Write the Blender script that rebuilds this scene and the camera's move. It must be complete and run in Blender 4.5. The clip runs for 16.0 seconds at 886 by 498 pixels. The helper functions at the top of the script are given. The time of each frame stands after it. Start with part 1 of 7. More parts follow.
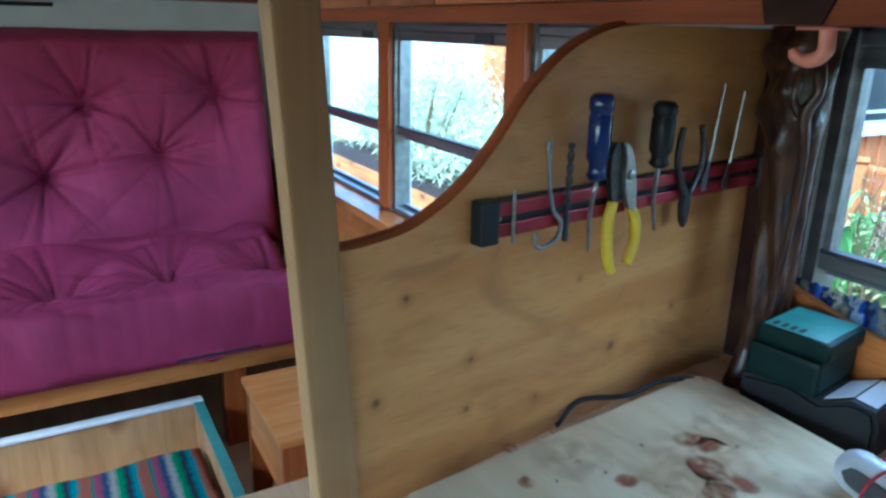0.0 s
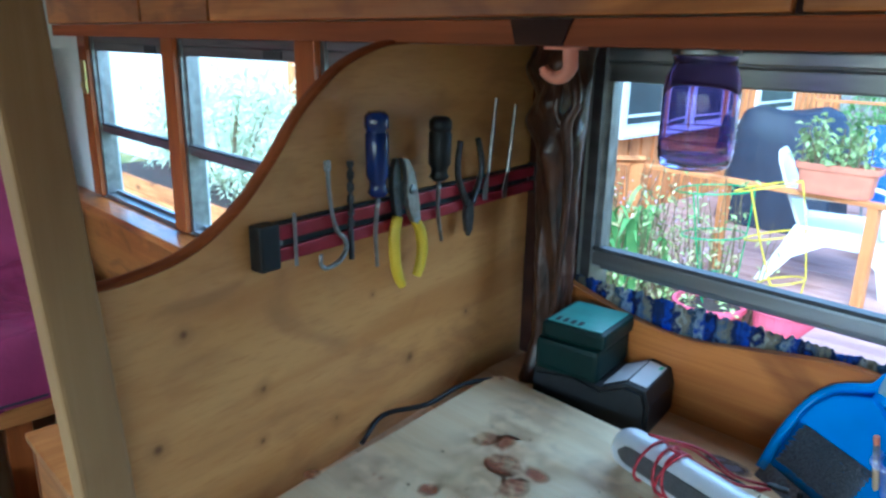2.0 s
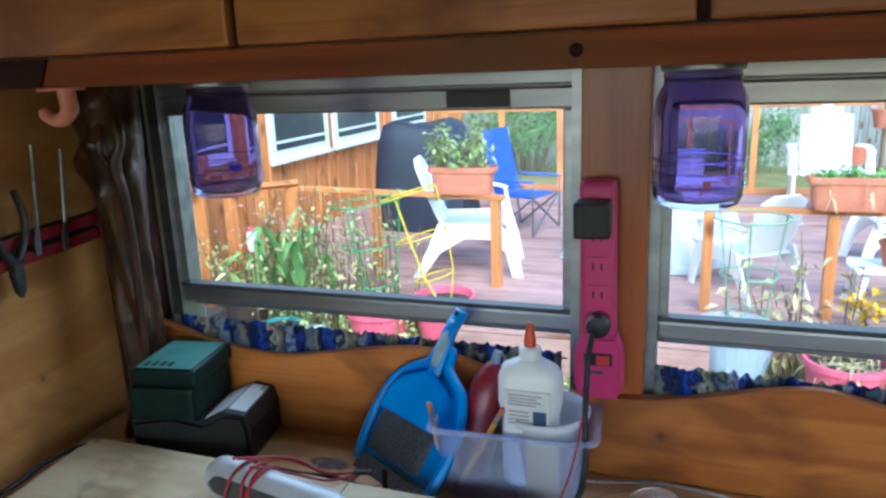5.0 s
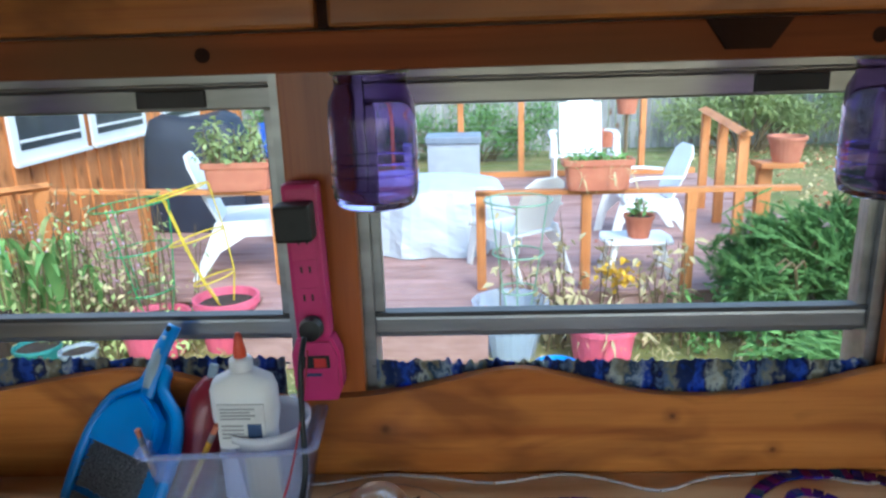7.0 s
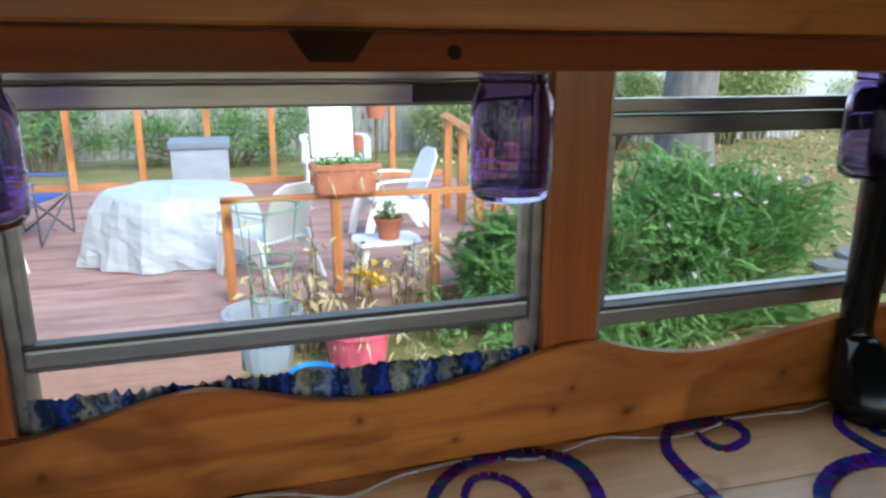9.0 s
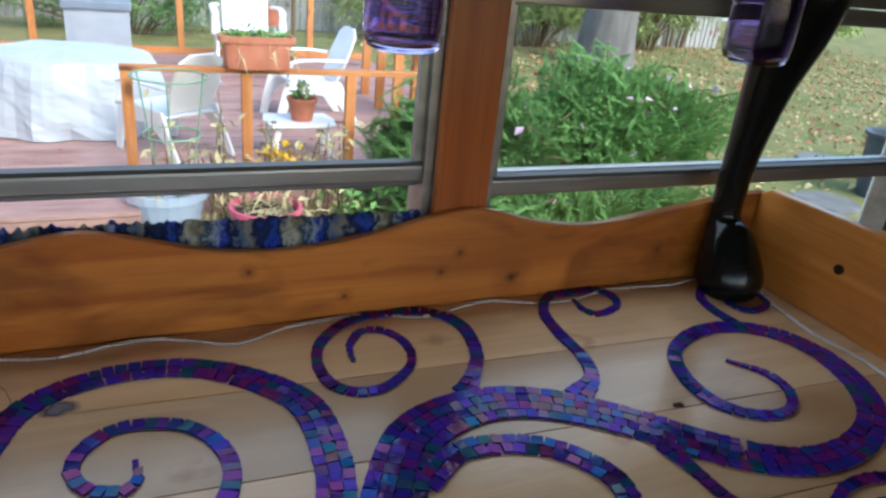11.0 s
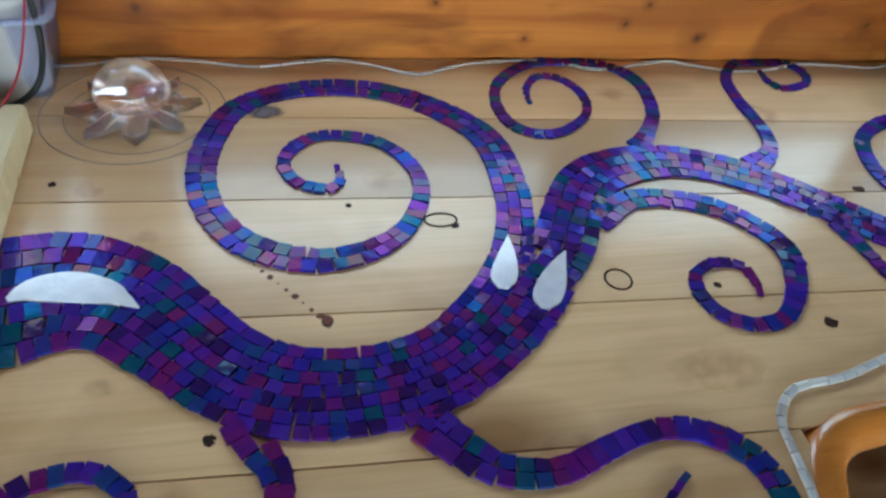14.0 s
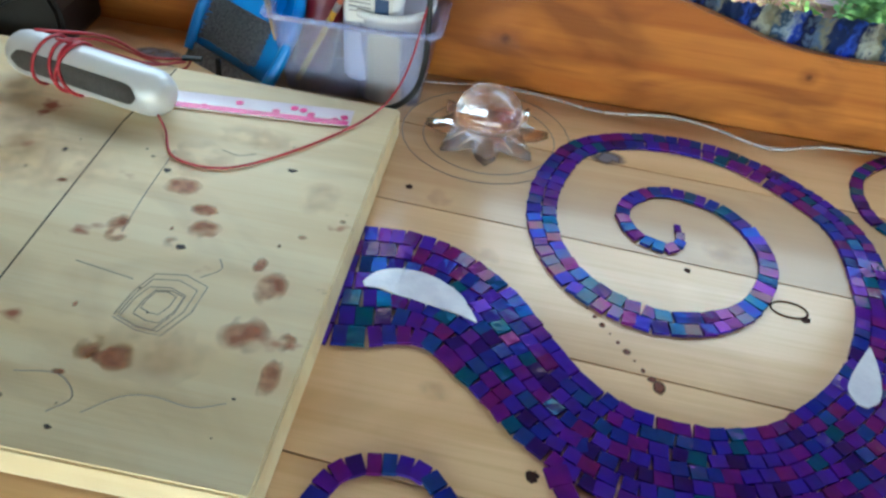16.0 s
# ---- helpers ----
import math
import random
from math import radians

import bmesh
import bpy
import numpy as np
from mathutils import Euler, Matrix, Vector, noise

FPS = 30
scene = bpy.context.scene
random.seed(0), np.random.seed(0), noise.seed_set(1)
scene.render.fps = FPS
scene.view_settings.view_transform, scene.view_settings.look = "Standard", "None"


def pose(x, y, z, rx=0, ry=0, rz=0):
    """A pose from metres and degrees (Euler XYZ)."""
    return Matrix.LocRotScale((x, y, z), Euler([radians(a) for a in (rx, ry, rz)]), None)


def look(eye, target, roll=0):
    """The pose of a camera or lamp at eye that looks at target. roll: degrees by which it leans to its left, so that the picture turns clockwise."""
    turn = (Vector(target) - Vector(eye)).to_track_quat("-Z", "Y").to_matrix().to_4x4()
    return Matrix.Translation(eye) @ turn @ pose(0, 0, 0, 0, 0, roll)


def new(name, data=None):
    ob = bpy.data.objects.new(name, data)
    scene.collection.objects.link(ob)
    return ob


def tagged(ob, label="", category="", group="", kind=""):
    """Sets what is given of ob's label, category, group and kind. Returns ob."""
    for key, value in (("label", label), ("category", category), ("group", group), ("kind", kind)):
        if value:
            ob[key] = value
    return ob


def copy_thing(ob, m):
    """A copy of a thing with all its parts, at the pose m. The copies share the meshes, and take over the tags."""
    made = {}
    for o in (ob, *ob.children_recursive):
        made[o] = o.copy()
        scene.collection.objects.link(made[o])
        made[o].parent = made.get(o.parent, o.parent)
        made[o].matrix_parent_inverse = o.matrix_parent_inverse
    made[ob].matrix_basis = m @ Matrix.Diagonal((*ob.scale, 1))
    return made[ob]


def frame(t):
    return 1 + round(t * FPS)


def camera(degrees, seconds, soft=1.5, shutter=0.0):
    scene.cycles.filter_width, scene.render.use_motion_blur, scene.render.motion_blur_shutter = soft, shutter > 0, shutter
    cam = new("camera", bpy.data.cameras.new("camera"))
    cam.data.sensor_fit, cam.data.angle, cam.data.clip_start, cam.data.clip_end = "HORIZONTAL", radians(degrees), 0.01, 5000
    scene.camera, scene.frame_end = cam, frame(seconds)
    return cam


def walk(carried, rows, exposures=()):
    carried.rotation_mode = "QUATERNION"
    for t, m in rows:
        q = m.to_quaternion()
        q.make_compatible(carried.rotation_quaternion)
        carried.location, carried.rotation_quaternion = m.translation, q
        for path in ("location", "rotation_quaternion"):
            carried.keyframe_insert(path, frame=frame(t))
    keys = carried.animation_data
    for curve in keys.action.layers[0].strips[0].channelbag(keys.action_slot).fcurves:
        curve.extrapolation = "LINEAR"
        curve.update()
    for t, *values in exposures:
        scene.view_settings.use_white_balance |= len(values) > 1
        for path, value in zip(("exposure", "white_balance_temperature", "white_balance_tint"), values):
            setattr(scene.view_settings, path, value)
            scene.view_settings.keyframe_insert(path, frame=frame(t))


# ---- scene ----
cam = camera(64.2, 16.0, soft=2.6)
PATH = [
    (0, (0.685, 0.008, 1.415), (-0.975, 0.949, 0.817), 1.3),
    (0.5, (0.68, 0.026, 1.416), (-0.888, 1.115, 0.818), 2.0),
    (1, (0.677, 0.035, 1.417), (-0.828, 1.215, 0.829), 1.9),
    (1.5, (0.684, 0.039, 1.422), (-0.76, 1.298, 0.848), 1.5),
    (2, (0.704, 0.046, 1.424), (-0.667, 1.392, 0.866), 1.2),
    (2.5, (0.719, 0.055, 1.424), (-0.559, 1.491, 0.87), 0.7),
    (3, (0.741, 0.065, 1.426), (-0.454, 1.575, 0.886), -0.5),
    (3.5, (0.758, 0.084, 1.425), (-0.316, 1.684, 0.889), -0.8),
    (4, (0.787, 0.103, 1.423), (-0.155, 1.793, 0.913), -1.4),
    (6.5, (0.915, 0.119, 1.436), (0.705, 2.037, 0.909), -2.0),
    (7, (0.943, 0.146, 1.435), (0.86, 2.07, 0.896), -1.8),
    (7.5, (0.98, 0.144, 1.434), (1.071, 2.067, 0.892), -1.3),
    (8, (1.012, 0.15, 1.435), (1.293, 2.054, 0.891), -0.6),
    (8.5, (1.04, 0.154, 1.439), (1.488, 2.028, 0.902), -0.5),
    (11, (1.074, 0.116, 1.403), (1.843, 1.776, 0.596), 6.0),
    (11.5, (1.088, 0.102, 1.393), (1.827, 1.638, 0.346), 8.8),
    (12, (1.087, 0.098, 1.388), (1.836, 1.571, 0.262), 9.8),
    (12.5, (1.081, 0.095, 1.383), (1.752, 1.508, 0.137), 10.6),
    (13, (1.064, 0.094, 1.38), (1.634, 1.5, 0.077), 9.7),
    (13.5, (1.034, 0.1, 1.379), (1.541, 1.502, 0.046), 9.2),
    (14, (0.995, 0.102, 1.378), (1.412, 1.497, 0.007), 8.6),
    (14.5, (0.946, 0.111, 1.373), (1.259, 1.553, 0.024), 8.9),
    (15, (0.921, 0.115, 1.365), (1.094, 1.596, 0.032), 8.1),
    (15.5, (0.891, 0.115, 1.357), (0.867, 1.617, 0.037), 7.8),
    (16, (0.88, 0.116, 1.349), (0.7, 1.605, 0.026), 6.6),
]
EXPOSURE = [(0.0, 1.05, 4300, -4), (2.5, 0.9, 4500, -3), (5.0, 0.55, 5200, 2), (7.0, 0.3, 5500, 4), (8.5, 0.05, 5900, 6), (11.0, 0.1, 6100, 8), (13.0, 0.62, 5950, 2), (14.5, 1.25, 5850, -4), (16.0, 1.25, 5950, -3)]
walk(cam, [(t, look(eye, target, roll)) for t, eye, target, roll in PATH], EXPOSURE)
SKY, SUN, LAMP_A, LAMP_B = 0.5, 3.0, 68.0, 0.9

# ---- world and light ----
world = bpy.data.worlds.new("sky")
scene.world = world
world.use_nodes = True
wn = world.node_tree.nodes
sky = wn.new("ShaderNodeTexSky")
sky.sky_type, sky.sun_disc = "NISHITA", False
sky.sun_elevation, sky.sun_rotation = radians(42), radians(156)
world.node_tree.links.new(sky.outputs[0], wn["Background"].inputs[0])
wn["Background"].inputs[1].default_value = SKY
sun = new("sun", bpy.data.lights.new("sun", "SUN"))
sun.data.energy, sun.data.angle, sun.data.color = SUN, radians(25), (1.0, 0.96, 0.9)
sun.matrix_world = look((4, -6, 9), (0, 3, 0))


def added_lamp(x, y, z, w, h, power, towards):
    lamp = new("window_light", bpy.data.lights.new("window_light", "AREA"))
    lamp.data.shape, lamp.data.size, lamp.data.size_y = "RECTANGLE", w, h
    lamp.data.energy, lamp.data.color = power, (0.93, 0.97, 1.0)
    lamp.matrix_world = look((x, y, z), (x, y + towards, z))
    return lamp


# ---- materials ----
def mat(name, colour, rough=0.5, metal=0.0, colour2=None, scale=20.0, bump=0.0, bump_scale=80.0, spec=0.5, stretch=(1, 1, 1), coat=0.0, rand=0.0, detail=4.0):
    m = bpy.data.materials.new(name)
    m.use_nodes = True
    nt = m.node_tree
    n, k = nt.nodes, nt.links.new
    p = n["Principled BSDF"]
    p.inputs["Roughness"].default_value, p.inputs["Metallic"].default_value = rough, metal
    p.inputs["Specular IOR Level"].default_value = spec
    p.inputs["Coat Weight"].default_value = coat
    p.inputs["Coat Roughness"].default_value = 0.12
    c2 = colour2 or tuple(c * 0.75 for c in colour)
    tc = n.new("ShaderNodeTexCoord")
    mp = n.new("ShaderNodeMapping")
    mp.inputs["Scale"].default_value = stretch
    k(tc.outputs["Object"], mp.inputs["Vector"])
    tex = n.new("ShaderNodeTexNoise")
    tex.inputs["Scale"].default_value, tex.inputs["Detail"].default_value = scale, detail
    k(mp.outputs[0], tex.inputs["Vector"])
    ramp = n.new("ShaderNodeValToRGB")
    ramp.color_ramp.elements[0].position, ramp.color_ramp.elements[1].position = 0.32, 0.7
    ramp.color_ramp.elements[0].color, ramp.color_ramp.elements[1].color = (*c2, 1), (*colour, 1)
    k(tex.outputs["Fac"], ramp.inputs[0])
    out = ramp.outputs[0]
    if rand:
        info = n.new("ShaderNodeObjectInfo")
        hsv = n.new("ShaderNodeHueSaturation")
        mr = n.new("ShaderNodeMapRange")
        mr.inputs[3].default_value, mr.inputs[4].default_value = 1 - rand, 1 + rand
        k(info.outputs["Random"], mr.inputs[0])
        k(mr.outputs[0], hsv.inputs["Value"])
        k(out, hsv.inputs["Color"])
        out = hsv.outputs[0]
    k(out, p.inputs["Base Color"])
    if bump:
        t2 = n.new("ShaderNodeTexNoise")
        t2.inputs["Scale"].default_value, t2.inputs["Detail"].default_value = bump_scale, 5
        k(mp.outputs[0], t2.inputs["Vector"])
        b = n.new("ShaderNodeBump")
        b.inputs["Strength"].default_value, b.inputs["Distance"].default_value = bump, 0.004
        k(t2.outputs["Fac"], b.inputs["Height"])
        k(b.outputs[0], p.inputs["Normal"])
    return m


def wood(name, light, dark, axis, rough=0.4, coat=0.0, knot=(0.16, 0.06, 0.02), knot_scale=4.0, rings=26.0, spots=None, rand=0.1, dirt=0.25, blotch=0.2, knots=()):
    """Pine along axis 0, 1 or 2: grain lines, broad tone, knots; spots: a colour of stain blotches."""
    m = bpy.data.materials.new(name)
    m.use_nodes = True
    nt = m.node_tree
    n, k = nt.nodes, nt.links.new
    p = n["Principled BSDF"]
    p.inputs["Coat Weight"].default_value, p.inputs["Coat Roughness"].default_value = coat, 0.15
    p.inputs["Specular IOR Level"].default_value = 0.3
    tc = n.new("ShaderNodeTexCoord")
    info = n.new("ShaderNodeObjectInfo")
    add = n.new("ShaderNodeVectorMath")
    add.operation = "MULTIPLY_ADD"
    add.inputs[1].default_value = (7.3, 5.1, 3.7)
    k(info.outputs["Random"], add.inputs[0])
    k(tc.outputs["Object"], add.inputs[2])

    def noise_at(scale, along, detail=4.0, dist=0.0):
        mp = n.new("ShaderNodeMapping")
        s = [1.0, 1.0, 1.0]
        s[axis] = along
        mp.inputs["Scale"].default_value = s
        k(add.outputs[0], mp.inputs["Vector"])
        t = n.new("ShaderNodeTexNoise")
        t.inputs["Scale"].default_value, t.inputs["Detail"].default_value, t.inputs["Distortion"].default_value = scale, detail, dist
        k(mp.outputs[0], t.inputs["Vector"])
        return t.outputs["Fac"]

    def mixed(a, b, f, mode="MIX"):
        x = n.new("ShaderNodeMix")
        x.data_type, x.blend_type = "RGBA", mode
        for sock, v in ((x.inputs[6], a), (x.inputs[7], b), (x.inputs[0], f)):
            if isinstance(v, (tuple, float, int)):
                sock.default_value = (*v, 1) if isinstance(v, tuple) else v
            else:
                k(v, sock)
        return x.outputs[2]

    def ramped(f, lo, hi):
        r = n.new("ShaderNodeMapRange")
        r.inputs[1].default_value, r.inputs[2].default_value = lo, hi
        k(f, r.inputs[0])
        return r.outputs[0]

    grain = noise_at(rings, 0.05, 3.0, 0.6)
    fine = noise_at(220.0, 0.03, 2.0)
    broad = noise_at(3.0, 0.35, 2.0)
    col = mixed(light, dark, ramped(grain, 0.42, 0.72))
    col = mixed(col, dark, ramped(fine, 0.5, 0.95))
    col = mixed(col, tuple(c * (1 - dirt) for c in dark), ramped(broad, 0.5, 0.72))
    mp = n.new("ShaderNodeMapping")
    s = [1.0, 1.0, 1.0]
    s[axis] = 0.55
    mp.inputs["Scale"].default_value = s
    k(add.outputs[0], mp.inputs["Vector"])
    vor = n.new("ShaderNodeTexVoronoi")
    vor.inputs["Scale"].default_value = knot_scale
    k(mp.outputs[0], vor.inputs["Vector"])
    col = mixed(knot, col, ramped(vor.outputs["Distance"], 0.07, 0.24))
    if knots:
        wob = n.new("ShaderNodeTexNoise")
        wob.inputs["Scale"].default_value, wob.inputs["Detail"].default_value = 28, 3
        k(tc.outputs["Object"], wob.inputs["Vector"])
        near = None
        for x, y, z, r in knots:
            d = n.new("ShaderNodeVectorMath")
            d.operation = "DISTANCE"
            d.inputs[1].default_value = (x, y, z)
            k(tc.outputs["Object"], d.inputs[0])
            q = n.new("ShaderNodeMath")
            q.operation = "MULTIPLY"
            q.inputs[1].default_value = 1 / r
            k(d.outputs["Value"], q.inputs[0])
            if near is None:
                near = q.outputs[0]
            else:
                mn = n.new("ShaderNodeMath")
                mn.operation = "MINIMUM"
                k(near, mn.inputs[0])
                k(q.outputs[0], mn.inputs[1])
                near = mn.outputs[0]
        rough_edge = n.new("ShaderNodeMath")
        rough_edge.operation = "MULTIPLY_ADD"
        rough_edge.inputs[1].default_value = 1.6
        k(wob.outputs["Fac"], rough_edge.inputs[0])
        k(near, rough_edge.inputs[2])
        halo = n.new("ShaderNodeMath")
        halo.operation = "MULTIPLY"
        halo.inputs[1].default_value = 0.4
        k(ramped(rough_edge.outputs[0], 3.4, 1.6), halo.inputs[0])
        col = mixed(col, knot, halo.outputs[0])
        col = mixed(col, tuple(c * 0.65 for c in knot), ramped(rough_edge.outputs[0], 1.7, 0.9))
    mott = noise_at(11.0, 0.4, 3.0, 1.2)
    weak = n.new("ShaderNodeMath")
    weak.operation = "MULTIPLY"
    weak.inputs[1].default_value = blotch
    k(ramped(mott, 0.50, 0.68), weak.inputs[0])
    col = mixed(col, knot, weak.outputs[0])
    if spots:
        sp = noise_at(16.0, 0.8, 3.0, 0.3)
        col = mixed(col, spots, ramped(sp, 0.66, 0.71))
    hsv = n.new("ShaderNodeHueSaturation")
    mr = n.new("ShaderNodeMapRange")
    mr.inputs[3].default_value, mr.inputs[4].default_value = 1 - rand, 1 + rand
    k(info.outputs["Random"], mr.inputs[0])
    k(mr.outputs[0], hsv.inputs["Value"])
    k(col, hsv.inputs["Color"])
    k(hsv.outputs[0], p.inputs["Base Color"])
    rr = n.new("ShaderNodeMapRange")
    rr.inputs[3].default_value, rr.inputs[4].default_value = rough * 0.8, min(1, rough * 1.3)
    k(broad, rr.inputs[0])
    k(rr.outputs[0], p.inputs["Roughness"])
    b = n.new("ShaderNodeBump")
    b.inputs["Strength"].default_value, b.inputs["Distance"].default_value = 0.15, 0.002
    k(fine, b.inputs["Height"])
    k(b.outputs[0], p.inputs["Normal"])
    return m


def crystal(name, see, rough=0.0, tint=(1, 1, 1)):
    """Solid clear glass whose thin parts let light straight through."""
    m = glass(name, tint, rough, 1.45)
    n, k = m.node_tree.nodes, m.node_tree.links.new
    p = n["Principled BSDF"]
    p.inputs["Coat Weight"].default_value = 1.0
    t = n.new("ShaderNodeBsdfTransparent")
    mix = n.new("ShaderNodeMixShader")
    mix.inputs[0].default_value = 1 - see
    k(t.outputs[0], mix.inputs[1])
    k(p.outputs[0], mix.inputs[2])
    k(mix.outputs[0], n["Material Output"].inputs[0])
    return m


def glass(name, colour=(1, 1, 1), rough=0.0, ior=1.45):
    m = bpy.data.materials.new(name)
    m.use_nodes = True
    p = m.node_tree.nodes["Principled BSDF"]
    p.inputs["Base Color"].default_value = (*colour, 1)
    p.inputs["Transmission Weight"].default_value, p.inputs["Roughness"].default_value, p.inputs["IOR"].default_value = 1.0, rough, ior
    return m


def pane_glass(name):
    """Thin window glass: clear, with a faint reflection."""
    m = bpy.data.materials.new(name)
    m.use_nodes = True
    n, k = m.node_tree.nodes, m.node_tree.links.new
    t = n.new("ShaderNodeBsdfTransparent")
    t.inputs[0].default_value = (0.96, 0.98, 0.97, 1)
    g = n.new("ShaderNodeBsdfGlossy")
    g.inputs["Roughness"].default_value = 0.02
    f = n.new("ShaderNodeLayerWeight")
    f.inputs[0].default_value = 0.5
    pw = n.new("ShaderNodeMath")
    pw.operation = "POWER"
    pw.inputs[1].default_value = 5.0
    k(f.outputs["Facing"], pw.inputs[0])
    ma = n.new("ShaderNodeMath")
    ma.operation = "MULTIPLY_ADD"
    ma.inputs[1].default_value, ma.inputs[2].default_value = 0.6, 0.025
    k(pw.outputs[0], ma.inputs[0])
    mix = n.new("ShaderNodeMixShader")
    k(ma.outputs[0], mix.inputs[0])
    k(t.outputs[0], mix.inputs[1])
    k(g.outputs[0], mix.inputs[2])
    k(mix.outputs[0], n["Material Output"].inputs[0])
    return m


def milky(name, colour, see):
    """Cloudy plastic: part of the light goes straight through."""
    m = bpy.data.materials.new(name)
    m.use_nodes = True
    n, k = m.node_tree.nodes, m.node_tree.links.new
    t = n.new("ShaderNodeBsdfTransparent")
    t.inputs[0].default_value = (0.88, 0.9, 1.0, 1)
    p = n["Principled BSDF"]
    p.inputs["Base Color"].default_value = (*colour, 1)
    p.inputs["Roughness"].default_value = 0.09
    p.inputs["Coat Weight"].default_value = 1.0
    mix = n.new("ShaderNodeMixShader")
    mix.inputs[0].default_value = 1 - see
    k(t.outputs[0], mix.inputs[1])
    k(p.outputs[0], mix.inputs[2])
    k(mix.outputs[0], n["Material Output"].inputs[0])
    return m


def tile_mat(name, per_island):
    """Dichroic glass: dark violet body under a thin bright film whose thickness changes from tile to tile."""
    m = bpy.data.materials.new(name)
    m.use_nodes = True
    n, k = m.node_tree.nodes, m.node_tree.links.new
    p = n["Principled BSDF"]
    src = n.new("ShaderNodeNewGeometry").outputs["Random Per Island"] if per_island else n.new("ShaderNodeObjectInfo").outputs["Random"]
    ramp = n.new("ShaderNodeValToRGB")
    e = ramp.color_ramp.elements
    ramp.color_ramp.interpolation = "CONSTANT"
    shades = [(0.040, 0.016, 0.22), (0.105, 0.012, 0.16), (0.018, 0.024, 0.21), (0.12, 0.012, 0.115), (0.010, 0.060, 0.115), (0.058, 0.020, 0.27), (0.026, 0.010, 0.10), (0.075, 0.014, 0.20), (0.018, 0.042, 0.18), (0.036, 0.018, 0.26)]
    e[0].position, e[0].color = 0.0, (*shades[0], 1)
    e[1].position, e[1].color = 1 / len(shades), (*shades[1], 1)
    for i in range(2, len(shades)):
        e.new(i / len(shades)).color = (*shades[i], 1)
    k(src, ramp.inputs[0])
    tc = n.new("ShaderNodeTexCoord")
    pos = n.new("ShaderNodeNewGeometry").outputs["Position"]
    nz = n.new("ShaderNodeTexNoise")
    nz.inputs["Scale"].default_value, nz.inputs["Detail"].default_value = 70, 3
    k(pos, nz.inputs["Vector"])
    mul = n.new("ShaderNodeMix")
    mul.data_type, mul.blend_type = "RGBA", "OVERLAY"
    mul.inputs[0].default_value = 0.55
    k(ramp.outputs[0], mul.inputs[6])
    k(nz.outputs["Color"], mul.inputs[7])
    k(mul.outputs[2], p.inputs["Base Color"])
    p.inputs["Roughness"].default_value, p.inputs["IOR"].default_value = 0.12, 1.56
    shuffle = n.new("ShaderNodeMath")
    shuffle.operation = "MULTIPLY"
    shuffle.inputs[1].default_value = 7.31
    k(src, shuffle.inputs[0])
    wrap = n.new("ShaderNodeMath")
    wrap.operation = "FRACT"
    k(shuffle.outputs[0], wrap.inputs[0])
    film = n.new("ShaderNodeMapRange")
    film.inputs[3].default_value, film.inputs[4].default_value = 270.0, 500.0
    k(wrap.outputs[0], film.inputs[0])
    uneven = n.new("ShaderNodeMath")
    uneven.operation = "MULTIPLY_ADD"
    uneven.inputs[1].default_value = 120.0
    k(nz.outputs["Fac"], uneven.inputs[0])
    k(film.outputs[0], uneven.inputs[2])
    k(uneven.outputs[0], p.inputs["Thin Film Thickness"])
    p.inputs["Thin Film IOR"].default_value = 1.38
    p.inputs["Specular Tint"].default_value = (0.54, 0.42, 0.85, 1)
    ripple = n.new("ShaderNodeTexNoise")
    ripple.inputs["Scale"].default_value, ripple.inputs["Detail"].default_value = 130, 2
    k(pos, ripple.inputs["Vector"])
    b = n.new("ShaderNodeBump")
    b.inputs["Strength"].default_value, b.inputs["Distance"].default_value = 0.35, 0.0015
    k(ripple.outputs["Fac"], b.inputs["Height"])
    k(b.outputs[0], p.inputs["Normal"])
    return m


def stain_mat(name, colour, strength):
    """A stain soaked into the wood: uneven, thinning out towards its rim."""
    m = bpy.data.materials.new(name)
    m.use_nodes = True
    n, k = m.node_tree.nodes, m.node_tree.links.new
    p = n["Principled BSDF"]
    p.inputs["Base Color"].default_value, p.inputs["Roughness"].default_value = (*colour, 1), 0.55
    p.inputs["Specular IOR Level"].default_value = 0.25
    tc = n.new("ShaderNodeTexCoord")
    flat = n.new("ShaderNodeMapping")
    flat.inputs["Location"].default_value, flat.inputs["Scale"].default_value = (-0.5, -0.5, 0), (1, 1, 0)
    k(tc.outputs["Generated"], flat.inputs["Vector"])
    far = n.new("ShaderNodeVectorMath")
    far.operation = "LENGTH"
    k(flat.outputs[0], far.inputs[0])
    rim = n.new("ShaderNodeMapRange")
    rim.inputs[1].default_value, rim.inputs[2].default_value = 0.48, 0.22
    k(far.outputs["Value"], rim.inputs[0])
    nz = n.new("ShaderNodeTexNoise")
    nz.inputs["Scale"].default_value, nz.inputs["Detail"].default_value = 45, 2
    k(n.new("ShaderNodeNewGeometry").outputs["Position"], nz.inputs["Vector"])
    patch = n.new("ShaderNodeMapRange")
    patch.inputs[1].default_value, patch.inputs[2].default_value = 0.34, 0.62
    k(nz.outputs["Fac"], patch.inputs[0])
    both = n.new("ShaderNodeMath")
    both.operation = "MULTIPLY"
    k(rim.outputs[0], both.inputs[0])
    k(patch.outputs[0], both.inputs[1])
    weak = n.new("ShaderNodeMath")
    weak.operation = "MULTIPLY"
    weak.inputs[1].default_value = strength
    k(both.outputs[0], weak.inputs[0])
    k(weak.outputs[0], p.inputs["Alpha"])
    return m


def on_knot(y, z):
    """A point on the face of the leaning side panel."""
    return 0.078 - 0.1517 * (y - 0.24), y, z


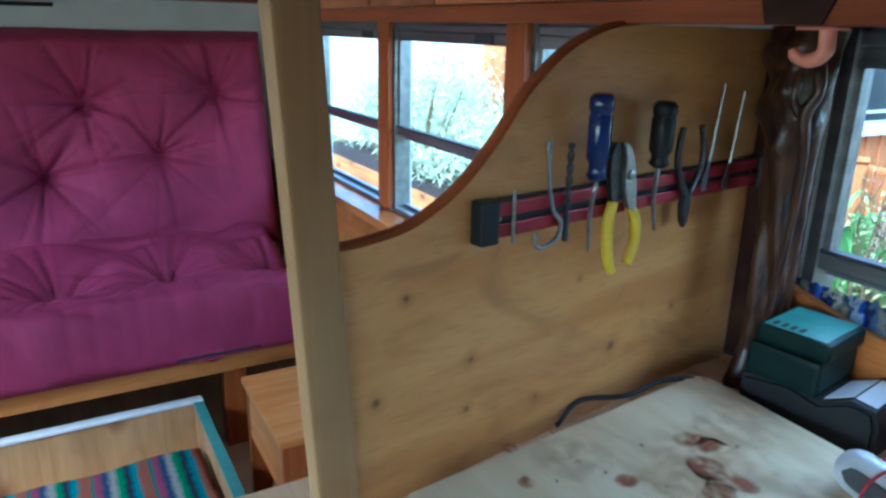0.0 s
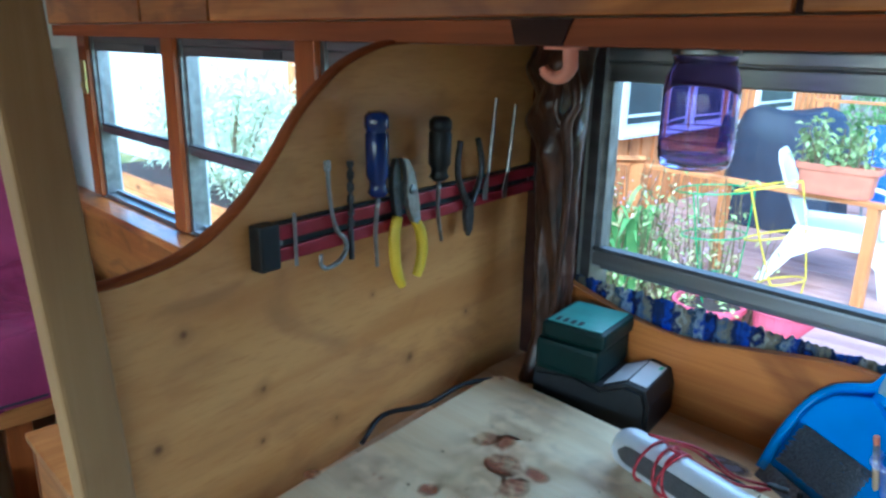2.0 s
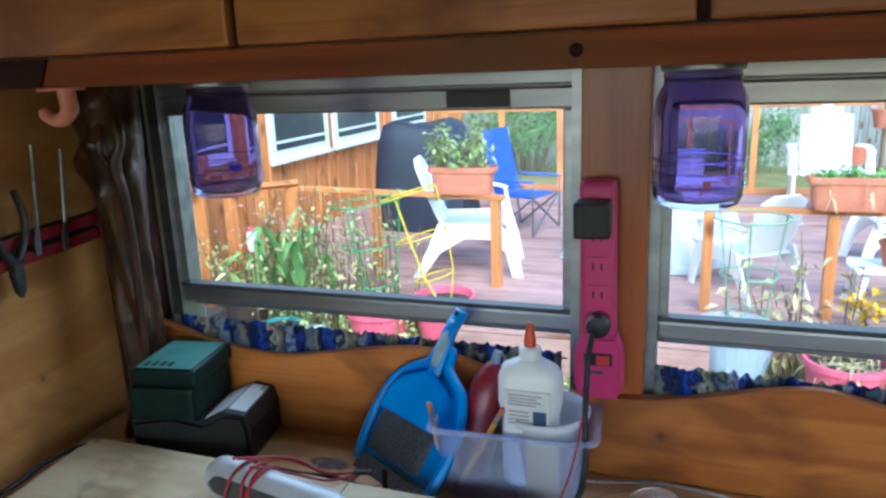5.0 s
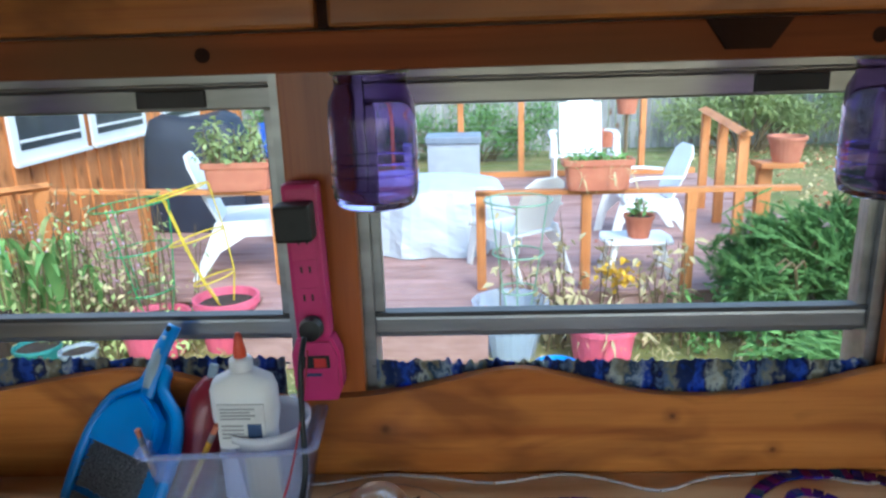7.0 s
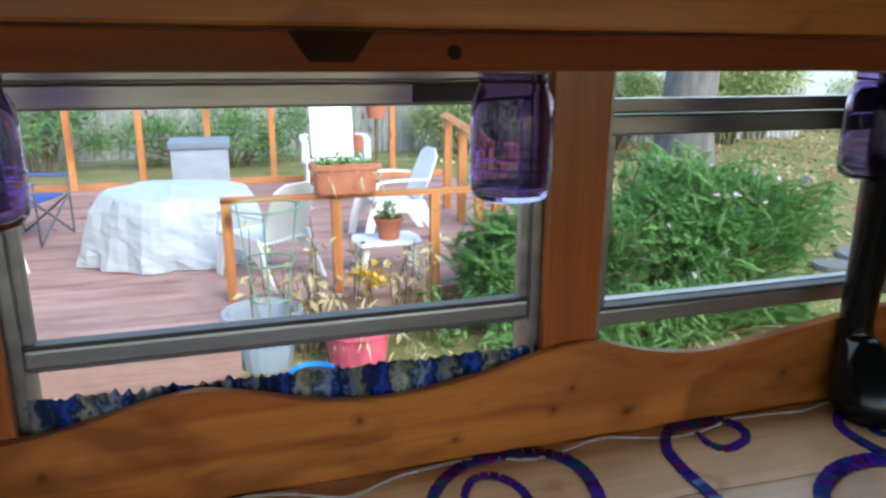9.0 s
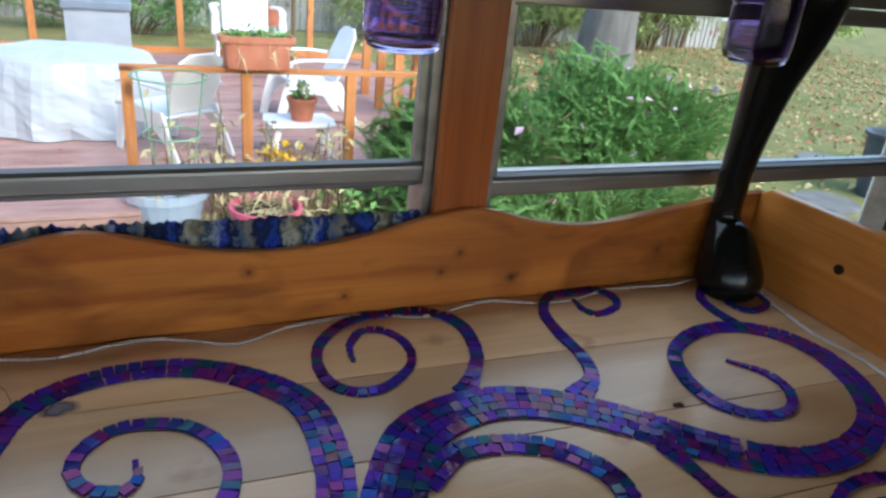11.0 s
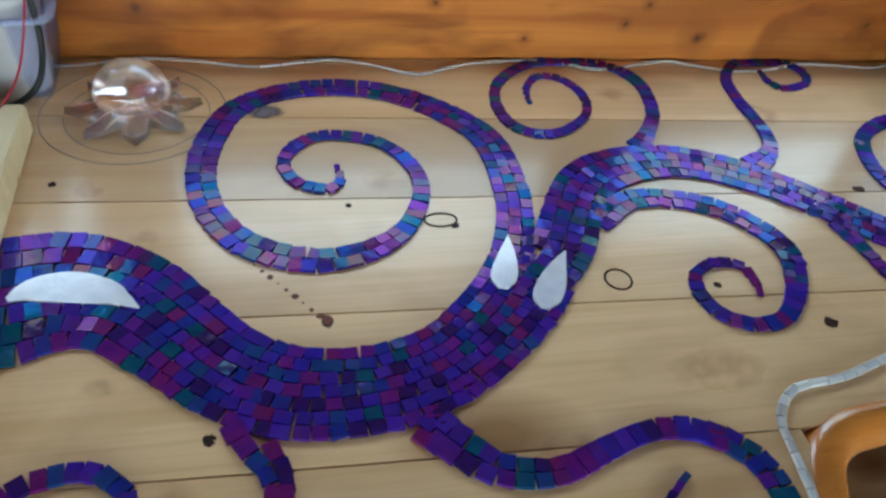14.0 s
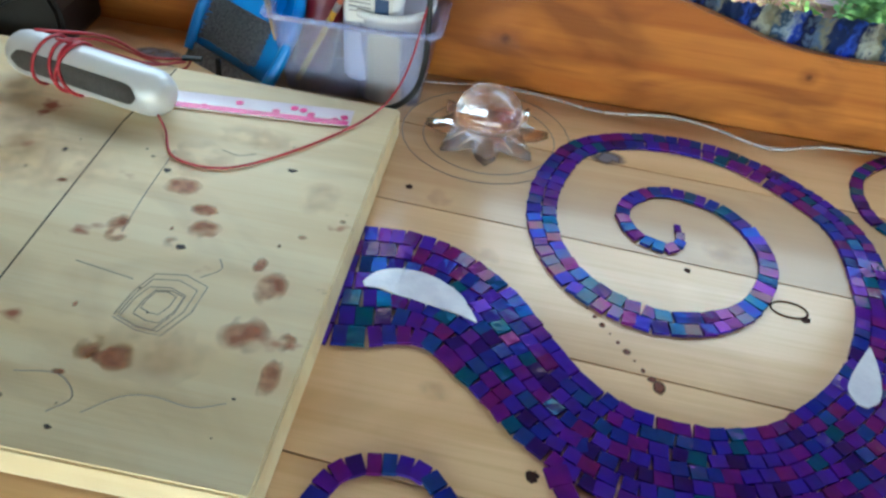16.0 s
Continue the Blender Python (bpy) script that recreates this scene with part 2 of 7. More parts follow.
PINE_X = wood("pale_pine_along", (0.79, 0.52, 0.275), (0.65, 0.39, 0.18), 0, 0.33, coat=0.4, knot=(0.36, 0.19, 0.08), knot_scale=5.0)
PINE_BOARD = wood("work_board_pine", (0.84, 0.70, 0.44), (0.76, 0.58, 0.32), 0, 0.5, spots=(0.36, 0.12, 0.06), knot_scale=2.6)
PANEL_WOOD = wood("honey_pine_panel", (0.55, 0.275, 0.085), (0.43, 0.185, 0.048), 1, 0.38, coat=0.2, knot=(0.24, 0.10, 0.035), knot_scale=2.6, rings=16, dirt=0.3, blotch=0.45, knots=[(*on_knot(u, z), r) for u, z, r in ((0.661, 0.995, 0.010), (0.408, 1.047, 0.007), (0.518, 0.962, 0.006), (0.316, 1.143, 0.006), (0.278, 1.033, 0.007), (0.586, 1.11, 0.004), (0.796, 1.024, 0.006), (0.403, 0.983, 0.006))])
POST_WOOD = wood("pine_post_wood", (0.44, 0.26, 0.11), (0.33, 0.18, 0.065), 2, 0.5, knot_scale=5.0)
RED_X = wood("red_stained_wood_along", (0.30, 0.07, 0.012), (0.17, 0.033, 0.005), 0, 0.62, knot_scale=3.5)
RED_Y = wood("red_stained_wood_across", (0.30, 0.07, 0.012), (0.17, 0.033, 0.005), 1, 0.62, knot_scale=3.5)
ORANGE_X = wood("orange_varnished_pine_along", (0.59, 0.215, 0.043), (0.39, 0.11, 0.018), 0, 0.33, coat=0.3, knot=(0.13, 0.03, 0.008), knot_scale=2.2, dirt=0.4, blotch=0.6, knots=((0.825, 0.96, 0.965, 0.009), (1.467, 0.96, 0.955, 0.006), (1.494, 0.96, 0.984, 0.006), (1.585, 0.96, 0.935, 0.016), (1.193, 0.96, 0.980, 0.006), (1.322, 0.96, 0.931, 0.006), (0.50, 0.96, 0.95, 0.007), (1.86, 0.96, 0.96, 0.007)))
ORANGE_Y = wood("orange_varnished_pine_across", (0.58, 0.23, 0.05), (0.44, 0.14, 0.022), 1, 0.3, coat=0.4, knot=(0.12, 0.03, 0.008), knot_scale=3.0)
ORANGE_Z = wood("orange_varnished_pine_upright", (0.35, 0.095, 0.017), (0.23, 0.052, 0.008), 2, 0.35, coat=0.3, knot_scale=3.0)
RIM_WOOD = wood("glossy_orange_rim", (0.60, 0.22, 0.04), (0.46, 0.14, 0.022), 0, 0.22, coat=0.6)
# grey-brown chosen to cut bounced light from the unseen ceiling and walls
LOW_BOUNCE_WALL = mat("low_bounce_grey_brown", (0.24, 0.22, 0.20), 0.8, 0, (0.20, 0.185, 0.17), 5)
CEDAR_Z = wood("cedar_upright", (0.62, 0.25, 0.08), (0.48, 0.17, 0.05), 2, 0.6)
CEDAR_X = wood("cedar_along", (0.62, 0.25, 0.08), (0.48, 0.17, 0.05), 0, 0.6)
DECK_WOOD = wood("deck_boards", (0.45, 0.27, 0.23), (0.36, 0.20, 0.165), 0, 0.6, rand=0.15, knot_scale=1.5)
GREY_FENCE = wood("weathered_fence_wood", (0.40, 0.38, 0.36), (0.27, 0.26, 0.25), 2, 0.8)
FLOOR_WOOD = wood("floor_planks", (0.50, 0.33, 0.17), (0.38, 0.24, 0.11), 0, 0.4)
DARK_WOOD = wood("dark_walnut", (0.040, 0.012, 0.006), (0.022, 0.006, 0.003), 0, 0.85)
TRUNK_WOOD = mat("gnarled_dark_trunk", (0.075, 0.030, 0.015), 0.35, 0, (0.016, 0.007, 0.004), 38, 1.0, 70, coat=0.18, spec=0.3, stretch=(1, 1, 0.5))
ALU = mat("brushed_aluminium", (0.36, 0.36, 0.365), 0.34, 0.85, (0.22, 0.22, 0.225), 30, 0.05, 200, stretch=(0.1, 1, 1))
ALU_DARK = mat("shaded_rubber_seal", (0.05, 0.05, 0.055), 0.6)
STEEL = mat("tool_steel", (0.36, 0.36, 0.36), 0.36, 0.9, (0.25, 0.24, 0.23), 120)
DARK_STEEL = mat("dark_steel", (0.10, 0.10, 0.105), 0.4, 0.8, (0.05, 0.05, 0.05), 150)
WHITE_PAINT = mat("white_painted_wall", (0.74, 0.74, 0.70), 0.6, 0, (0.66, 0.66, 0.62), 6, 0.05)
BLACK_PLASTIC = mat("black_plastic", (0.013, 0.014, 0.015), 0.45, 0, (0.009, 0.009, 0.01), 60, spec=0.35)
GREEN_PLASTIC = mat("dark_green_plastic", (0.004, 0.018, 0.015), 0.5, 0, (0.003, 0.012, 0.010), 40, spec=0.18)
# pale green of the drawer edge; on the battery, painted window reflection
GREEN_LIGHT = mat("pale_green_edge_and_sheen", (0.11, 0.29, 0.24), 0.3, 0, (0.08, 0.22, 0.18), 40)
RED_PAINT = mat("red_metal_rail", (0.33, 0.02, 0.035), 0.35, 0.3, (0.25, 0.015, 0.025), 30)
BLUE_HANDLE = mat("translucent_blue_handle", (0.010, 0.030, 0.17), 0.22, 0, (0.006, 0.014, 0.08), 30, coat=0.4)
YELLOW_GRIP = mat("yellow_rubber_grip", (0.72, 0.50, 0.015), 0.5, 0, (0.62, 0.42, 0.01), 40)
BLUE_PLASTIC = mat("bright_blue_plastic", (0.02, 0.26, 0.72), 0.35, 0, (0.015, 0.21, 0.62), 12)
GREY_RUBBER = mat("grey_rubber_grip", (0.32, 0.42, 0.50), 0.5, 0, (0.27, 0.36, 0.43), 40)
BRISTLE = mat("dark_grey_bristles", (0.20, 0.205, 0.22), 0.8, 0, (0.09, 0.09, 0.10), 260, 0.6, 300)
PINK_PLASTIC = mat("magenta_plastic", (0.52, 0.02, 0.16), 0.4, 0, (0.45, 0.015, 0.13), 20)
WHITE_PLASTIC = mat("white_plastic", (0.80, 0.81, 0.82), 0.35, 0, (0.74, 0.75, 0.77), 10)
LABEL_WHITE = mat("paper_label", (0.68, 0.68, 0.68), 0.6, 0, (0.62, 0.62, 0.62), 30)
CHAIR_WHITE = mat("weathered_white_resin", (0.84, 0.82, 0.78), 0.45, 0, (0.74, 0.72, 0.68), 6)
PRINT_GREY = mat("grey_print", (0.35, 0.36, 0.38), 0.7)
PRINT_BLUE = mat("dark_blue_print", (0.03, 0.07, 0.18), 0.6)
ORANGE_CAP = mat("orange_red_cap", (0.70, 0.07, 0.015), 0.4)
PENCIL_YELLOW = mat("yellow_pencil_paint", (0.72, 0.36, 0.02), 0.4)
PENCIL_WOOD = mat("sharpened_wood", (0.62, 0.42, 0.22), 0.6)
SPEAKER_GREY = mat("silver_grey_shell", (0.60, 0.60, 0.60), 0.4, 0.2, (0.54, 0.54, 0.54), 20)
SPEAKER_GRILLE = mat("dark_grey_grille", (0.14, 0.13, 0.12), 0.6, 0, (0.10, 0.09, 0.085), 500, 0.4, 600)
RED_CORD = mat("red_cord", (0.42, 0.02, 0.035), 0.45)
FUTON = mat("crimson_futon_fabric", (0.27, 0.026, 0.072), 0.7, 0, (0.20, 0.018, 0.052), 5, 0.5, 38, spec=0.25)
SKIN_HOOK = mat("salmon_painted_wood", (0.66, 0.25, 0.16), 0.45, 0, (0.60, 0.21, 0.13), 30)
GLOSS_BLACK = mat("glossy_black_enamel", (0.005, 0.006, 0.006), 0.2, 0, (0.003, 0.003, 0.003), 20, 0.15, 25, coat=0.15, spec=0.22)
TRIM_WHITE = mat("milky_white_glass_trim", (0.62, 0.60, 0.57), 0.3, 0, (0.50, 0.48, 0.48), 40, coat=0.3, rand=0.18)
PEARL = mat("pearl_white_shell", (0.74, 0.74, 0.78), 0.22, 0.1, (0.60, 0.60, 0.68), 60, 0.2, 120, coat=0.5)
TERRACOTTA = mat("terracotta", (0.50, 0.17, 0.09), 0.7, 0, (0.42, 0.13, 0.07), 12)
RED_PLASTIC = mat("red_plastic_tub", (0.70, 0.12, 0.19), 0.45, 0, (0.62, 0.10, 0.16), 6)
TEAL_TUB = mat("teal_plastic_pot", (0.05, 0.24, 0.22), 0.5, 0, (0.04, 0.2, 0.18), 6)
LIME_TUB = mat("lime_plastic_pot", (0.20, 0.62, 0.04), 0.45, 0, (0.17, 0.55, 0.03), 6)
SOIL = mat("potting_soil", (0.06, 0.04, 0.028), 0.95, 0, (0.03, 0.02, 0.014), 60, 0.6)
TARP = mat("white_tarpaulin", (0.50, 0.52, 0.54), 0.45, 0, (0.43, 0.45, 0.48), 3, 0.6, 9)
NAVY_COVER = mat("navy_grill_cover", (0.02, 0.026, 0.045), 0.6, 0, (0.012, 0.015, 0.028), 4, 0.4, 10)
STONE = mat("grey_flagstone", (0.22, 0.21, 0.19), 0.85, 0, (0.14, 0.135, 0.125), 6, 0.5, 30)
BIN_GREY = mat("dark_grey_bin_plastic", (0.07, 0.08, 0.095), 0.5, 0, (0.05, 0.057, 0.07), 8)
BLUE_CLOTH = mat("blue_canvas", (0.03, 0.09, 0.36), 0.8, 0, (0.025, 0.07, 0.29), 8, 0.2, 200)
GREY_BOX = mat("grey_resin", (0.38, 0.40, 0.43), 0.5, 0, (0.33, 0.35, 0.38), 6)
GREY_LID = mat("slate_resin", (0.20, 0.23, 0.28), 0.5, 0, (0.17, 0.2, 0.24), 6)
LEAF = mat("feathery_green_leaves", (0.19, 0.34, 0.10), 0.75, 0, (0.10, 0.21, 0.058), 5, rand=0.25, spec=0.15)
LEAF_LIGHT = mat("yellow_green_leaves", (0.46, 0.50, 0.20), 0.7, 0, (0.24, 0.33, 0.11), 9, rand=0.25, spec=0.2)
# leaf colour paled to show overexposed foliage behind the side panel
GLARE_LEAF = mat("glare_paled_leaves", (0.62, 0.66, 0.46), 0.6, 0, (0.42, 0.48, 0.30), 9, rand=0.2)
DRY_LEAF = mat("dry_straw_leaves", (0.60, 0.49, 0.26), 0.8, 0, (0.40, 0.33, 0.15), 12, rand=0.2)
YELLOW_FLOWER = mat("yellow_petals", (0.70, 0.42, 0.02), 0.6)
PINK_FLOWER = mat("pale_pink_petals", (0.62, 0.42, 0.50), 0.6)
STEM = mat("brown_stems", (0.16, 0.11, 0.05), 0.8)
YELLOW_WIRE = mat("yellow_coated_wire", (0.72, 0.52, 0.02), 0.4)
PALE_WIRE = mat("faded_green_wire", (0.22, 0.36, 0.22), 0.5)
GREEN_WIRE = mat("green_coated_wire", (0.05, 0.32, 0.10), 0.4)
BARK = mat("grey_bark", (0.20, 0.18, 0.16), 0.9, 0, (0.12, 0.105, 0.095), 7, 0.9, 20, stretch=(1, 1, 0.25))
GRASS = mat("dry_lawn", (0.27, 0.22, 0.08), 0.95, 0, (0.12, 0.15, 0.03), 1.6, 0.8, 40, detail=9)
SIDING = mat("pale_siding", (0.45, 0.47, 0.46), 0.7, 0, (0.40, 0.42, 0.41), 3)
HOUSE_GLASS = mat("dark_house_glass", (0.06, 0.07, 0.075), 0.3, 0, (0.03, 0.035, 0.04), 2, spec=0.2)
FABRIC_DARK = mat("black_mattress_border", (0.02, 0.018, 0.02), 0.9)
PENCIL_LINE = mat("graphite_mark", (0.30, 0.26, 0.21), 0.6)
DARK_SEAM = mat("dark_open_seam", (0.05, 0.04, 0.035), 0.8)
STAIN = stain_mat("red_brown_stain", (0.44, 0.15, 0.07), 0.55)
STAIN_DARK = stain_mat("dark_red_drip", (0.15, 0.035, 0.012), 1.5)
STAIN_SOFT = stain_mat("faint_brown_stain", (0.52, 0.26, 0.14), 0.11)
STAIN_GREY = stain_mat("grey_violet_knot", (0.16, 0.13, 0.14), 0.9)
CLEAR_TUB = milky("milky_clear_plastic", (0.70, 0.74, 0.92), 0.80)
BLUE_TUB = milky("pale_blue_bucket", (0.62, 0.70, 0.74), 0.62)
STAR_GLASS = crystal("clear_cut_glass", 0.12, 0.0)
DOME_GLASS = crystal("pink_domed_crystal", 0.30, 0.02, (1.0, 0.93, 0.96))
PURPLE_GLASS = glass("violet_jar_glass", (0.48, 0.40, 0.70), 0.02, 1.25)
PANE = pane_glass("window_glass")
TILE = tile_mat("iridescent_violet_tile", False)
TILE_JOINED = tile_mat("iridescent_violet_tile_small", True)


def striped(name, axis, period, colours, rough=0.9, warp=0.12):
    m = bpy.data.materials.new(name)
    m.use_nodes = True
    n, k = m.node_tree.nodes, m.node_tree.links.new
    p = n["Principled BSDF"]
    p.inputs["Roughness"].default_value = rough
    tc = n.new("ShaderNodeTexCoord")
    sep = n.new("ShaderNodeSeparateXYZ")
    k(tc.outputs["Object"], sep.inputs[0])
    nz = n.new("ShaderNodeTexNoise")
    nz.inputs["Scale"].default_value = 60
    k(tc.outputs["Object"], nz.inputs["Vector"])
    a = n.new("ShaderNodeMath")
    a.operation = "MULTIPLY_ADD"
    a.inputs[1].default_value = period * warp
    k(nz.outputs["Fac"], a.inputs[0])
    k(sep.outputs[axis], a.inputs[2])
    f = n.new("ShaderNodeMath")
    f.operation = "MULTIPLY"
    f.inputs[1].default_value = 1 / period
    k(a.outputs[0], f.inputs[0])
    fr = n.new("ShaderNodeMath")
    fr.operation = "FRACT"
    k(f.outputs[0], fr.inputs[0])
    ramp = n.new("ShaderNodeValToRGB")
    ramp.color_ramp.interpolation = "EASE"
    e = ramp.color_ramp.elements
    e[0].position, e[0].color = 0, (*colours[0], 1)
    e[1].position, e[1].color = 1 / len(colours), (*colours[1], 1)
    for i in range(2, len(colours)):
        e.new(i / len(colours)).color = (*colours[i], 1)
    k(fr.outputs[0], ramp.inputs[0])
    k(ramp.outputs[0], p.inputs["Base Color"])
    return m


CURTAIN = striped("blue_striped_curtain", 0, 0.125, [(0.02, 0.05, 0.26), (0.05, 0.12, 0.52), (0.015, 0.025, 0.12), (0.50, 0.50, 0.45), (0.30, 0.27, 0.20), (0.04, 0.09, 0.18), (0.40, 0.45, 0.52), (0.03, 0.08, 0.42), (0.015, 0.02, 0.08), (0.16, 0.22, 0.34), (0.32, 0.30, 0.24), (0.02, 0.04, 0.14)], warp=0.5)
RAINBOW = striped("striped_woven_cotton", 1, 0.16, [(0.02, 0.22, 0.17), (0.35, 0.05, 0.12), (0.015, 0.07, 0.16), (0.42, 0.38, 0.34), (0.02, 0.28, 0.10), (0.02, 0.02, 0.05), (0.03, 0.30, 0.32), (0.36, 0.10, 0.05)])


# ---- mesh helpers (all shapes in world metres) ----
def thing(name, at, label="", category="", group="", kind=""):
    ob = new(name)
    ob.location = at
    ob.empty_display_size = 0.05
    return tagged(ob, label, category, group, kind)


def base_of(ob):
    """Where a parent stands: parts that are meshes keep their shapes in world metres."""
    return Matrix.Translation(ob.location) if ob.type == "EMPTY" else Matrix.Identity(4)


def part(name, bm, material, parent=None, label="", smooth=False):
    me = bpy.data.meshes.new(name)
    if isinstance(bm, tuple):
        me.from_pydata(*bm)
    else:
        bmesh.ops.recalc_face_normals(bm, faces=bm.faces)
        bm.to_mesh(me)
        bm.free()
    me.materials.append(material)
    if smooth:
        for f in me.polygons:
            f.use_smooth = True
    ob = new(name, me)
    if parent:
        ob.parent = parent
        ob.matrix_parent_inverse = base_of(parent).inverted()
    return tagged(ob, label)


def solid(name, bm, material, label, category, group="", kind="", smooth=False):
    return tagged(part(name, bm, material, None, "", smooth), label, category, group, kind)


def box(x0, x1, y0, y1, z0, z1, bevel=0.0, seg=2, bm=None):
    b = bmesh.new()
    bmesh.ops.create_cube(b, size=1)
    for v in b.verts:
        v.co = Vector((x0 if v.co.x < 0 else x1, y0 if v.co.y < 0 else y1, z0 if v.co.z < 0 else z1))
    if bevel:
        bmesh.ops.bevel(b, geom=b.edges[:], offset=bevel, segments=seg, affect="EDGES", profile=0.6)
    return joined(bm, b)


def joined(a, b):
    if a is None:
        return b
    me = bpy.data.meshes.new("joint")
    b.to_mesh(me)
    b.free()
    a.from_mesh(me)
    bpy.data.meshes.remove(me)
    return a


def moved(bm, m):
    bmesh.ops.transform(bm, matrix=m, verts=bm.verts)
    return bm


def lathe(profile, n=24, at=(0, 0, 0), m=None):
    """profile: (radius, height) from bottom to top; ends close where the radius is 0."""
    b = bmesh.new()
    rings = []
    for r, z in profile:
        if r < 1e-6:
            rings.append([b.verts.new((0, 0, z))])
        else:
            rings.append([b.verts.new((r * math.cos(2 * math.pi * i / n), r * math.sin(2 * math.pi * i / n), z)) for i in range(n)])
    for a, c in zip(rings, rings[1:]):
        for i in range(n):
            j = (i + 1) % n
            if len(a) == 1 and len(c) > 1:
                b.faces.new((a[0], c[j], c[i]))
            elif len(c) == 1 and len(a) > 1:
                b.faces.new((a[i], a[j], c[0]))
            elif len(a) > 1:
                b.faces.new((a[i], a[j], c[j], c[i]))
    return moved(b, (m or Matrix.Translation(at)))


def spline(points, steps=8):
    """A smooth line through the points (tuples of any length)."""
    p = [np.array(q, float) for q in points]
    p = [2 * p[0] - p[1]] + p + [2 * p[-1] - p[-2]]
    out = []
    for a, b, c, d in zip(p, p[1:], p[2:], p[3:]):
        for s in range(steps):
            t = s / steps
            out.append(0.5 * (2 * b + (c - a) * t + (2 * a - 5 * b + 4 * c - d) * t * t + (3 * b - a - 3 * c + d) * t**3))
    out.append(p[-2])
    return out


def tube(points, radius, n=8, steps=6, flat=1.0, bm=None):
    """A round bar along a smooth line; radius may be one number or one for each point."""
    radii = radius if isinstance(radius, (list, tuple)) else [radius] * len(points)
    line = spline([(*p, r) for p, r in zip(points, radii)], steps) if steps > 1 else [np.array((*p, r)) for p, r in zip(points, radii)]
    b = bmesh.new()
    rings, up = [], None
    for i, q in enumerate(line):
        d = Vector((line[min(i + 1, len(line) - 1)] - line[max(i - 1, 0)])[:3]).normalized()
        side = d.cross(Vector((0, 0, 1)) if up is None else up)
        if side.length < 1e-3:
            side = d.cross(Vector((1, 0, 0)))
        side.normalize()
        over = side.cross(d)
        up = over
        c, r = Vector(q[:3]), max(float(q[3]), 1e-4)
        rings.append([b.verts.new(c + side * r * math.cos(2 * math.pi * k / n) + over * r * flat * math.sin(2 * math.pi * k / n)) for k in range(n)])
    for a, c in zip(rings, rings[1:]):
        for i in range(n):
            j = (i + 1) % n
            b.faces.new((a[i], a[j], c[j], c[i]))
    b.faces.new(rings[0][::-1])
    b.faces.new(rings[-1])
    return joined(bm, b)


def plate(outline, thick, m=None, bevel=0.0):
    """An outline (x, y) in its own plane, thickened along z, then placed by m."""
    b = bmesh.new()
    f = b.faces.new([b.verts.new((x, y, 0)) for x, y in outline])
    top = bmesh.ops.extrude_face_region(b, geom=[f])
    for v in top["geom"]:
        if isinstance(v, bmesh.types.BMVert):
            v.co.z += thick
    if bevel:
        edges = [e for e in b.edges if abs(e.verts[0].co.z - e.verts[1].co.z) < 1e-6]
        bmesh.ops.bevel(b, geom=edges, offset=bevel, segments=2, affect="EDGES")
    return moved(b, m) if m else b


def frame_bm(x0, x1, z0, z1, y0, y1, w):
    """A rectangular frame of bars w wide, standing in the xz plane."""
    b = box(x0, x0 + w, y0, y1, z0, z1)
    box(x1 - w, x1, y0, y1, z0, z1, bm=b)
    box(x0 + w, x1 - w, y0, y1, z0, z0 + w, bm=b)
    return box(x0 + w, x1 - w, y0, y1, z1 - w, z1, bm=b)


# the leaning side panel: u along it from the post, v up, w out of its face
PO, PD = Vector((0.078, 0.24, 0)), Vector((-0.150, 0.9887, 0)).normalized()
PN = Vector((PD.y, -PD.x, 0))
PANEL = Matrix(((PD.x, 0, PN.x, PO.x), (PD.y, 0, PN.y, PO.y), (0, 1, 0, 0), (0, 0, 0, 1)))


def on_panel(u, z, off=0.0):
    return tuple(PO + PD * u + PN * off + Vector((0, 0, z)))

# ---- the bus: floor, walls, ceiling, windows ----
X0, PITCH, OPEN = 0.075, 0.7345, 0.636
WL, WR = -2.75, 3.1
SILL, HEAD = 0.83, 1.445
solid("floor", box(WL, WR, -1.3, 1.0, -0.06, 0.0), FLOOR_WOOD, "light brown wooden floor planks", "floor", kind="structure")
solid("ceiling", box(WL, WR, -1.3, 1.06, 1.95, 2.0), LOW_BOUNCE_WALL, "unseen bus ceiling, dull grey to cut bounced light", "ceiling", kind="structure")
wall = box(WL, WR, 1.0, 1.06, -0.06, SILL)
box(WL, WR, 1.0, 1.06, HEAD, 1.95, bm=wall)
for i in range(-4, 3):
    x = X0 + i * PITCH - (PITCH - OPEN)
    box(max(x, WL), min(x + PITCH - OPEN, WR), 1.004, 1.058, SILL, HEAD, bm=wall)
box(X0 + 2 * PITCH + 0.93, WR, 1.004, 1.058, SILL, HEAD, bm=wall)
box(WL, X0 - 3 * PITCH - 0.09, 1.004, 1.058, SILL, HEAD, bm=wall)
solid("wall_window_side", wall, WHITE_PAINT, "bus side wall with a row of windows", "wall", kind="structure")
back = box(WL, WR, -1.36, -1.3, -0.06, SILL)
box(WL, WR, -1.36, -1.3, 1.5, 1.95, bm=back)
for i in range(-4, 5):
    x = X0 + i * PITCH - (PITCH - OPEN)
    box(max(x, WL), min(x + PITCH - OPEN, WR), -1.358, -1.302, SILL, 1.5, bm=back)
solid("wall_aisle_side", back, LOW_BOUNCE_WALL, "bus side wall across the aisle", "wall", kind="structure")
solid("wall_rear", box(WL - 0.06, WL, -1.36, 1.06, -0.06, 2.0), WHITE_PAINT, "white painted end wall behind the futon", "wall", kind="structure")
solid("wall_front", box(WR, WR + 0.06, -1.36, 1.06, -0.06, 2.0), LOW_BOUNCE_WALL, "plain end wall of the bus", "wall", kind="structure")


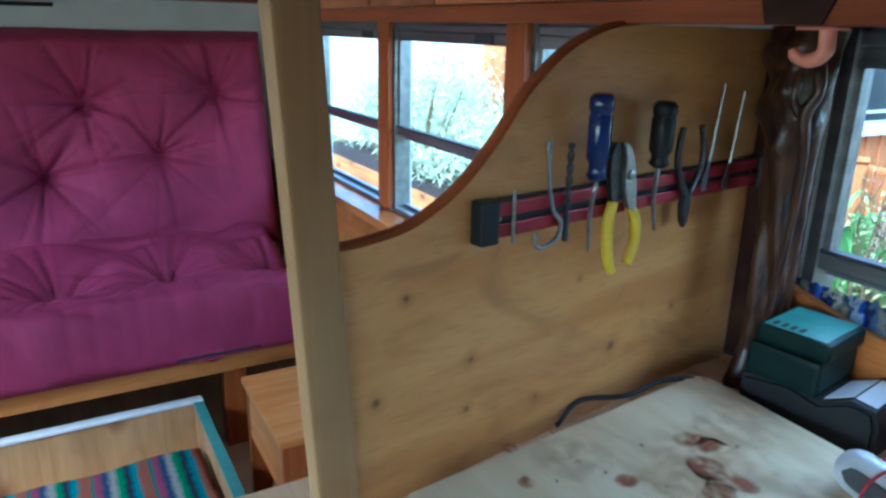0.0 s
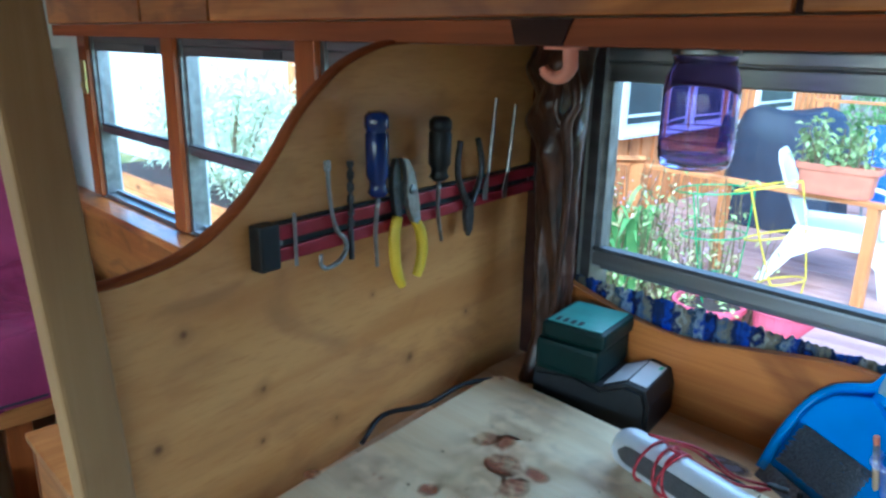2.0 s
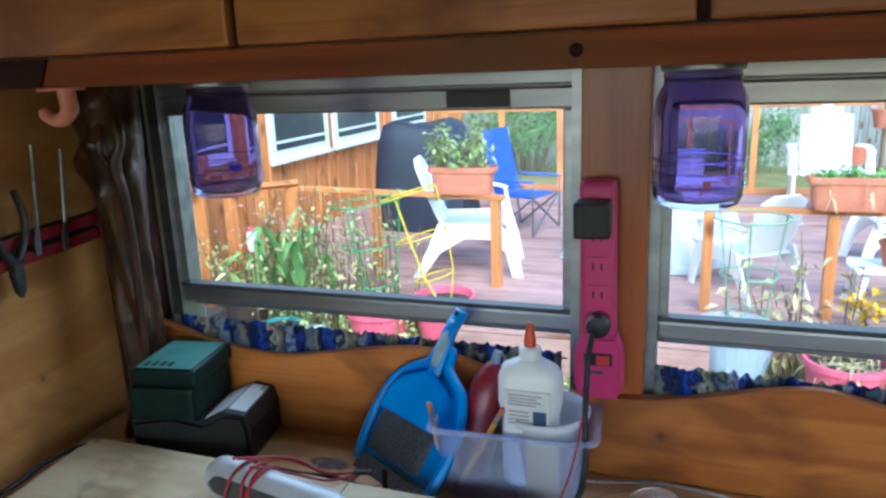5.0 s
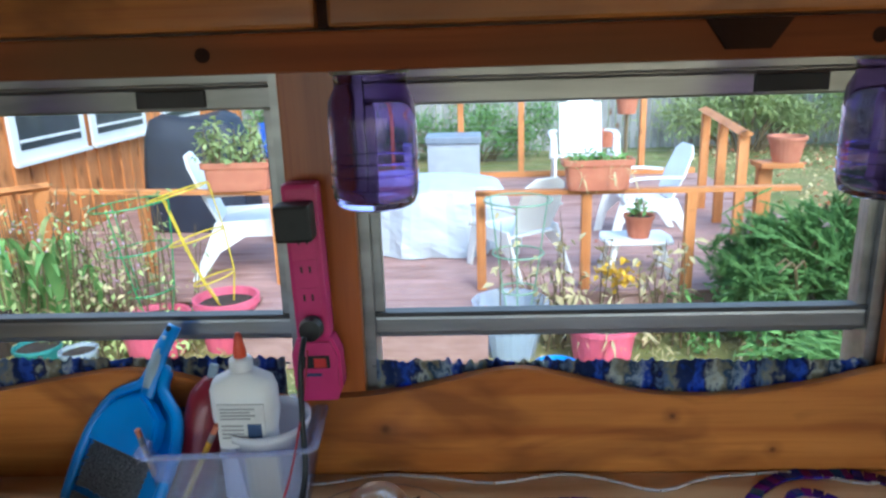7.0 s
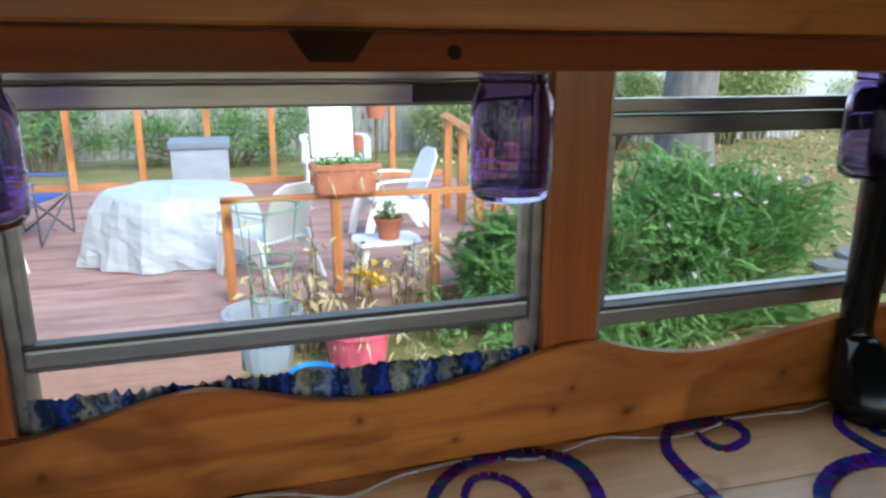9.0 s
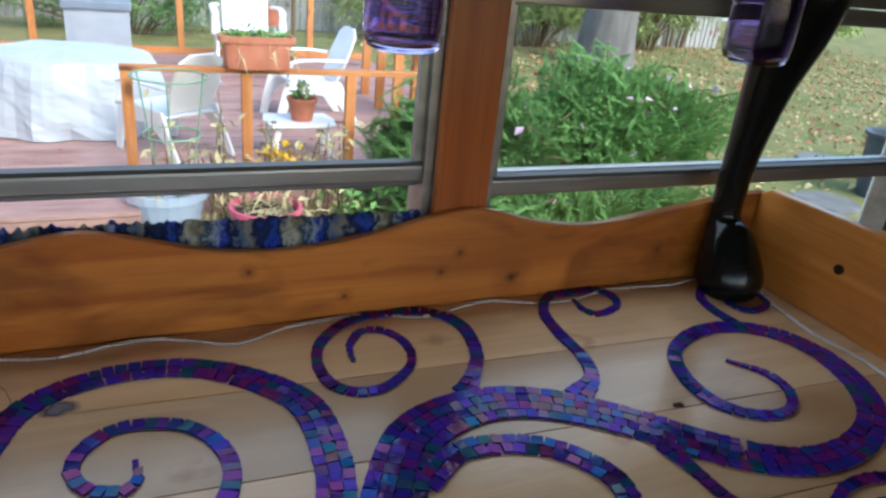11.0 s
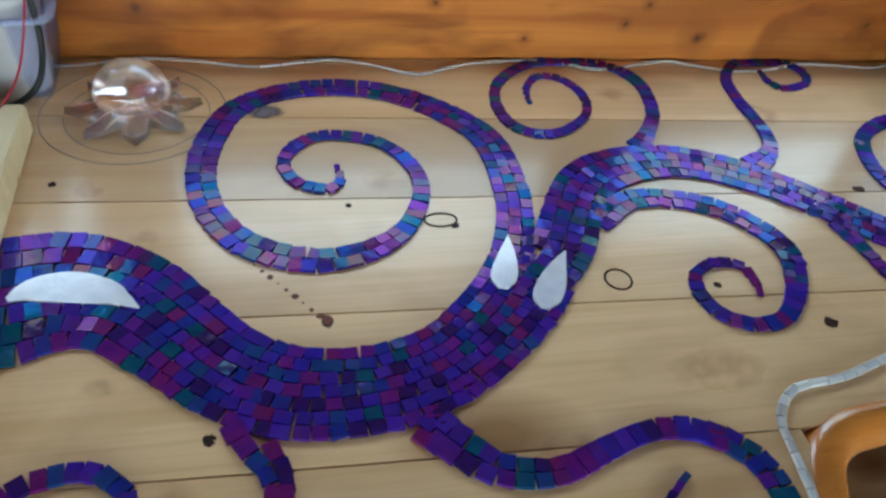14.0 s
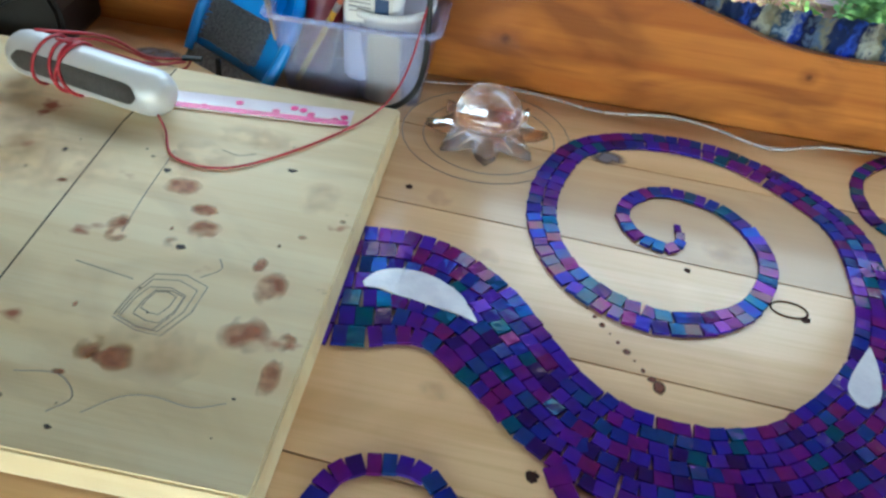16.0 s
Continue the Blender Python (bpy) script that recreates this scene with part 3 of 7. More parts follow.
def bus_window(i, lowered=0.0):
    a = X0 + i * PITCH
    b = a + (OPEN if i != 2 else 0.93)
    if b > WR or a < WL:
        return
    w = thing("window_%d" % (i + 5), (a, 1.0, SILL), "aluminium split-sash bus window with clear glass", "window", kind="structure")
    part("window_frame", frame_bm(a - 0.012, b + 0.012, SILL - 0.01, HEAD, 0.996, 1.05, 0.018), ALU, w)
    z1, z0 = 1.424 - lowered, 1.080 - lowered * 0.6
    sash = box(a + 0.004, b - 0.004, 1.004, 1.022, z1 - 0.05, z1 - 0.022, 0.003)
    box(a + 0.004, b - 0.004, 1.002, 1.022, z1 - 0.020, z1, 0.003, bm=sash)
    box(a + 0.004, b - 0.004, 1.002, 1.024, z0, z0 + 0.025, 0.004, bm=sash)
    box(a + 0.004, a + 0.018, 1.006, 1.022, z0 + 0.025, z1 - 0.05, 0.002, bm=sash)
    box(b - 0.018, b - 0.004, 1.006, 1.022, z0 + 0.025, z1 - 0.05, 0.002, bm=sash)
    if not lowered:
        part("head_bar", box(a + 0.007, b - 0.007, 1.0225, 1.045, 1.395, 1.428, 0.002), ALU, w, "grey aluminium head bar")
    s = part("upper_sash", sash, ALU, w)
    part("seal", box(a + 0.006, b - 0.006, 1.001, 1.02, z0 + 0.025, z0 + 0.031), ALU_DARK, s, "dark rubber seal")
    part("latch", box(b - 0.17, b - 0.085, 1.0, 1.006, z1 - 0.046, z1 - 0.025, 0.002), ALU_DARK, s, "dark latch recess")
    p = part("upper_pane", box(a + 0.018, b - 0.018, 1.012, 1.015, z0 + 0.02, z1 - 0.045), PANE, s)
    p.visible_shadow = False
    low = box(a + 0.004, b - 0.004, 1.028, 1.046, 1.066, 1.084, 0.003)
    box(a + 0.004, b - 0.004, 1.028, 1.046, SILL, SILL + 0.02, 0.003, bm=low)
    s2 = part("lower_sash", low, ALU, w)
    p = part("lower_pane", box(a + 0.01, b - 0.01, 1.035, 1.038, SILL + 0.01, 1.07), PANE, s2)
    p.visible_shadow = False


for i in range(-3, 3):
    bus_window(i, 0.045 if i == 2 else 0.0)

for i in range(-3, 3):
    if i == 0:
        continue
    c = X0 + i * PITCH - (PITCH - OPEN) / 2
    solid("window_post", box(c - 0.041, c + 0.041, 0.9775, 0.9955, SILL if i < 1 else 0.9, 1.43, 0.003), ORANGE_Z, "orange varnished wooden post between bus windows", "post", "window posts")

solid("window_sill", box(WL, -0.06, 0.90, 0.995, SILL - 0.035, SILL - 0.006, 0.004), ORANGE_X, "orange varnished wooden window sill", "sill", kind="structure")
solid("side_panelling", box(WL, -0.06, 0.965, 0.993, 0.0, SILL - 0.036), ORANGE_X, "orange varnished wood panelling below the sill", "panelling", kind="structure")

# ---- overhead shelf ----
shelf = thing("overhead_shelf", (1.3, 0.63, 1.424), "reddish stained wooden overhead shelf with jars under it", "shelf")
part("bottom_board", box(-1.3, 3.05, 0.655, 0.976, 1.432, 1.448), RED_X, shelf)
part("front_beam", box(-1.3, 3.05, 0.63, 0.655, 1.424, 1.4505, 0.002), RED_X, shelf)
x = -1.3
for n_board, length in enumerate((0.57, 0.28, 0.938, 0.36, 0.78, 0.70, 0.70)):
    part("fascia_board", box(x + 0.004, x + length - 0.004, 0.622, 0.652, 1.452, 1.60, 0.003), ORANGE_X, shelf)
    # dark strip put in for the shade of the open gap
    part("fascia_post", box(x + length - 0.004, x + length + 0.004, 0.632, 0.65, 1.452, 1.60), DARK_WOOD, shelf, "dark strip standing in for the shaded gap between boards")
    x += length
# dark wedge-shaped plates, slightly proud of the front beam
for a in (0.212, 1.102):
    key = plate([(0, 0), (0.058, 0), (0.07, 0.0255), (-0.008, 0.0255)] if a < 0.5 else [(0.008, 0.006), (0.036, 0.006), (0.05, 0.0255), (-0.006, 0.0255)], 0.004, Matrix(((1, 0, 0, a), (0, 0, 1, 0.6265), (0, 1, 0, 1.4245), (0, 0, 0, 1))))
    part("corner_key", key, DARK_WOOD, shelf, "dark wedge on the face of the beam")
for a in (0.765, 1.208):
    part("plug", lathe([(0.005, 0), (0.005, 0.0015), (0, 0.002)], 14, m=Matrix.Translation((a, 0.6305, 1.437)) @ Euler((radians(90), 0, 0)).to_matrix().to_4x4()), DARK_WOOD, shelf, "dark wooden screw plug")

# header beam across the bus, on the side panel and the post
header = box(-1.45, -0.015, 1.4315, 1.53, -0.055, -0.012, 0.003)
solid("header_beam", moved(header, PANEL), RED_Y, "reddish stained wooden header beam across the bus", "beam", kind="structure")
solid("roof_lining", box(WL, -0.1, -1.29, 0.99, 1.90, 1.945), WHITE_PAINT, "white painted curved roof lining", "ceiling", kind="structure")

# ---- side panel with its sweeping top edge ----
curve = spline([(-0.012, 1.2085), (0.03, 1.209), (0.09, 1.2195), (0.15, 1.251), (0.2, 1.298), (0.244, 1.349), (0.305, 1.394), (0.37, 1.4175), (0.425, 1.4235)], 6)
outline = [(float(u), float(z)) for u, z in curve] + [(0.775, 1.4235), (0.775, 0.0), (-0.012, 0.0)]
panel = solid("side_panel", plate(outline, 0.018, PANEL @ Matrix.Translation((0, 0, -0.018))), PANEL_WOOD, "honey-coloured pine side panel with a sweeping curved top edge", "panel", kind="structure")
edge = tube([on_panel(float(u), float(z) + 0.002, -0.009) for u, z in curve], 0.0095, 8, 1, 0.5)
part("edge_band", edge, RED_Y, panel, "reddish edge band")
lean = Matrix(((1, -0.06, 0, 0.0858), (0, 1, 0, 0), (0, 0, 1, 0), (0, 0, 0, 1)))
post = moved(box(-0.0665, -0.0195, 0.0, 1.93, -0.012, 0.012, 0.004), PANEL @ lean)
solid("corner_post", post, POST_WOOD, "square pine post at the end of the side panel", "post", kind="structure")

# ---- counter, splash boards ----
FRONT = spline([(-0.02, 0.13), (0.7, 0.13), (1.24, 0.135), (1.345, 0.17), (1.383, 0.24), (1.395, 0.31), (1.425, 0.352), (1.48, 0.368), (1.6, 0.368), (1.75, 0.362), (2.05, 0.35)], 6)


def front_at(x):
    xs = [float(p[0]) for p in FRONT]
    return float(np.interp(x, xs, [float(p[1]) for p in FRONT]))


counter = thing("workbench_counter", (1.0, 0.5, 0.87), "pale pine plank countertop with a mosaic and a curved front edge", "counter")
rows = [0.0, 0.215, 0.37, 0.518, 0.675, 0.825, 0.961]


def joint_at(row, x):
    """The planks run slightly askew to the wall; only the last one is cut along it."""
    return row if row > 0.95 else row - 0.035 * (x - 0.94)


for lo, hi in zip(rows, rows[1:]):
    keep = [(float(x), max(front_at(x), joint_at(lo, x) + 0.0006)) for x in np.linspace(-0.02, 2.053, 90)]
    keep = [(x, y) for x, y in keep if y < joint_at(hi, x) - 0.004]
    ends = [(x, joint_at(hi, x) - 0.0006) for x in (keep[-1][0], keep[0][0])]
    part("plank", plate(ends[1:] + keep + ends[:1], 0.028, Matrix.Translation((0, 0, 0.872)), 0.0008), PINE_X, counter)
rim = tube([(float(x), float(y) - 0.010, 0.8845) for x, y in FRONT], 0.0205, 12, 1)
part("rim", rim, RIM_WOOD, counter, "orange varnished rounded rim", smooth=True)
part("front_rail", box(0.0, 1.22, 0.16, 0.19, 0.74, 0.871), ORANGE_X, counter)
for a in (0.03, 1.2):
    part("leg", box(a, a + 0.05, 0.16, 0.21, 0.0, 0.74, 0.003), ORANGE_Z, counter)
part("back_leg", box(2.0, 2.05, 0.9, 0.95, 0.0, 0.871, 0.003), ORANGE_Z, counter)

TOP = spline([(0.02, 1.07), (0.067, 1.054), (0.179, 1.027), (0.281, 1.02), (0.42, 1.043), (0.50, 1.052), (0.571, 1.04), (0.66, 1.014), (0.76, 1.010), (0.85, 1.019), (0.985, 1.047), (1.06, 1.036), (1.15, 1.013), (1.25, 1.007), (1.36, 1.021), (1.505, 1.050), (1.62, 1.024), (1.726, 1.013), (1.889, 1.032), (1.994, 1.047), (2.053, 1.05), (2.073, 1.05)], 5)
out = [(float(x), float(z)) for x, z in TOP] + [(2.073, 0.872), (0.02, 0.872)]
solid("splash_board", plate(out, 0.016, Matrix(((1, 0, 0, 0), (0, 0, 1, 0.9615), (0, 1, 0, 0.0), (0, 0, 0, 1))), 0.002), ORANGE_X, "orange varnished wooden splash board with a wavy top edge", "splash board")
side = [(0.96, 1.05), (0.94, 1.062), (0.80, 1.066), (0.66, 1.062), (0.5, 1.03), (0.37, 1.0), (0.37, 0.872), (0.96, 0.872)]
sb = solid("end_board", plate(side, 0.018, Matrix(((0, 0, 1, 2.056), (1, 0, 0, 0), (0, 1, 0, 0.0005), (0, 0, 0, 1))), 0.002), ORANGE_Y, "orange varnished end board of the counter", "splash board")
part("plug", lathe([(0.008, 0), (0.008, 0.003), (0, 0.0035)], 14, m=Matrix.Translation((2.0555, 0.777, 0.992)) @ Euler((0, radians(-90), 0)).to_matrix().to_4x4()), DARK_WOOD, sb, "dark screw plug")
solid("far_ledge", box(2.2, 3.0, 0.70, 0.965, 0.93, 0.955, 0.003), ORANGE_X, "orange varnished ledge beyond the counter", "ledge", kind="structure")

# cabinet front under the cut-away counter
cab = thing("base_cabinet", (2.3, 0.6, 0.0), "orange varnished base cabinet beyond the counter", "cabinet")
part("front_panel", box(2.062, 2.56, 0.492, 0.510, 0.0, 0.87, 0.003), ORANGE_X, cab)
part("door", box(2.13, 2.52, 0.476, 0.4915, 0.05, 0.80, 0.004), ORANGE_X, cab)
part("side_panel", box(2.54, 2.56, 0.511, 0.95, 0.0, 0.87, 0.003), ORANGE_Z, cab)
part("top", box(2.08, 2.56, 0.49, 0.69, 0.871, 0.89, 0.003), ORANGE_X, cab)
solid("floor_batten", box(2.366, 2.41, 0.515, 0.99, 0.0, 0.028, 0.004), PINE_X, "pale wooden batten on the floor", "batten", kind="structure")

# curtain behind the splash board
for a, b, za, zb in ((0.062, 0.695, 1.062, 1.058), (0.815, 1.445, 1.051, 1.044)):
    cv, n = bmesh.new(), 300
    ring = []
    for j, (dz, amp) in enumerate(((-0.12, 0.003), (-0.07, 0.005), (-0.045, 0.006), (-0.028, 0.008), (-0.020, 0.0045), (-0.015, 0.004), (-0.009, 0.0105), (-0.003, 0.0085), (0.0, 0.004))):
        row = []
        for i in range(n + 1):
            f = i / n
            fold = math.sin(i * 0.78 + 3.0 * noise.noise((i * 0.06, 1.0, a))) + 0.7 * noise.noise((i * 0.35, j * 0.5, a))
            row.append(cv.verts.new((a + (b - a) * f + 0.0015 * noise.noise((i * 0.2, j * 0.5, 4.0)), 0.9865 + amp * 0.5 * fold, za + (zb - za) * f + dz + (0.006 * noise.noise((i * 0.30, 2.0, a)) + 0.004 * noise.noise((i * 0.08, 7.0, a))) * (j > 3))))
        ring.append(row)
    for r, s in zip(ring, ring[1:]):
        for i in range(n):
            cv.faces.new((r[i], r[i + 1], s[i + 1], s[i]))
    bmesh.ops.solidify(cv, geom=cv.faces[:], thickness=0.0008)
    c = solid("cafe_curtain", cv, CURTAIN, "gathered blue and cream patterned cafe curtain", "curtain", smooth=True)
    part("rod", tube([(a - 0.006, 0.9925, za - 0.012), (b + 0.006, 0.9925, zb - 0.012)], 0.0018, 8, 1), ALU, c)

# ---- futon corner ----
def cushion(name, parent, o, eu, ev, nrm, lu, lv, thick, tufts, nu=90, nv=46, pleat=0.0):
    """A buttoned mattress: o corner, eu and ev unit directions, nrm out of the face."""
    o, eu, ev, nrm = Vector(o), Vector(eu), Vector(ev), Vector(nrm)

    def height(u, v):
        e = min(u, lu - u, v, lv - v)
        h = thick * (1 - max(0.0, 1 - e / 0.09) ** 2.4 * 0.85)
        h += 0.035 * noise.noise((u * 3, v * 3, lu)) + 0.006 * noise.noise((u * 11, v * 9, 3.1)) - pleat * max(0.0, 1 - 7 * abs(noise.noise((u * 2.2 + 0.6 * v, v * 5.5 - u * 0.8, 9.0)))) * 0.020
        drop = max(0.0, 1 - (lv - v) / 0.26) * pleat
        h -= drop * 0.016 * max(0.0, 1 - 3.0 * abs(noise.noise((u * 9.0, v * 1.5, 6.0))))
        for a, b in tufts:
            r, th = math.hypot(u - a, v - b), math.atan2(v - b, u - a)
            h -= 0.070 * math.exp(-((r / 0.035) ** 2)) + 0.075 * math.exp(-((r / 0.13) ** 2))
            wave = 3.5 * th + a * 11 + 1.6 * noise.noise((math.cos(th) * 2, math.sin(th) * 2, a + b))
            h -= 0.065 * (1 - abs(math.sin(wave))) ** 3 * math.exp(-r / 0.12) * min(1.0, r / 0.03)
            h -= 0.030 * (1 - abs(math.sin(1.7 * wave + 1.0))) ** 4 * math.exp(-r / 0.13) * min(1.0, r / 0.03)
        return h

    b = bmesh.new()
    top = [[b.verts.new(o + eu * (lu * i / nu) + ev * (lv * j / nv) + nrm * height(lu * i / nu, lv * j / nv)) for j in range(nv + 1)] for i in range(nu + 1)]
    low = [[b.verts.new(o + eu * (lu * i / nu) + ev * (lv * j / nv)) for j in range(nv + 1)] for i in range(nu + 1)]
    for i in range(nu):
        for j in range(nv):
            b.faces.new((top[i][j], top[i + 1][j], top[i + 1][j + 1], top[i][j + 1]))
            b.faces.new((low[i][j], low[i][j + 1], low[i + 1][j + 1], low[i + 1][j]))
    for i in range(nu):
        b.faces.new((low[i][0], low[i + 1][0], top[i + 1][0], top[i][0]))
        b.faces.new((top[i][nv], top[i + 1][nv], low[i + 1][nv], low[i][nv]))
    for j in range(nv):
        b.faces.new((top[0][j], top[0][j + 1], low[0][j + 1], low[0][j]))
        b.faces.new((low[nu][j], low[nu][j + 1], top[nu][j + 1], top[nu][j]))
    return part(name, b, FUTON, parent, smooth=True)


sofa = thing("futon_sofa", (-2.0, 0.0, 0.0), "crimson buttoned futon sofa on an orange wooden frame", "sofa")
cushion("backrest_mattress", sofa, (-2.42, -1.15, 0.46), (0, 1, 0), (-0.17, 0, 0.985), (0.985, 0, 0.17), 2.03, 0.93, 0.19,
        [(0.78, 0.62), (1.13, 0.36), (1.55, 0.42), (1.80, 0.665), (0.45, 0.3), (1.30, 0.64)], 220, 110, 0.25)
cushion("seat_mattress", sofa, (-2.36, -1.15, 0.385), (0, 1, 0), (1, 0, -0.02), (0.02, 0, 1), 1.97, 0.86, 0.215, [(0.6, 0.45), (1.12, 0.45), (1.48, 0.45), (1.86, 0.45)], 220, 100, 1.0)
part("mattress_border", box(-2.36, -1.50, -1.15, 0.82, 0.375, 0.384, 0.003), FABRIC_DARK, sofa, "black mattress base cloth")
part("front_rail", box(-1.56, -1.52, -1.2, 0.84, 0.30, 0.375, 0.004), ORANGE_Y, sofa)
part("back_frame", box(-2.66, -2.60, -1.2, 0.84, 0.30, 1.25, 0.004), ORANGE_Y, sofa)
part("seat_frame", box(-2.43, -1.56, -1.2, 0.84, 0.345, 0.374, 0.004), ORANGE_Y, sofa)
for y in (-1.18, 0.43):
    part("leg", box(-1.60, -1.545, y, y + 0.075, 0.0, 0.30, 0.004), ORANGE_Z, sofa)
    part("leg", box(-2.46, -2.40, y, y + 0.075, 0.0, 0.30, 0.004), ORANGE_Z, sofa)

drawer = thing("under_bed_drawer", (-1.2, 0.0, 0.0), "open pine drawer with a striped blanket inside, before the futon", "drawer")
part("back_panel", box(-1.56, -1.535, -0.9, 0.35, 0.004, 0.20, 0.003), POST_WOOD, drawer)
part("side_panel", box(-1.535, -0.62, 0.325, 0.35, 0.004, 0.20, 0.003), POST_WOOD, drawer)
part("front_panel", box(-0.62, -0.595, -0.9, 0.35, 0.004, 0.20, 0.003), POST_WOOD, drawer)
part("bottom", box(-1.535, -0.62, -0.9, 0.325, 0.004, 0.02), PINE_X, drawer)
part("edge_strip", box(-1.565, -1.53, -0.9, 0.355, 0.2005, 0.212, 0.002), WHITE_PAINT, drawer, "pale painted top edge")
part("edge_strip", box(-1.53, -0.6, 0.322, 0.355, 0.2005, 0.208, 0.002), GREEN_LIGHT, drawer, "pale green top edge")
b = bmesh.new()
n = 60
g = [[b.verts.new((-1.40 + 0.78 * i / n, -0.88 + 1.19 * j / n, 0.125 + 0.012 * noise.noise((i * 0.13, j * 0.1, 0)) - (0.05 if i == 0 else 0))) for j in range(n + 1)] for i in range(n + 1)]
for i in range(n):
    for j in range(n):
        b.faces.new((g[i][j], g[i + 1][j], g[i + 1][j + 1], g[i][j + 1]))
bmesh.ops.solidify(b, geom=b.faces[:], thickness=0.09)
solid("striped_blanket", b, RAINBOW, "woven green, red and dark blue striped blanket in the drawer", "blanket", smooth=True)

stool = thing("step_stool", (-1.0, 0.55, 0.0), "orange varnished wooden step stool with a cut-out side", "stool")
part("seat", box(-1.17, -0.79, 0.405, 0.72, 0.43, 0.452, 0.006), ORANGE_Y, stool)
side_out = [(0.01, 0), (0.05, 0), (0.09, 0.22), (0.16, 0.27), (0.23, 0.22), (0.27, 0), (0.31, 0), (0.31, 0.43), (0.01, 0.43)]
for x in (-1.155, -0.823):
    part("side", plate(side_out, 0.018, Matrix(((0, 0, 1, x), (1, 0, 0, 0.405), (0, 1, 0, 0), (0, 0, 0, 1)))), ORANGE_Z, stool)
part("apron", box(-1.137, -0.823, 0.417, 0.435, 0.27, 0.43), ORANGE_X, stool)
part("foot_bar", tube([(-1.137, 0.56, 0.14), (-0.823, 0.56, 0.14)], 0.014, 10, 1), ORANGE_X, stool)

solid("curtain_rod", tube([(-2.70, -1.2, 1.47), (-2.70, 0.1, 1.47)], 0.008, 8, 1), BLACK_PLASTIC, "thin black curtain rod on the end wall", "rod")
hinge = thing("brass_latch", (-2.1, 0.96, 1.2), "brass latch plate on a window post", "latch")
part("plate", box(-2.155, -2.12, 0.960, 0.967, 1.22, 1.34, 0.002), mat("brass", (0.62, 0.48, 0.16), 0.35, 0.8), hinge)
part("bolt", box(-2.148, -2.10, 0.950, 0.959, 1.24, 1.262, 0.002), bpy.data.materials["brass"], hinge)

# ---- gnarled trunk post in the corner, painted hook ----
b = bmesh.new()
rings = []
KNOBS = [(4.9, 1.345, 0.020, 0.030), (5.6, 1.30, 0.016, 0.022), (3.9, 1.315, 0.018, 0.035), (4.4, 1.395, 0.015, 0.03), (5.2, 1.40, 0.014, 0.025), (3.5, 1.39, 0.016, 0.03), (4.6, 1.27, 0.010, 0.02), (5.9, 1.37, 0.012, 0.02)]
for k in range(70):
    f = k / 69
    z = 0.9 + 0.53 * f
    ring = []
    for i in range(40):
        a = 2 * math.pi * i / 40
        r = 0.029 + 0.014 * max(0, f - 0.55) / 0.45
        for ka, kz, kh, kw in KNOBS:
            da = math.atan2(math.sin(a - ka), math.cos(a - ka)) * 0.04
            r += kh * math.exp(-(da * da + (z - kz) ** 2) / (kw * kw * 0.55))
        r += 0.004 * noise.noise((math.cos(a) * 2, math.sin(a) * 2, z * 9)) + 0.0035 * math.sin(5 * a + 2.5 * math.sin(z * 11)) + 0.0025 * noise.noise((math.cos(a) * 7, math.sin(a) * 7, z * 45))
        r += 0.016 * max(0, 0.12 - f) / 0.12
        y = 0.918 + r * math.sin(a)
        ring.append(b.verts.new((0.066 + r * math.cos(a), min(y, 0.9608), z)))
    rings.append(ring)
for a, c in zip(rings, rings[1:]):
    for i in range(40):
        b.faces.new((a[i], a[(i + 1) % 40], c[(i + 1) % 40], c[i]))
b.faces.new(rings[0][::-1])
b.faces.new(rings[-1])
trunk = solid("gnarled_trunk_post", b, TRUNK_WOOD, "dark varnished gnarled branch used as a corner post", "post", smooth=True)
part("vine", tube([(0.098, 0.885, 1.41), (0.112, 0.878, 1.372), (0.118, 0.874, 1.345), (0.106, 0.872, 1.318), (0.110, 0.876, 1.27), (0.106, 0.884, 1.2), (0.098, 0.888, 1.1), (0.092, 0.89, 1.0), (0.094, 0.9, 0.91)], [0.006, 0.009, 0.007, 0.009, 0.007, 0.006, 0.006, 0.0055, 0.006], 8, 6), TRUNK_WOOD, trunk, "", True)
part("vine", tube([(0.078, 0.885, 1.385), (0.088, 0.872, 1.36), (0.090, 0.868, 1.335), (0.100, 0.87, 1.315)], [0.006, 0.007, 0.006, 0.006], 8, 6), TRUNK_WOOD, trunk, "", True)
# stile given the dark colour so it blends with the trunk beside it
solid("corner_stile", box(-0.03, 0.058, 0.962, 0.9955, 0.9, 1.43, 0.003), DARK_WOOD, "corner stile beside the window, coloured dark like the trunk", "post")

J = spline([(0.242, 1.424), (0.243, 1.410), (0.243, 1.402), (0.236, 1.394), (0.224, 1.391), (0.213, 1.395), (0.208, 1.401)], 5)
hook = tube([(float(x), 0.682, float(z)) for x, z in J], [0.0095] * 12 + [0.009] * 8 + [0.008] * 8 + [0.006] * (len(J) - 28), 10, 1, 0.8)
solid("coat_hook", box(0.214, 0.256, 0.672, 0.694, 1.4205, 1.4238, bm=hook), SKIN_HOOK, "salmon-painted wooden hook under the shelf beam", "hook", smooth=True)

# ---- magnetic tool rail and tools ----
rail = thing("magnetic_tool_rail", on_panel(0.44, 1.21, 0.0), "red magnetic tool rail screwed to the side panel", "tool rail")


def pbox(u0, u1, z0, z1, w0, w1, bevel=0.0):
    return moved(box(u0, u1, z0, z1, w0, w1, bevel), PANEL)


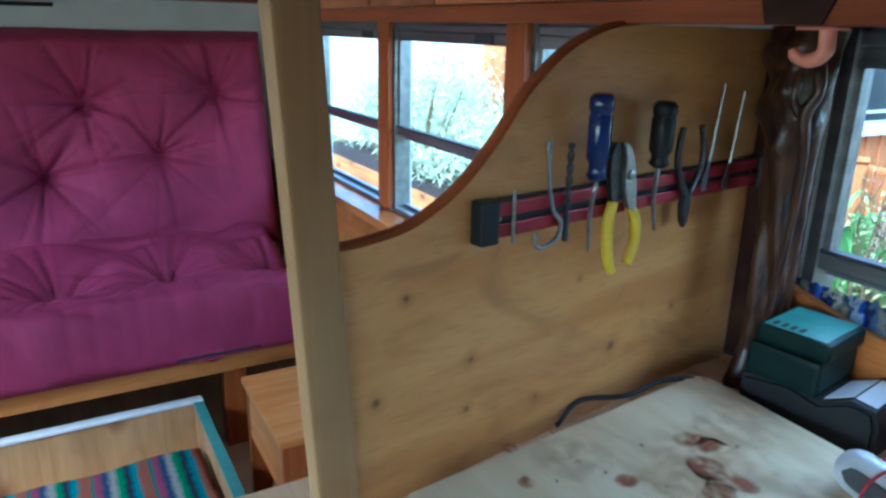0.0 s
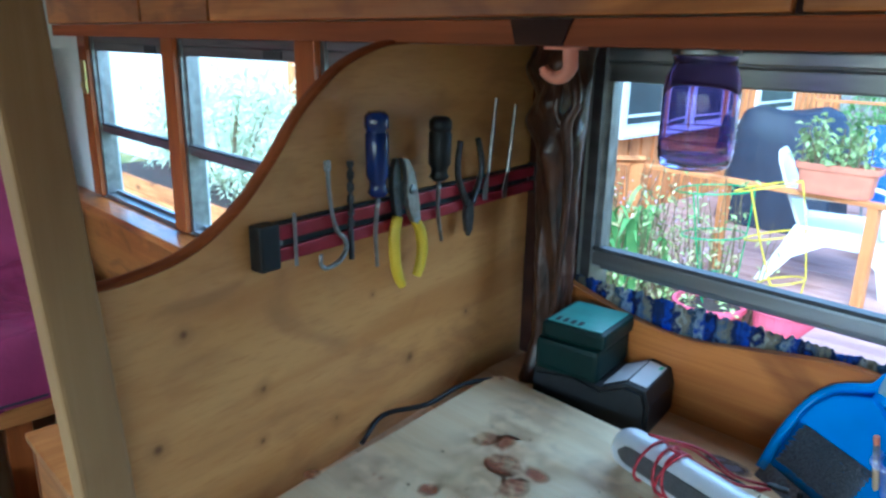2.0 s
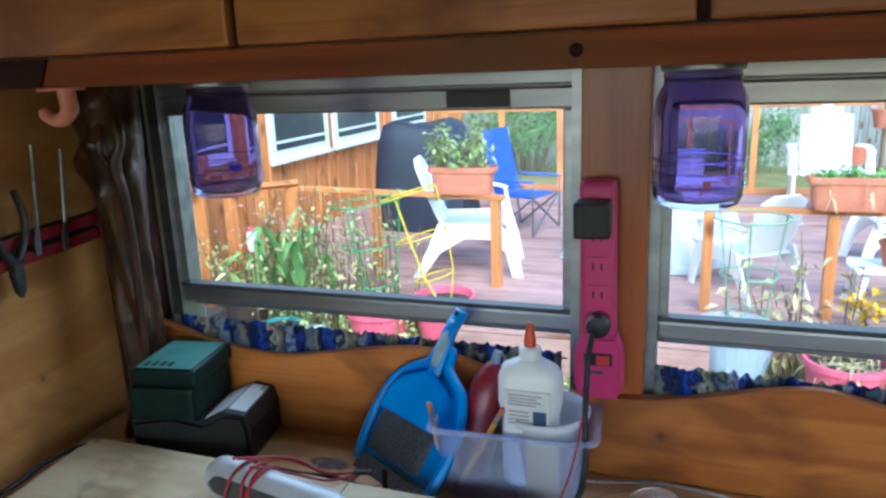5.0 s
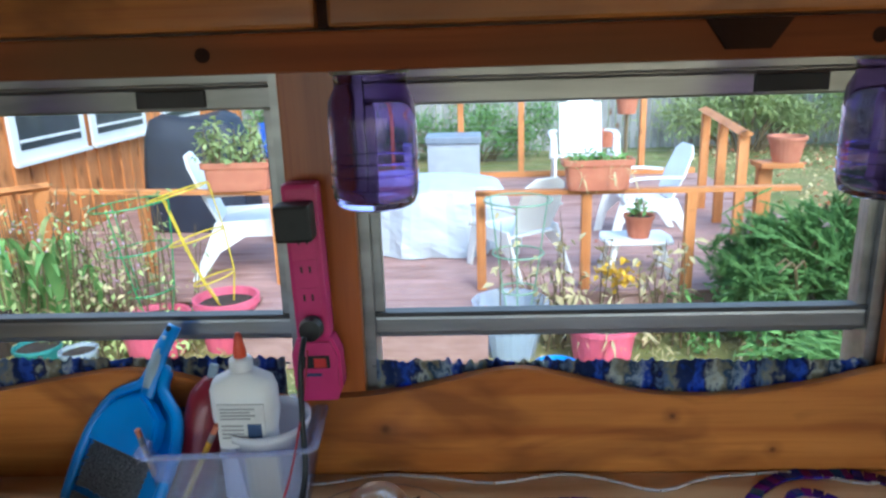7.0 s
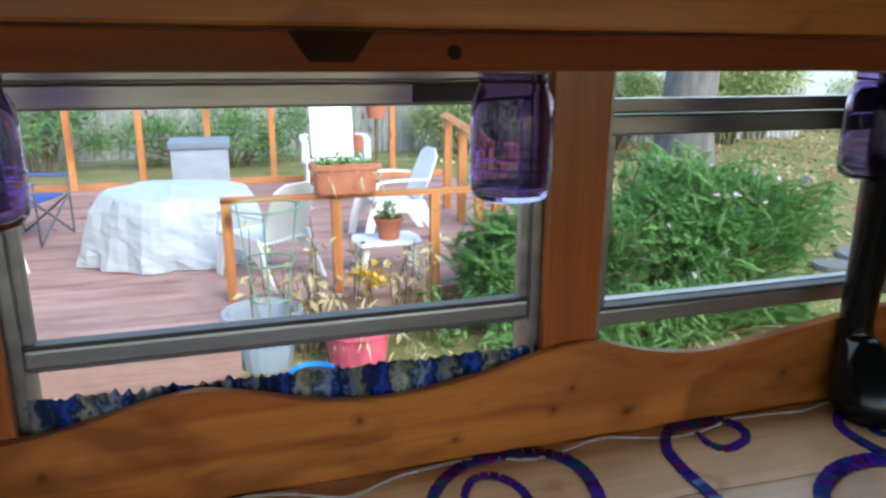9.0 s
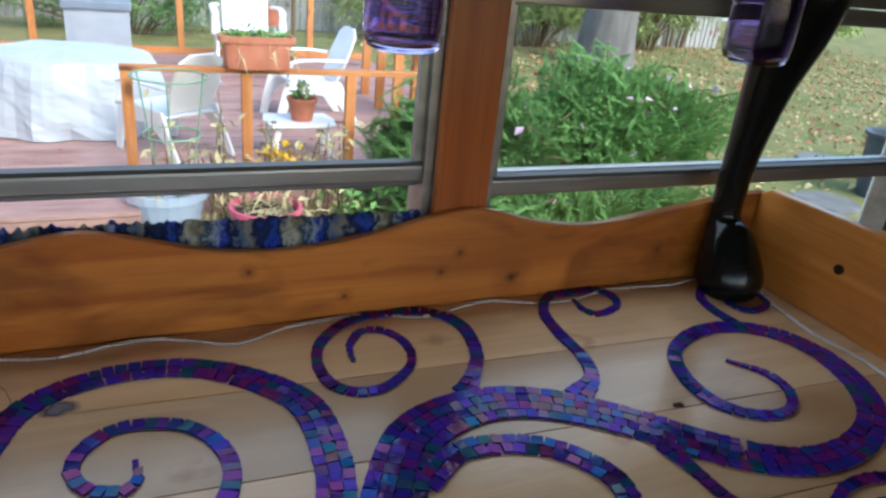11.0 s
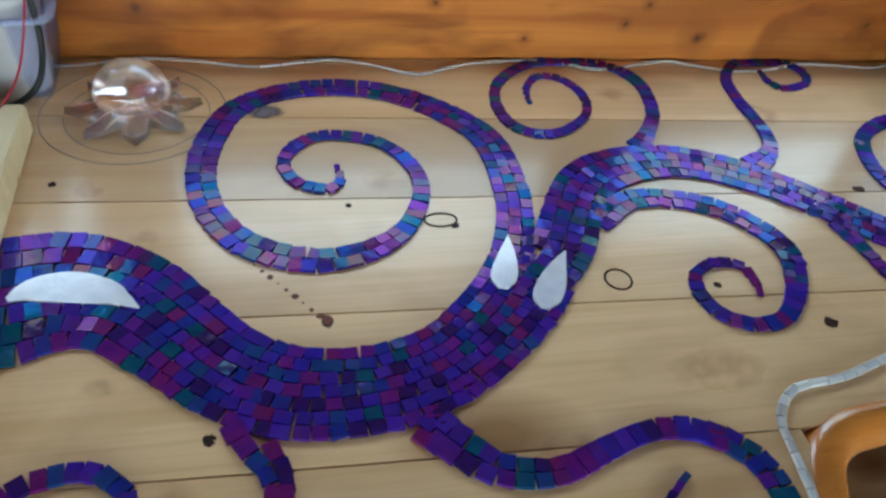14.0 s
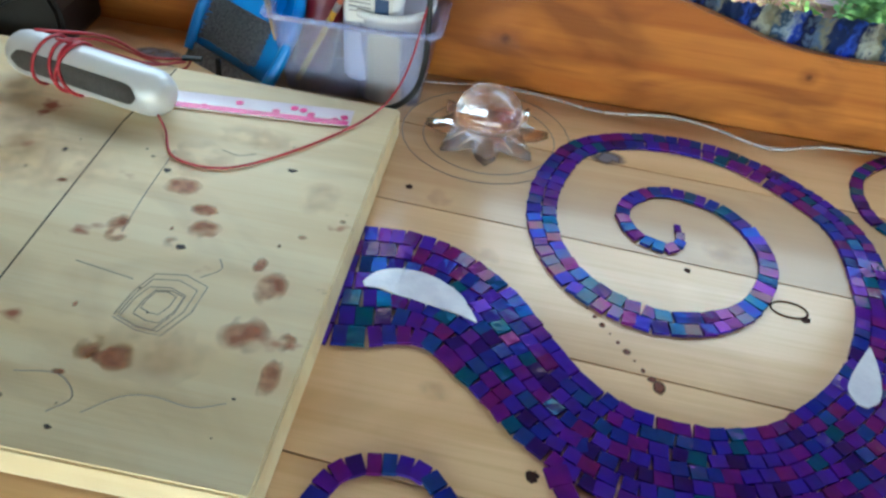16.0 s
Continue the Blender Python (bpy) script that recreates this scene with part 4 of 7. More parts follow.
part("backing", pbox(0.165, 0.735, 1.192, 1.236, 0.0005, 0.008), BLACK_PLASTIC, rail, "black backing channel")
part("bar", pbox(0.185, 0.727, 1.218, 1.234, 0.0085, 0.015, 0.002), RED_PAINT, rail)
part("bar", pbox(0.185, 0.727, 1.194, 1.210, 0.0085, 0.015, 0.002), RED_PAINT, rail)
part("end_cap", pbox(0.160, 0.186, 1.189, 1.239, 0.0005, 0.021, 0.003), BLACK_PLASTIC, rail, "black plastic end cap")
part("end_cap", pbox(0.726, 0.745, 1.189, 1.239, 0.0005, 0.021, 0.003), BLACK_PLASTIC, rail, "black plastic end cap")
for u in (0.195, 0.715):
    part("screw", moved(lathe([(0.003, 0), (0.003, 0.001), (0, 0.0015)], 10), PANEL @ Matrix.Translation((u, 1.214, 0.0095))), STEEL, rail, "steel screw")


def pt(points, w=0.020):
    return [on_panel(u, z, w if len(p) == 0 else p[0]) for u, z, *p in points]


W = 0.0205
solid("nail_punch", tube(pt([(0.208, 1.246), (0.209, 1.187)], 0.0182), 0.0022, 8, 1), STEEL, "small rusty steel nail punch", "punch", "tools on the rail")
pull = thing("hook_tool", on_panel(0.262, 1.18, W), "bent steel hook with a flattened end", "tool", "tools on the rail")
part("shaft", tube(pt([(0.256, 1.293), (0.258, 1.262), (0.263, 1.232), (0.270, 1.214), (0.281, 1.203), (0.283, 1.19), (0.272, 1.178), (0.252, 1.174), (0.243, 1.180), (0.243, 1.193)], W), [0.0028, 0.0025, 0.0025, 0.0028, 0.003, 0.003, 0.003, 0.0028, 0.0026, 0.0022], 8, 5), STEEL, pull, smooth=True)
part("flat_tip", pbox(0.2515, 0.2605, 1.286, 1.298, 0.0188, 0.0222, 0.001), STEEL, pull)
# drill bit
b = bmesh.new()
ring = []
for k in range(61):
    f = k / 60
    row = []
    for i in range(8):
        a = 2 * math.pi * i / 8 + f * 26
        r = 0.0044 * (1.0 if i % 4 < 2 else 0.62) if f > 0.3 else 0.0036
        row.append(b.verts.new((0.2935 - 0.0015 + r * math.cos(a), 1.176 + 0.117 * f, W + r * math.sin(a))))
    ring.append(row)
for a, c in zip(ring, ring[1:]):
    for i in range(8):
        b.faces.new((a[i], a[(i + 1) % 8], c[(i + 1) % 8], c[i]))
b.faces.new(ring[0][::-1])
b.faces.new(ring[-1])
solid("drill_bit", moved(b, PANEL), DARK_STEEL, "dark twisted steel drill bit", "drill bit", "tools on the rail")


def screwdriver(u0, z0, u1, z1, u2, z2, r, handle_mat, label, flutes):
    """Handle from (u0, z0) to (u1, z1), shaft on to (u2, z2)."""
    t = thing("screwdriver", on_panel(u2, z2, W), label, "screwdriver", "tools on the rail")
    p0, p1 = Vector(on_panel(u0, z0, 0.017 + r)), Vector(on_panel(u1, z1, 0.0165 + r * 0.8))
    length = (p1 - p0).length
    m = Matrix.Translation(p0) @ (p1 - p0).to_track_quat("Z", "Y").to_matrix().to_4x4()
    prof = [(0, 0), (r * 0.7, 0.0005), (r * 0.98, 0.005), (r, 0.012), (r, length * 0.18), (r * 0.9, length * 0.2), (r * 0.9, length * 0.23), (r, length * 0.25), (r, length * 0.72), (r * 0.72, length * 0.8), (r * 0.72, length * 0.86), (r * 0.9, length * 0.93), (r * 0.55, length * 0.985), (0, length)]
    h = lathe(prof, 24, m=Matrix.Identity(4))
    for v in h.verts:
        if flutes and 0.2 * length < v.co.z < 0.75 * length:
            a = math.atan2(v.co.y, v.co.x)
            v.co.x *= 1 - 0.10 * (0.5 + 0.5 * math.cos(6 * a))
            v.co.y *= 1 - 0.10 * (0.5 + 0.5 * math.cos(6 * a))
    part("handle", moved(h, m), handle_mat, t, smooth=True)
    part("shaft", tube([tuple(p1), on_panel((u1 + u2) / 2, (z1 + z2) / 2, 0.0195), on_panel(u2, z2, 0.0185)], [0.0029, 0.0029, 0.0024], 10, 3), STEEL, t, "steel shaft", True)


screwdriver(0.325, 1.348, 0.331, 1.245, 0.339, 1.155, 0.0145, BLUE_HANDLE, "screwdriver with a translucent blue and black fluted handle", True)
screwdriver(0.447, 1.334, 0.450, 1.249, 0.471, 1.161, 0.0150, BLACK_PLASTIC, "screwdriver with a black rubber handle", False)

pl = thing("slip_joint_pliers", on_panel(0.395, 1.12, W), "slip-joint pliers with worn yellow grips", "pliers", "tools on the rail")
jaw = [(0.368, 1.287), (0.361, 1.272), (0.3615, 1.250), (0.366, 1.226), (0.371, 1.21), (0.379, 1.21), (0.384, 1.232), (0.383, 1.252), (0.380, 1.262), (0.378, 1.276), (0.374, 1.287)]
part("jaw", plate(jaw, 0.008, PANEL @ Matrix.Translation((0, 0, 0.0165)), 0.001), DARK_STEEL, pl)
jaw = [(0.374, 1.288), (0.385, 1.285), (0.395, 1.272), (0.401, 1.254), (0.4045, 1.235), (0.410, 1.205), (0.404, 1.199), (0.394, 1.205), (0.384, 1.226), (0.381, 1.246), (0.382, 1.262), (0.379, 1.276)]
part("jaw", plate(jaw, 0.009, PANEL @ Matrix.Translation((0, 0, 0.0225)), 0.001), STEEL, pl)
part("rivet", moved(lathe([(0.0065, 0), (0.006, 0.003), (0, 0.004)], 14), PANEL @ Matrix.Translation((0.391, 1.247, 0.0312))), STEEL, pl, "steel rivet")
part("grip", tube(pt([(0.372, 1.214), (0.366, 1.19), (0.367, 1.16), (0.373, 1.135), (0.381, 1.120)], 0.0235), [0.0068, 0.0075, 0.0075, 0.0072, 0.0062], 10, 5), YELLOW_GRIP, pl, "yellow plastic grip", True)
part("grip", tube(pt([(0.405, 1.204), (0.417, 1.186), (0.421, 1.16), (0.416, 1.138), (0.409, 1.126)], 0.0245), [0.0068, 0.0076, 0.0076, 0.0072, 0.0062], 10, 5), YELLOW_GRIP, pl, "yellow plastic grip", True)

np_ = thing("diagonal_nippers", on_panel(0.53, 1.156, W), "black steel diagonal nippers hanging open", "nippers", "tools on the rail")
part("handle", tube(pt([(0.508, 1.296), (0.503, 1.27), (0.505, 1.245), (0.517, 1.222), (0.526, 1.205)], 0.0205), [0.0042, 0.0046, 0.0046, 0.005, 0.006], 8, 5), DARK_STEEL, np_, smooth=True)
part("handle", tube(pt([(0.546, 1.296), (0.556, 1.268), (0.556, 1.245), (0.545, 1.222), (0.534, 1.205)], 0.0235), [0.0042, 0.0046, 0.0046, 0.005, 0.006], 8, 5), DARK_STEEL, np_, smooth=True)
part("jaw", plate([(0.523, 1.208), (0.520, 1.188), (0.524, 1.166), (0.531, 1.156), (0.538, 1.164), (0.541, 1.186), (0.538, 1.208), (0.531, 1.213)], 0.009, PANEL @ Matrix.Translation((0, 0, 0.0165)), 0.0015), DARK_STEEL, np_)
for u0, z0, u1, z1 in ((0.596, 1.350, 0.576, 1.202), (0.650, 1.338, 0.630, 1.197)):
    t = thing("scraper_blade", on_panel(u1, z1, W), "thin grey steel modelling spatula", "spatula", "tools on the rail")
    part("shaft", tube(pt([(u0, z0), (u0 + (u1 - u0) * 0.72, z0 + (z1 - z0) * 0.72)], 0.0195), [0.0022, 0.0030], 8, 4), STEEL, t)
    ua, za = u0 + (u1 - u0) * 0.70, z0 + (z1 - z0) * 0.70
    part("blade", plate([(ua - 0.003, za), (ua + 0.003, za), (u1 + 0.0065, z1 + 0.016), (u1 + 0.0055, z1), (u1 - 0.0055, z1), (u1 - 0.0065, z1 + 0.016)], 0.002, PANEL @ Matrix.Translation((0, 0, 0.018)), 0.0005), STEEL, t)

# ---- work board and what lies on it ----
A, B, C, D = (0.050, 0.812), (0.731, 0.801), (0.7545, 0.318), (0.105, 0.300)
ring = []
for (px, py), (qx, qy), (rx, ry) in ((D, A, B), (A, B, C), (B, C, D), (C, D, A)):
    p, q, r = Vector((px, py)), Vector((qx, qy)), Vector((rx, ry))
    rad = 0.028 if (qx, qy) == A else 0.004
    a, c = q + (p - q).normalized() * rad, q + (r - q).normalized() * rad
    for s in range(6):
        t = s / 5
        ring.append(tuple((1 - t) ** 2 * a + 2 * t * (1 - t) * q + t * t * c))
board = thing("work_board", (0.4, 0.55, 0.9), "stained pale pine work board with paint spots and pencil marks", "board")
part("panel", plate(ring, 0.033, Matrix.Translation((0, 0, 0.9022)), 0.002), PINE_BOARD, board)


def blot(x, y, z, r, squash, name, material, parent, seed):
    rnd = random.Random(seed)
    ph = rnd.uniform(0, 6)
    pts = []
    for i in range(26):
        a = 2 * math.pi * i / 26
        rr = r * (0.95 + 0.45 * noise.noise((math.cos(a) * 1.5 + seed, math.sin(a) * 1.5, seed * 0.7)) + 0.25 * noise.noise((math.cos(a) * 4 + seed, math.sin(a) * 4, seed * 0.7)))
        pts.append((x + rr * math.cos(a + ph) * squash, y + rr * math.sin(a + ph)))
    part(name, plate(pts, 0.0004, Matrix.Translation((0, 0, z))), material, parent)


for n, (x, y, r, q) in enumerate(((0.700, 0.438, 0.021, 1), (0.699, 0.494, 0.020, 0.7), (0.680, 0.517, 0.010, 0.7), (0.596, 0.402, 0.011, 1), (0.620, 0.398, 0.012, 1.4), (0.550, 0.518, 0.011, 0.9), (0.545, 0.533, 0.012, 0.9), (0.618, 0.547, 0.014, 1.1), (0.603, 0.521, 0.010, 1.2), (0.573, 0.597, 0.014, 1.6), (0.732, 0.409, 0.020, 0.45), (0.730, 0.444, 0.009, 1), (0.605, 0.570, 0.010, 1.4),
                                  (0.222, 0.626, 0.022, 1.3), (0.169, 0.655, 0.020, 1), (0.199, 0.527, 0.016, 0.8), (0.263, 0.602, 0.018, 1.2), (0.193, 0.668, 0.02, 0.8), (0.267, 0.640, 0.014, 1.5), (0.149, 0.426, 0.012, 1), (0.085, 0.446, 0.012, 1))):
    blot(x, y, 0.9353, r, q, "stain", STAIN, board, n + 1)
for n, (x, y, r, q) in enumerate(((0.564, 0.638, 0.035, 1.3), (0.44, 0.585, 0.06, 1.4), (0.36, 0.62, 0.05, 1.2), (0.20, 0.64, 0.085, 1.1), (0.167, 0.745, 0.06, 1.3), (0.25, 0.57, 0.06, 1.2), (0.64, 0.41, 0.03, 1.8), (0.13, 0.50, 0.06, 1.0), (0.60, 0.70, 0.03, 1.6), (0.31, 0.70, 0.05, 1.0), (0.70, 0.62, 0.03, 0.8))):
    blot(x, y, 0.93525, r, q, "stain", STAIN_SOFT, board, n + 130)
speck = random.Random(77)
for n in range(60):
    x, y = speck.uniform(0.14, 0.74), speck.uniform(0.32, 0.70)
    blot(x, y, 0.9353, min(abs(speck.gauss(0.0, 0.0018)) + 0.0009, 0.0032), speck.uniform(0.5, 1.9), "speck", DARK_SEAM if n % 3 == 0 else STAIN, board, n + 60)
part("joint_line", tube([(0.463, 0.80, 0.9351), (0.465, 0.68, 0.9351), (0.494, 0.448, 0.9351), (0.510, 0.31, 0.9351)], 0.0009, 4, 1), DARK_SEAM, board)
for pts in (((0.538, 0.650), (0.545, 0.58), (0.553, 0.523)), ((0.622, 0.350), (0.640, 0.368), (0.661, 0.374), (0.69, 0.372), (0.711, 0.381)), ((0.581, 0.664), (0.60, 0.66), (0.615, 0.668)), ((0.537, 0.481), (0.56, 0.478), (0.591, 0.474)), ((0.56, 0.37), (0.59, 0.375), (0.61, 0.36), (0.60, 0.345)), ((0.64, 0.49), (0.652, 0.503), (0.646, 0.515))):
    part("pencil_line", tube([(x, y, 0.9352) for x, y in pts], 0.0005, 4, 4), PENCIL_LINE, board)
for k in range(5):
    w, dx, dy = 0.010 + 0.0042 * k, 0.002 * math.sin(k * 2.1), 0.003 * math.cos(k * 1.7)
    c = (0.622 + dx, 0.452 + dy)
    part("pencil_sketch", tube([(c[0] - w, c[1] - w * 0.8, 0.9352), (c[0] + 0.6 * w, c[1] - 1.1 * w, 0.9352), (c[0] + w, c[1] + w, 0.9352), (c[0] - w * 0.7, c[1] + 1.1 * w, 0.9352), (c[0] - w * 1.02, c[1] - w * 0.7, 0.9352)], 0.0005, 4, 2), PENCIL_LINE, board)

# speaker
S0, S1, SR = Vector((0.310, 0.742, 0.9610)), Vector((0.512, 0.700, 0.9610)), 0.0252
SL = (S1 - S0).length
SM = Matrix.Translation(S0) @ (S1 - S0).to_track_quat("Z", "Y").to_matrix().to_4x4()
spk = thing("portable_speaker", tuple(S0 - Vector((0, 0, SR))), "silver-grey pill-shaped speaker wrapped in a red cord", "speaker")
prof = [(0, 0)] + [(SR * (1 - (1 - t) ** 2.6) ** (1 / 2.6), 0.03 * t) for t in (0.08, 0.2, 0.4, 0.6, 0.8, 1.0)]
prof = prof + [(r, SL - z) for r, z in prof[::-1]]
part("shell", lathe(prof, 36, m=SM), SPEAKER_GREY, spk, smooth=True)
gr = bmesh.new()
side = (S1 - S0).normalized()
front = Vector((side.y, -side.x, 0)).normalized()
front = front if front.y < 0 else -front
rows = []
for i in range(25):
    f = i / 24
    s = 0.022 + (SL - 0.044) * f
    half = 0.44 * math.sqrt(max(0.02, 1 - (max(0, abs(f - 0.5) - 0.40) / 0.1) ** 2))
    rows.append([gr.verts.new(S0 + side * s + (front * math.cos(0.22 + half * (j / 5 - 1)) + Vector((0, 0, 1)) * math.sin(0.22 + half * (j / 5 - 1))) * (SR + 0.0006)) for j in range(11)])
for a, c in zip(rows, rows[1:]):
    for j in range(10):
        gr.faces.new((a[j], a[j + 1], c[j + 1], c[j]))
bmesh.ops.solidify(gr, geom=gr.faces[:], thickness=0.0015)
part("grille", gr, SPEAKER_GRILLE, spk, "dark grey mesh grille", True)
cord = thing("red_charging_cord", (0.4, 0.72, 0.936), "thin red charging cord wound round the speaker", "cable")
for s, tw in ((0.052, 0.006), (0.078, -0.004), (0.083, 0.008), (0.091, -0.006)):
    loop = []
    for i in range(21):
        a = 2 * math.pi * i / 20
        loop.append(tuple(S0 + side * (s + tw * math.sin(a)) + (front * math.cos(a) + Vector((0, 0, 1)) * math.sin(a)) * (SR + 0.0024)))
    part("turn", tube(loop, 0.0018, 6, 2), RED_CORD, cord, smooth=True)
part("lead", tube([(0.36, 0.72, 1.0), (0.40, 0.775, 0.975), (0.43, 0.80, 0.945), (0.465, 0.82, 0.9385)], 0.0018, 6, 5), RED_CORD, cord, smooth=True)
part("lead", tube([(0.39, 0.71, 1.0), (0.41, 0.76, 0.965), (0.44, 0.79, 0.942), (0.468, 0.815, 0.9385)], 0.0018, 6, 5), RED_CORD, cord, smooth=True)
part("lead", tube([(0.375, 0.735, 0.985), (0.375, 0.80, 0.955), (0.40, 0.845, 0.915), (0.44, 0.85, 0.906), (0.47, 0.83, 0.938)], 0.0015, 6, 5), RED_CORD, cord, smooth=True)
part("plug", tube([(0.463, 0.818, 0.941), (0.485, 0.823, 0.941)], 0.005, 8, 1, 0.6), BLACK_PLASTIC, cord, "black plug")
part("lead", tube([(0.50, 0.69, 0.945), (0.515, 0.675, 0.938), (0.545, 0.635, 0.9372), (0.60, 0.635, 0.9372), (0.655, 0.69, 0.9372), (0.70, 0.76, 0.9385), (0.722, 0.81, 0.95), (0.735, 0.845, 0.99), (0.742, 0.90, 1.06), (0.737, 0.955, 1.10)], 0.0013, 6, 6), RED_CORD, cord, smooth=True)

ruler = thing("pink_ruler", (0.5, 0.73, 0.9355), "flat white and pink plastic template ruler", "ruler")
rd = (Vector((0.686, 0.756, 0)) - Vector((0.40, 0.722, 0))).normalized()
RM = Matrix(((rd.x, -rd.y, 0, 0.40), (rd.y, rd.x, 0, 0.722), (0, 0, 1, 0.9358), (0, 0, 0, 1)))
part("blade", moved(box(0, 0.289, -0.012, 0.020, 0, 0.0022, 0.0006), RM), mat("glossy_white_acrylic", (0.80, 0.72, 0.76), 0.12, 0, (0.75, 0.62, 0.68), 30), ruler)
part("pink_edge", moved(box(0, 0.287, -0.0125, -0.004, 0.0023, 0.003), RM), mat("hot_pink_acrylic", (0.72, 0.03, 0.22), 0.25), ruler, "hot pink edge")
for x in (0.05, 0.09, 0.13, 0.165, 0.19, 0.207, 0.225, 0.235, 0.245, 0.262, 0.272, 0.281):
    part("cut_out", moved(lathe([(0.0045, 0), (0.0045, 0.0006), (0, 0.0006)], 10), RM @ Matrix.Translation((x, 0.001 + 0.009 * math.sin(x * 90), 0.0023))), bpy.data.materials["hot_pink_acrylic"], ruler, "pink cut-out")

# battery charger with a battery
ch = thing("battery_charger", (0.17, 0.9, 0.9), "black tool-battery charger with a dark green battery on it", "charger")
CM = Matrix.Translation((0.172, 0.902, 0.9008)) @ Euler((0, 0, radians(9))).to_matrix().to_4x4()
prof = [(-0.078, 0), (0.100, 0), (0.103, 0.008), (0.103, 0.048), (0.096, 0.070), (0.066, 0.074), (0.030, 0.056), (-0.01, 0.066), (-0.078, 0.056)]
part("body", plate(prof, 0.116, CM @ Matrix(((1, 0, 0, 0), (0, 0, 1, -0.062), (0, 1, 0, 0), (0, 0, 0, 1))), 0.006), BLACK_PLASTIC, ch, smooth=False)
part("label", moved(box(0.034, 0.072, -0.045, 0.035, 0, 0.0008), CM @ Matrix.Translation((0, 0, 0.0420)) @ Euler((0, radians(-26.6), 0)).to_matrix().to_4x4()), LABEL_WHITE, ch, "silver-white label plate")
part("label", moved(box(0.068, 0.094, -0.045, 0.035, -0.0002, 0.0008), CM @ Matrix.Translation((0, 0, 0.0835)) @ Euler((0, radians(7.6), 0)).to_matrix().to_4x4()), LABEL_WHITE, ch, "silver-white label plate")
part("lamp", moved(box(0.086, 0.091, 0.02, 0.03, 0.0715, 0.0735), CM), mat("green_indicator", (0.05, 0.6, 0.3), 0.3), ch, "small green indicator")
bat = part("battery", moved(box(-0.074, 0.026, -0.064, 0.052, 0.060, 0.110, 0.008), CM), GREEN_PLASTIC, ch, "dark green battery pack")
part("battery_foot", moved(box(-0.068, 0.032, -0.06, 0.05, 0.110, 0.136, 0.006), CM), GREEN_PLASTIC, bat, "dark green battery cap")
# window light on the dark battery top, painted as a pale green plate
part("top_reflection", moved(box(-0.060, 0.024, -0.055, 0.044, 0.1363, 0.1375, 0.0004), CM), GREEN_LIGHT, bat, "pale green painted window reflection on top")
for k in range(4):
    part("slot", moved(box(-0.052 + 0.012 * k, -0.046 + 0.012 * k, -0.05, -0.035, 0.1377, 0.1384), CM), BLACK_PLASTIC, bat, "dark vent slot")
cable = solid("charger_cable", tube([(0.045, 0.55, 0.915), (0.03, 0.60, 0.932), (0.055, 0.66, 0.937), (0.045, 0.74, 0.936), (0.06, 0.80, 0.93), (0.075, 0.85, 0.905)], 0.0035, 8, 6), BLACK_PLASTIC, "black mains cable along the side panel", "cable", smooth=True)
solid("black_cable", tube([(0.24, 0.86, 0.905), (0.30, 0.85, 0.906), (0.37, 0.845, 0.906), (0.42, 0.85, 0.905), (0.50, 0.83, 0.905)], 0.0035, 8, 6), BLACK_PLASTIC, "black cable lying behind the work board", "cable", smooth=True)

# dustpan and brush, leaning on the splash board
e1 = Vector((0.135, -0.075, -0.004)).normalized()
up = Vector((0.586, 0.970, 1.108)) - Vector((0.490, 0.862, 0.908))
plen = up.length
e2 = (up - e1 * up.dot(e1)).normalized()
e3 = e1.cross(e2)
DM = Matrix(((e1.x, e2.x, e3.x, 0.490), (e1.y, e2.y, e3.y, 0.862), (e1.z, e2.z, e3.z, 0.908), (0, 0, 0, 1)))
dp = thing("dustpan", (0.49, 0.865, 0.9), "bright blue dustpan with its brush clipped in, leaning upright", "dustpan")
half = spline([(0.072, 0.0), (0.079, 0.05), (0.076, 0.10), (0.060, 0.135), (0.034, 0.152), (0.018, 0.163), (0.0125, 0.185)], 4)
outl = [(float(x), float(y)) for x, y in half] + [(-float(x), float(y)) for x, y in half[::-1]]
part("pan", plate(outl, 0.006, DM @ Matrix.Translation((0, 0, -0.012)), 0.001), BLUE_PLASTIC, dp)
part("rim", tube([tuple(DM @ Vector((x, y, 0.0))) for x, y in outl], 0.007, 8, 1), BLUE_PLASTIC, dp, smooth=True)
part("lip", plate([(-0.075, -0.014), (0.075, -0.014), (0.073, 0.012), (-0.073, 0.012)], 0.004, DM @ Matrix.Translation((0, 0, -0.004)), 0.001), BRISTLE, dp, "dark grey rubber lip")
brush_body = [(-0.062, 0.079), (0.046, 0.079), (0.052, 0.105), (0.045, 0.128), (0.02, 0.143), (0.0, 0.15), (-0.02, 0.143), (-0.045, 0.128), (-0.058, 0.105)]
br = part("brush_head", plate(brush_body, 0.020, DM @ Matrix.Translation((0, 0, -0.004)), 0.004), BLUE_PLASTIC, dp)
rb = random.Random(4)
bv, bf = [], []
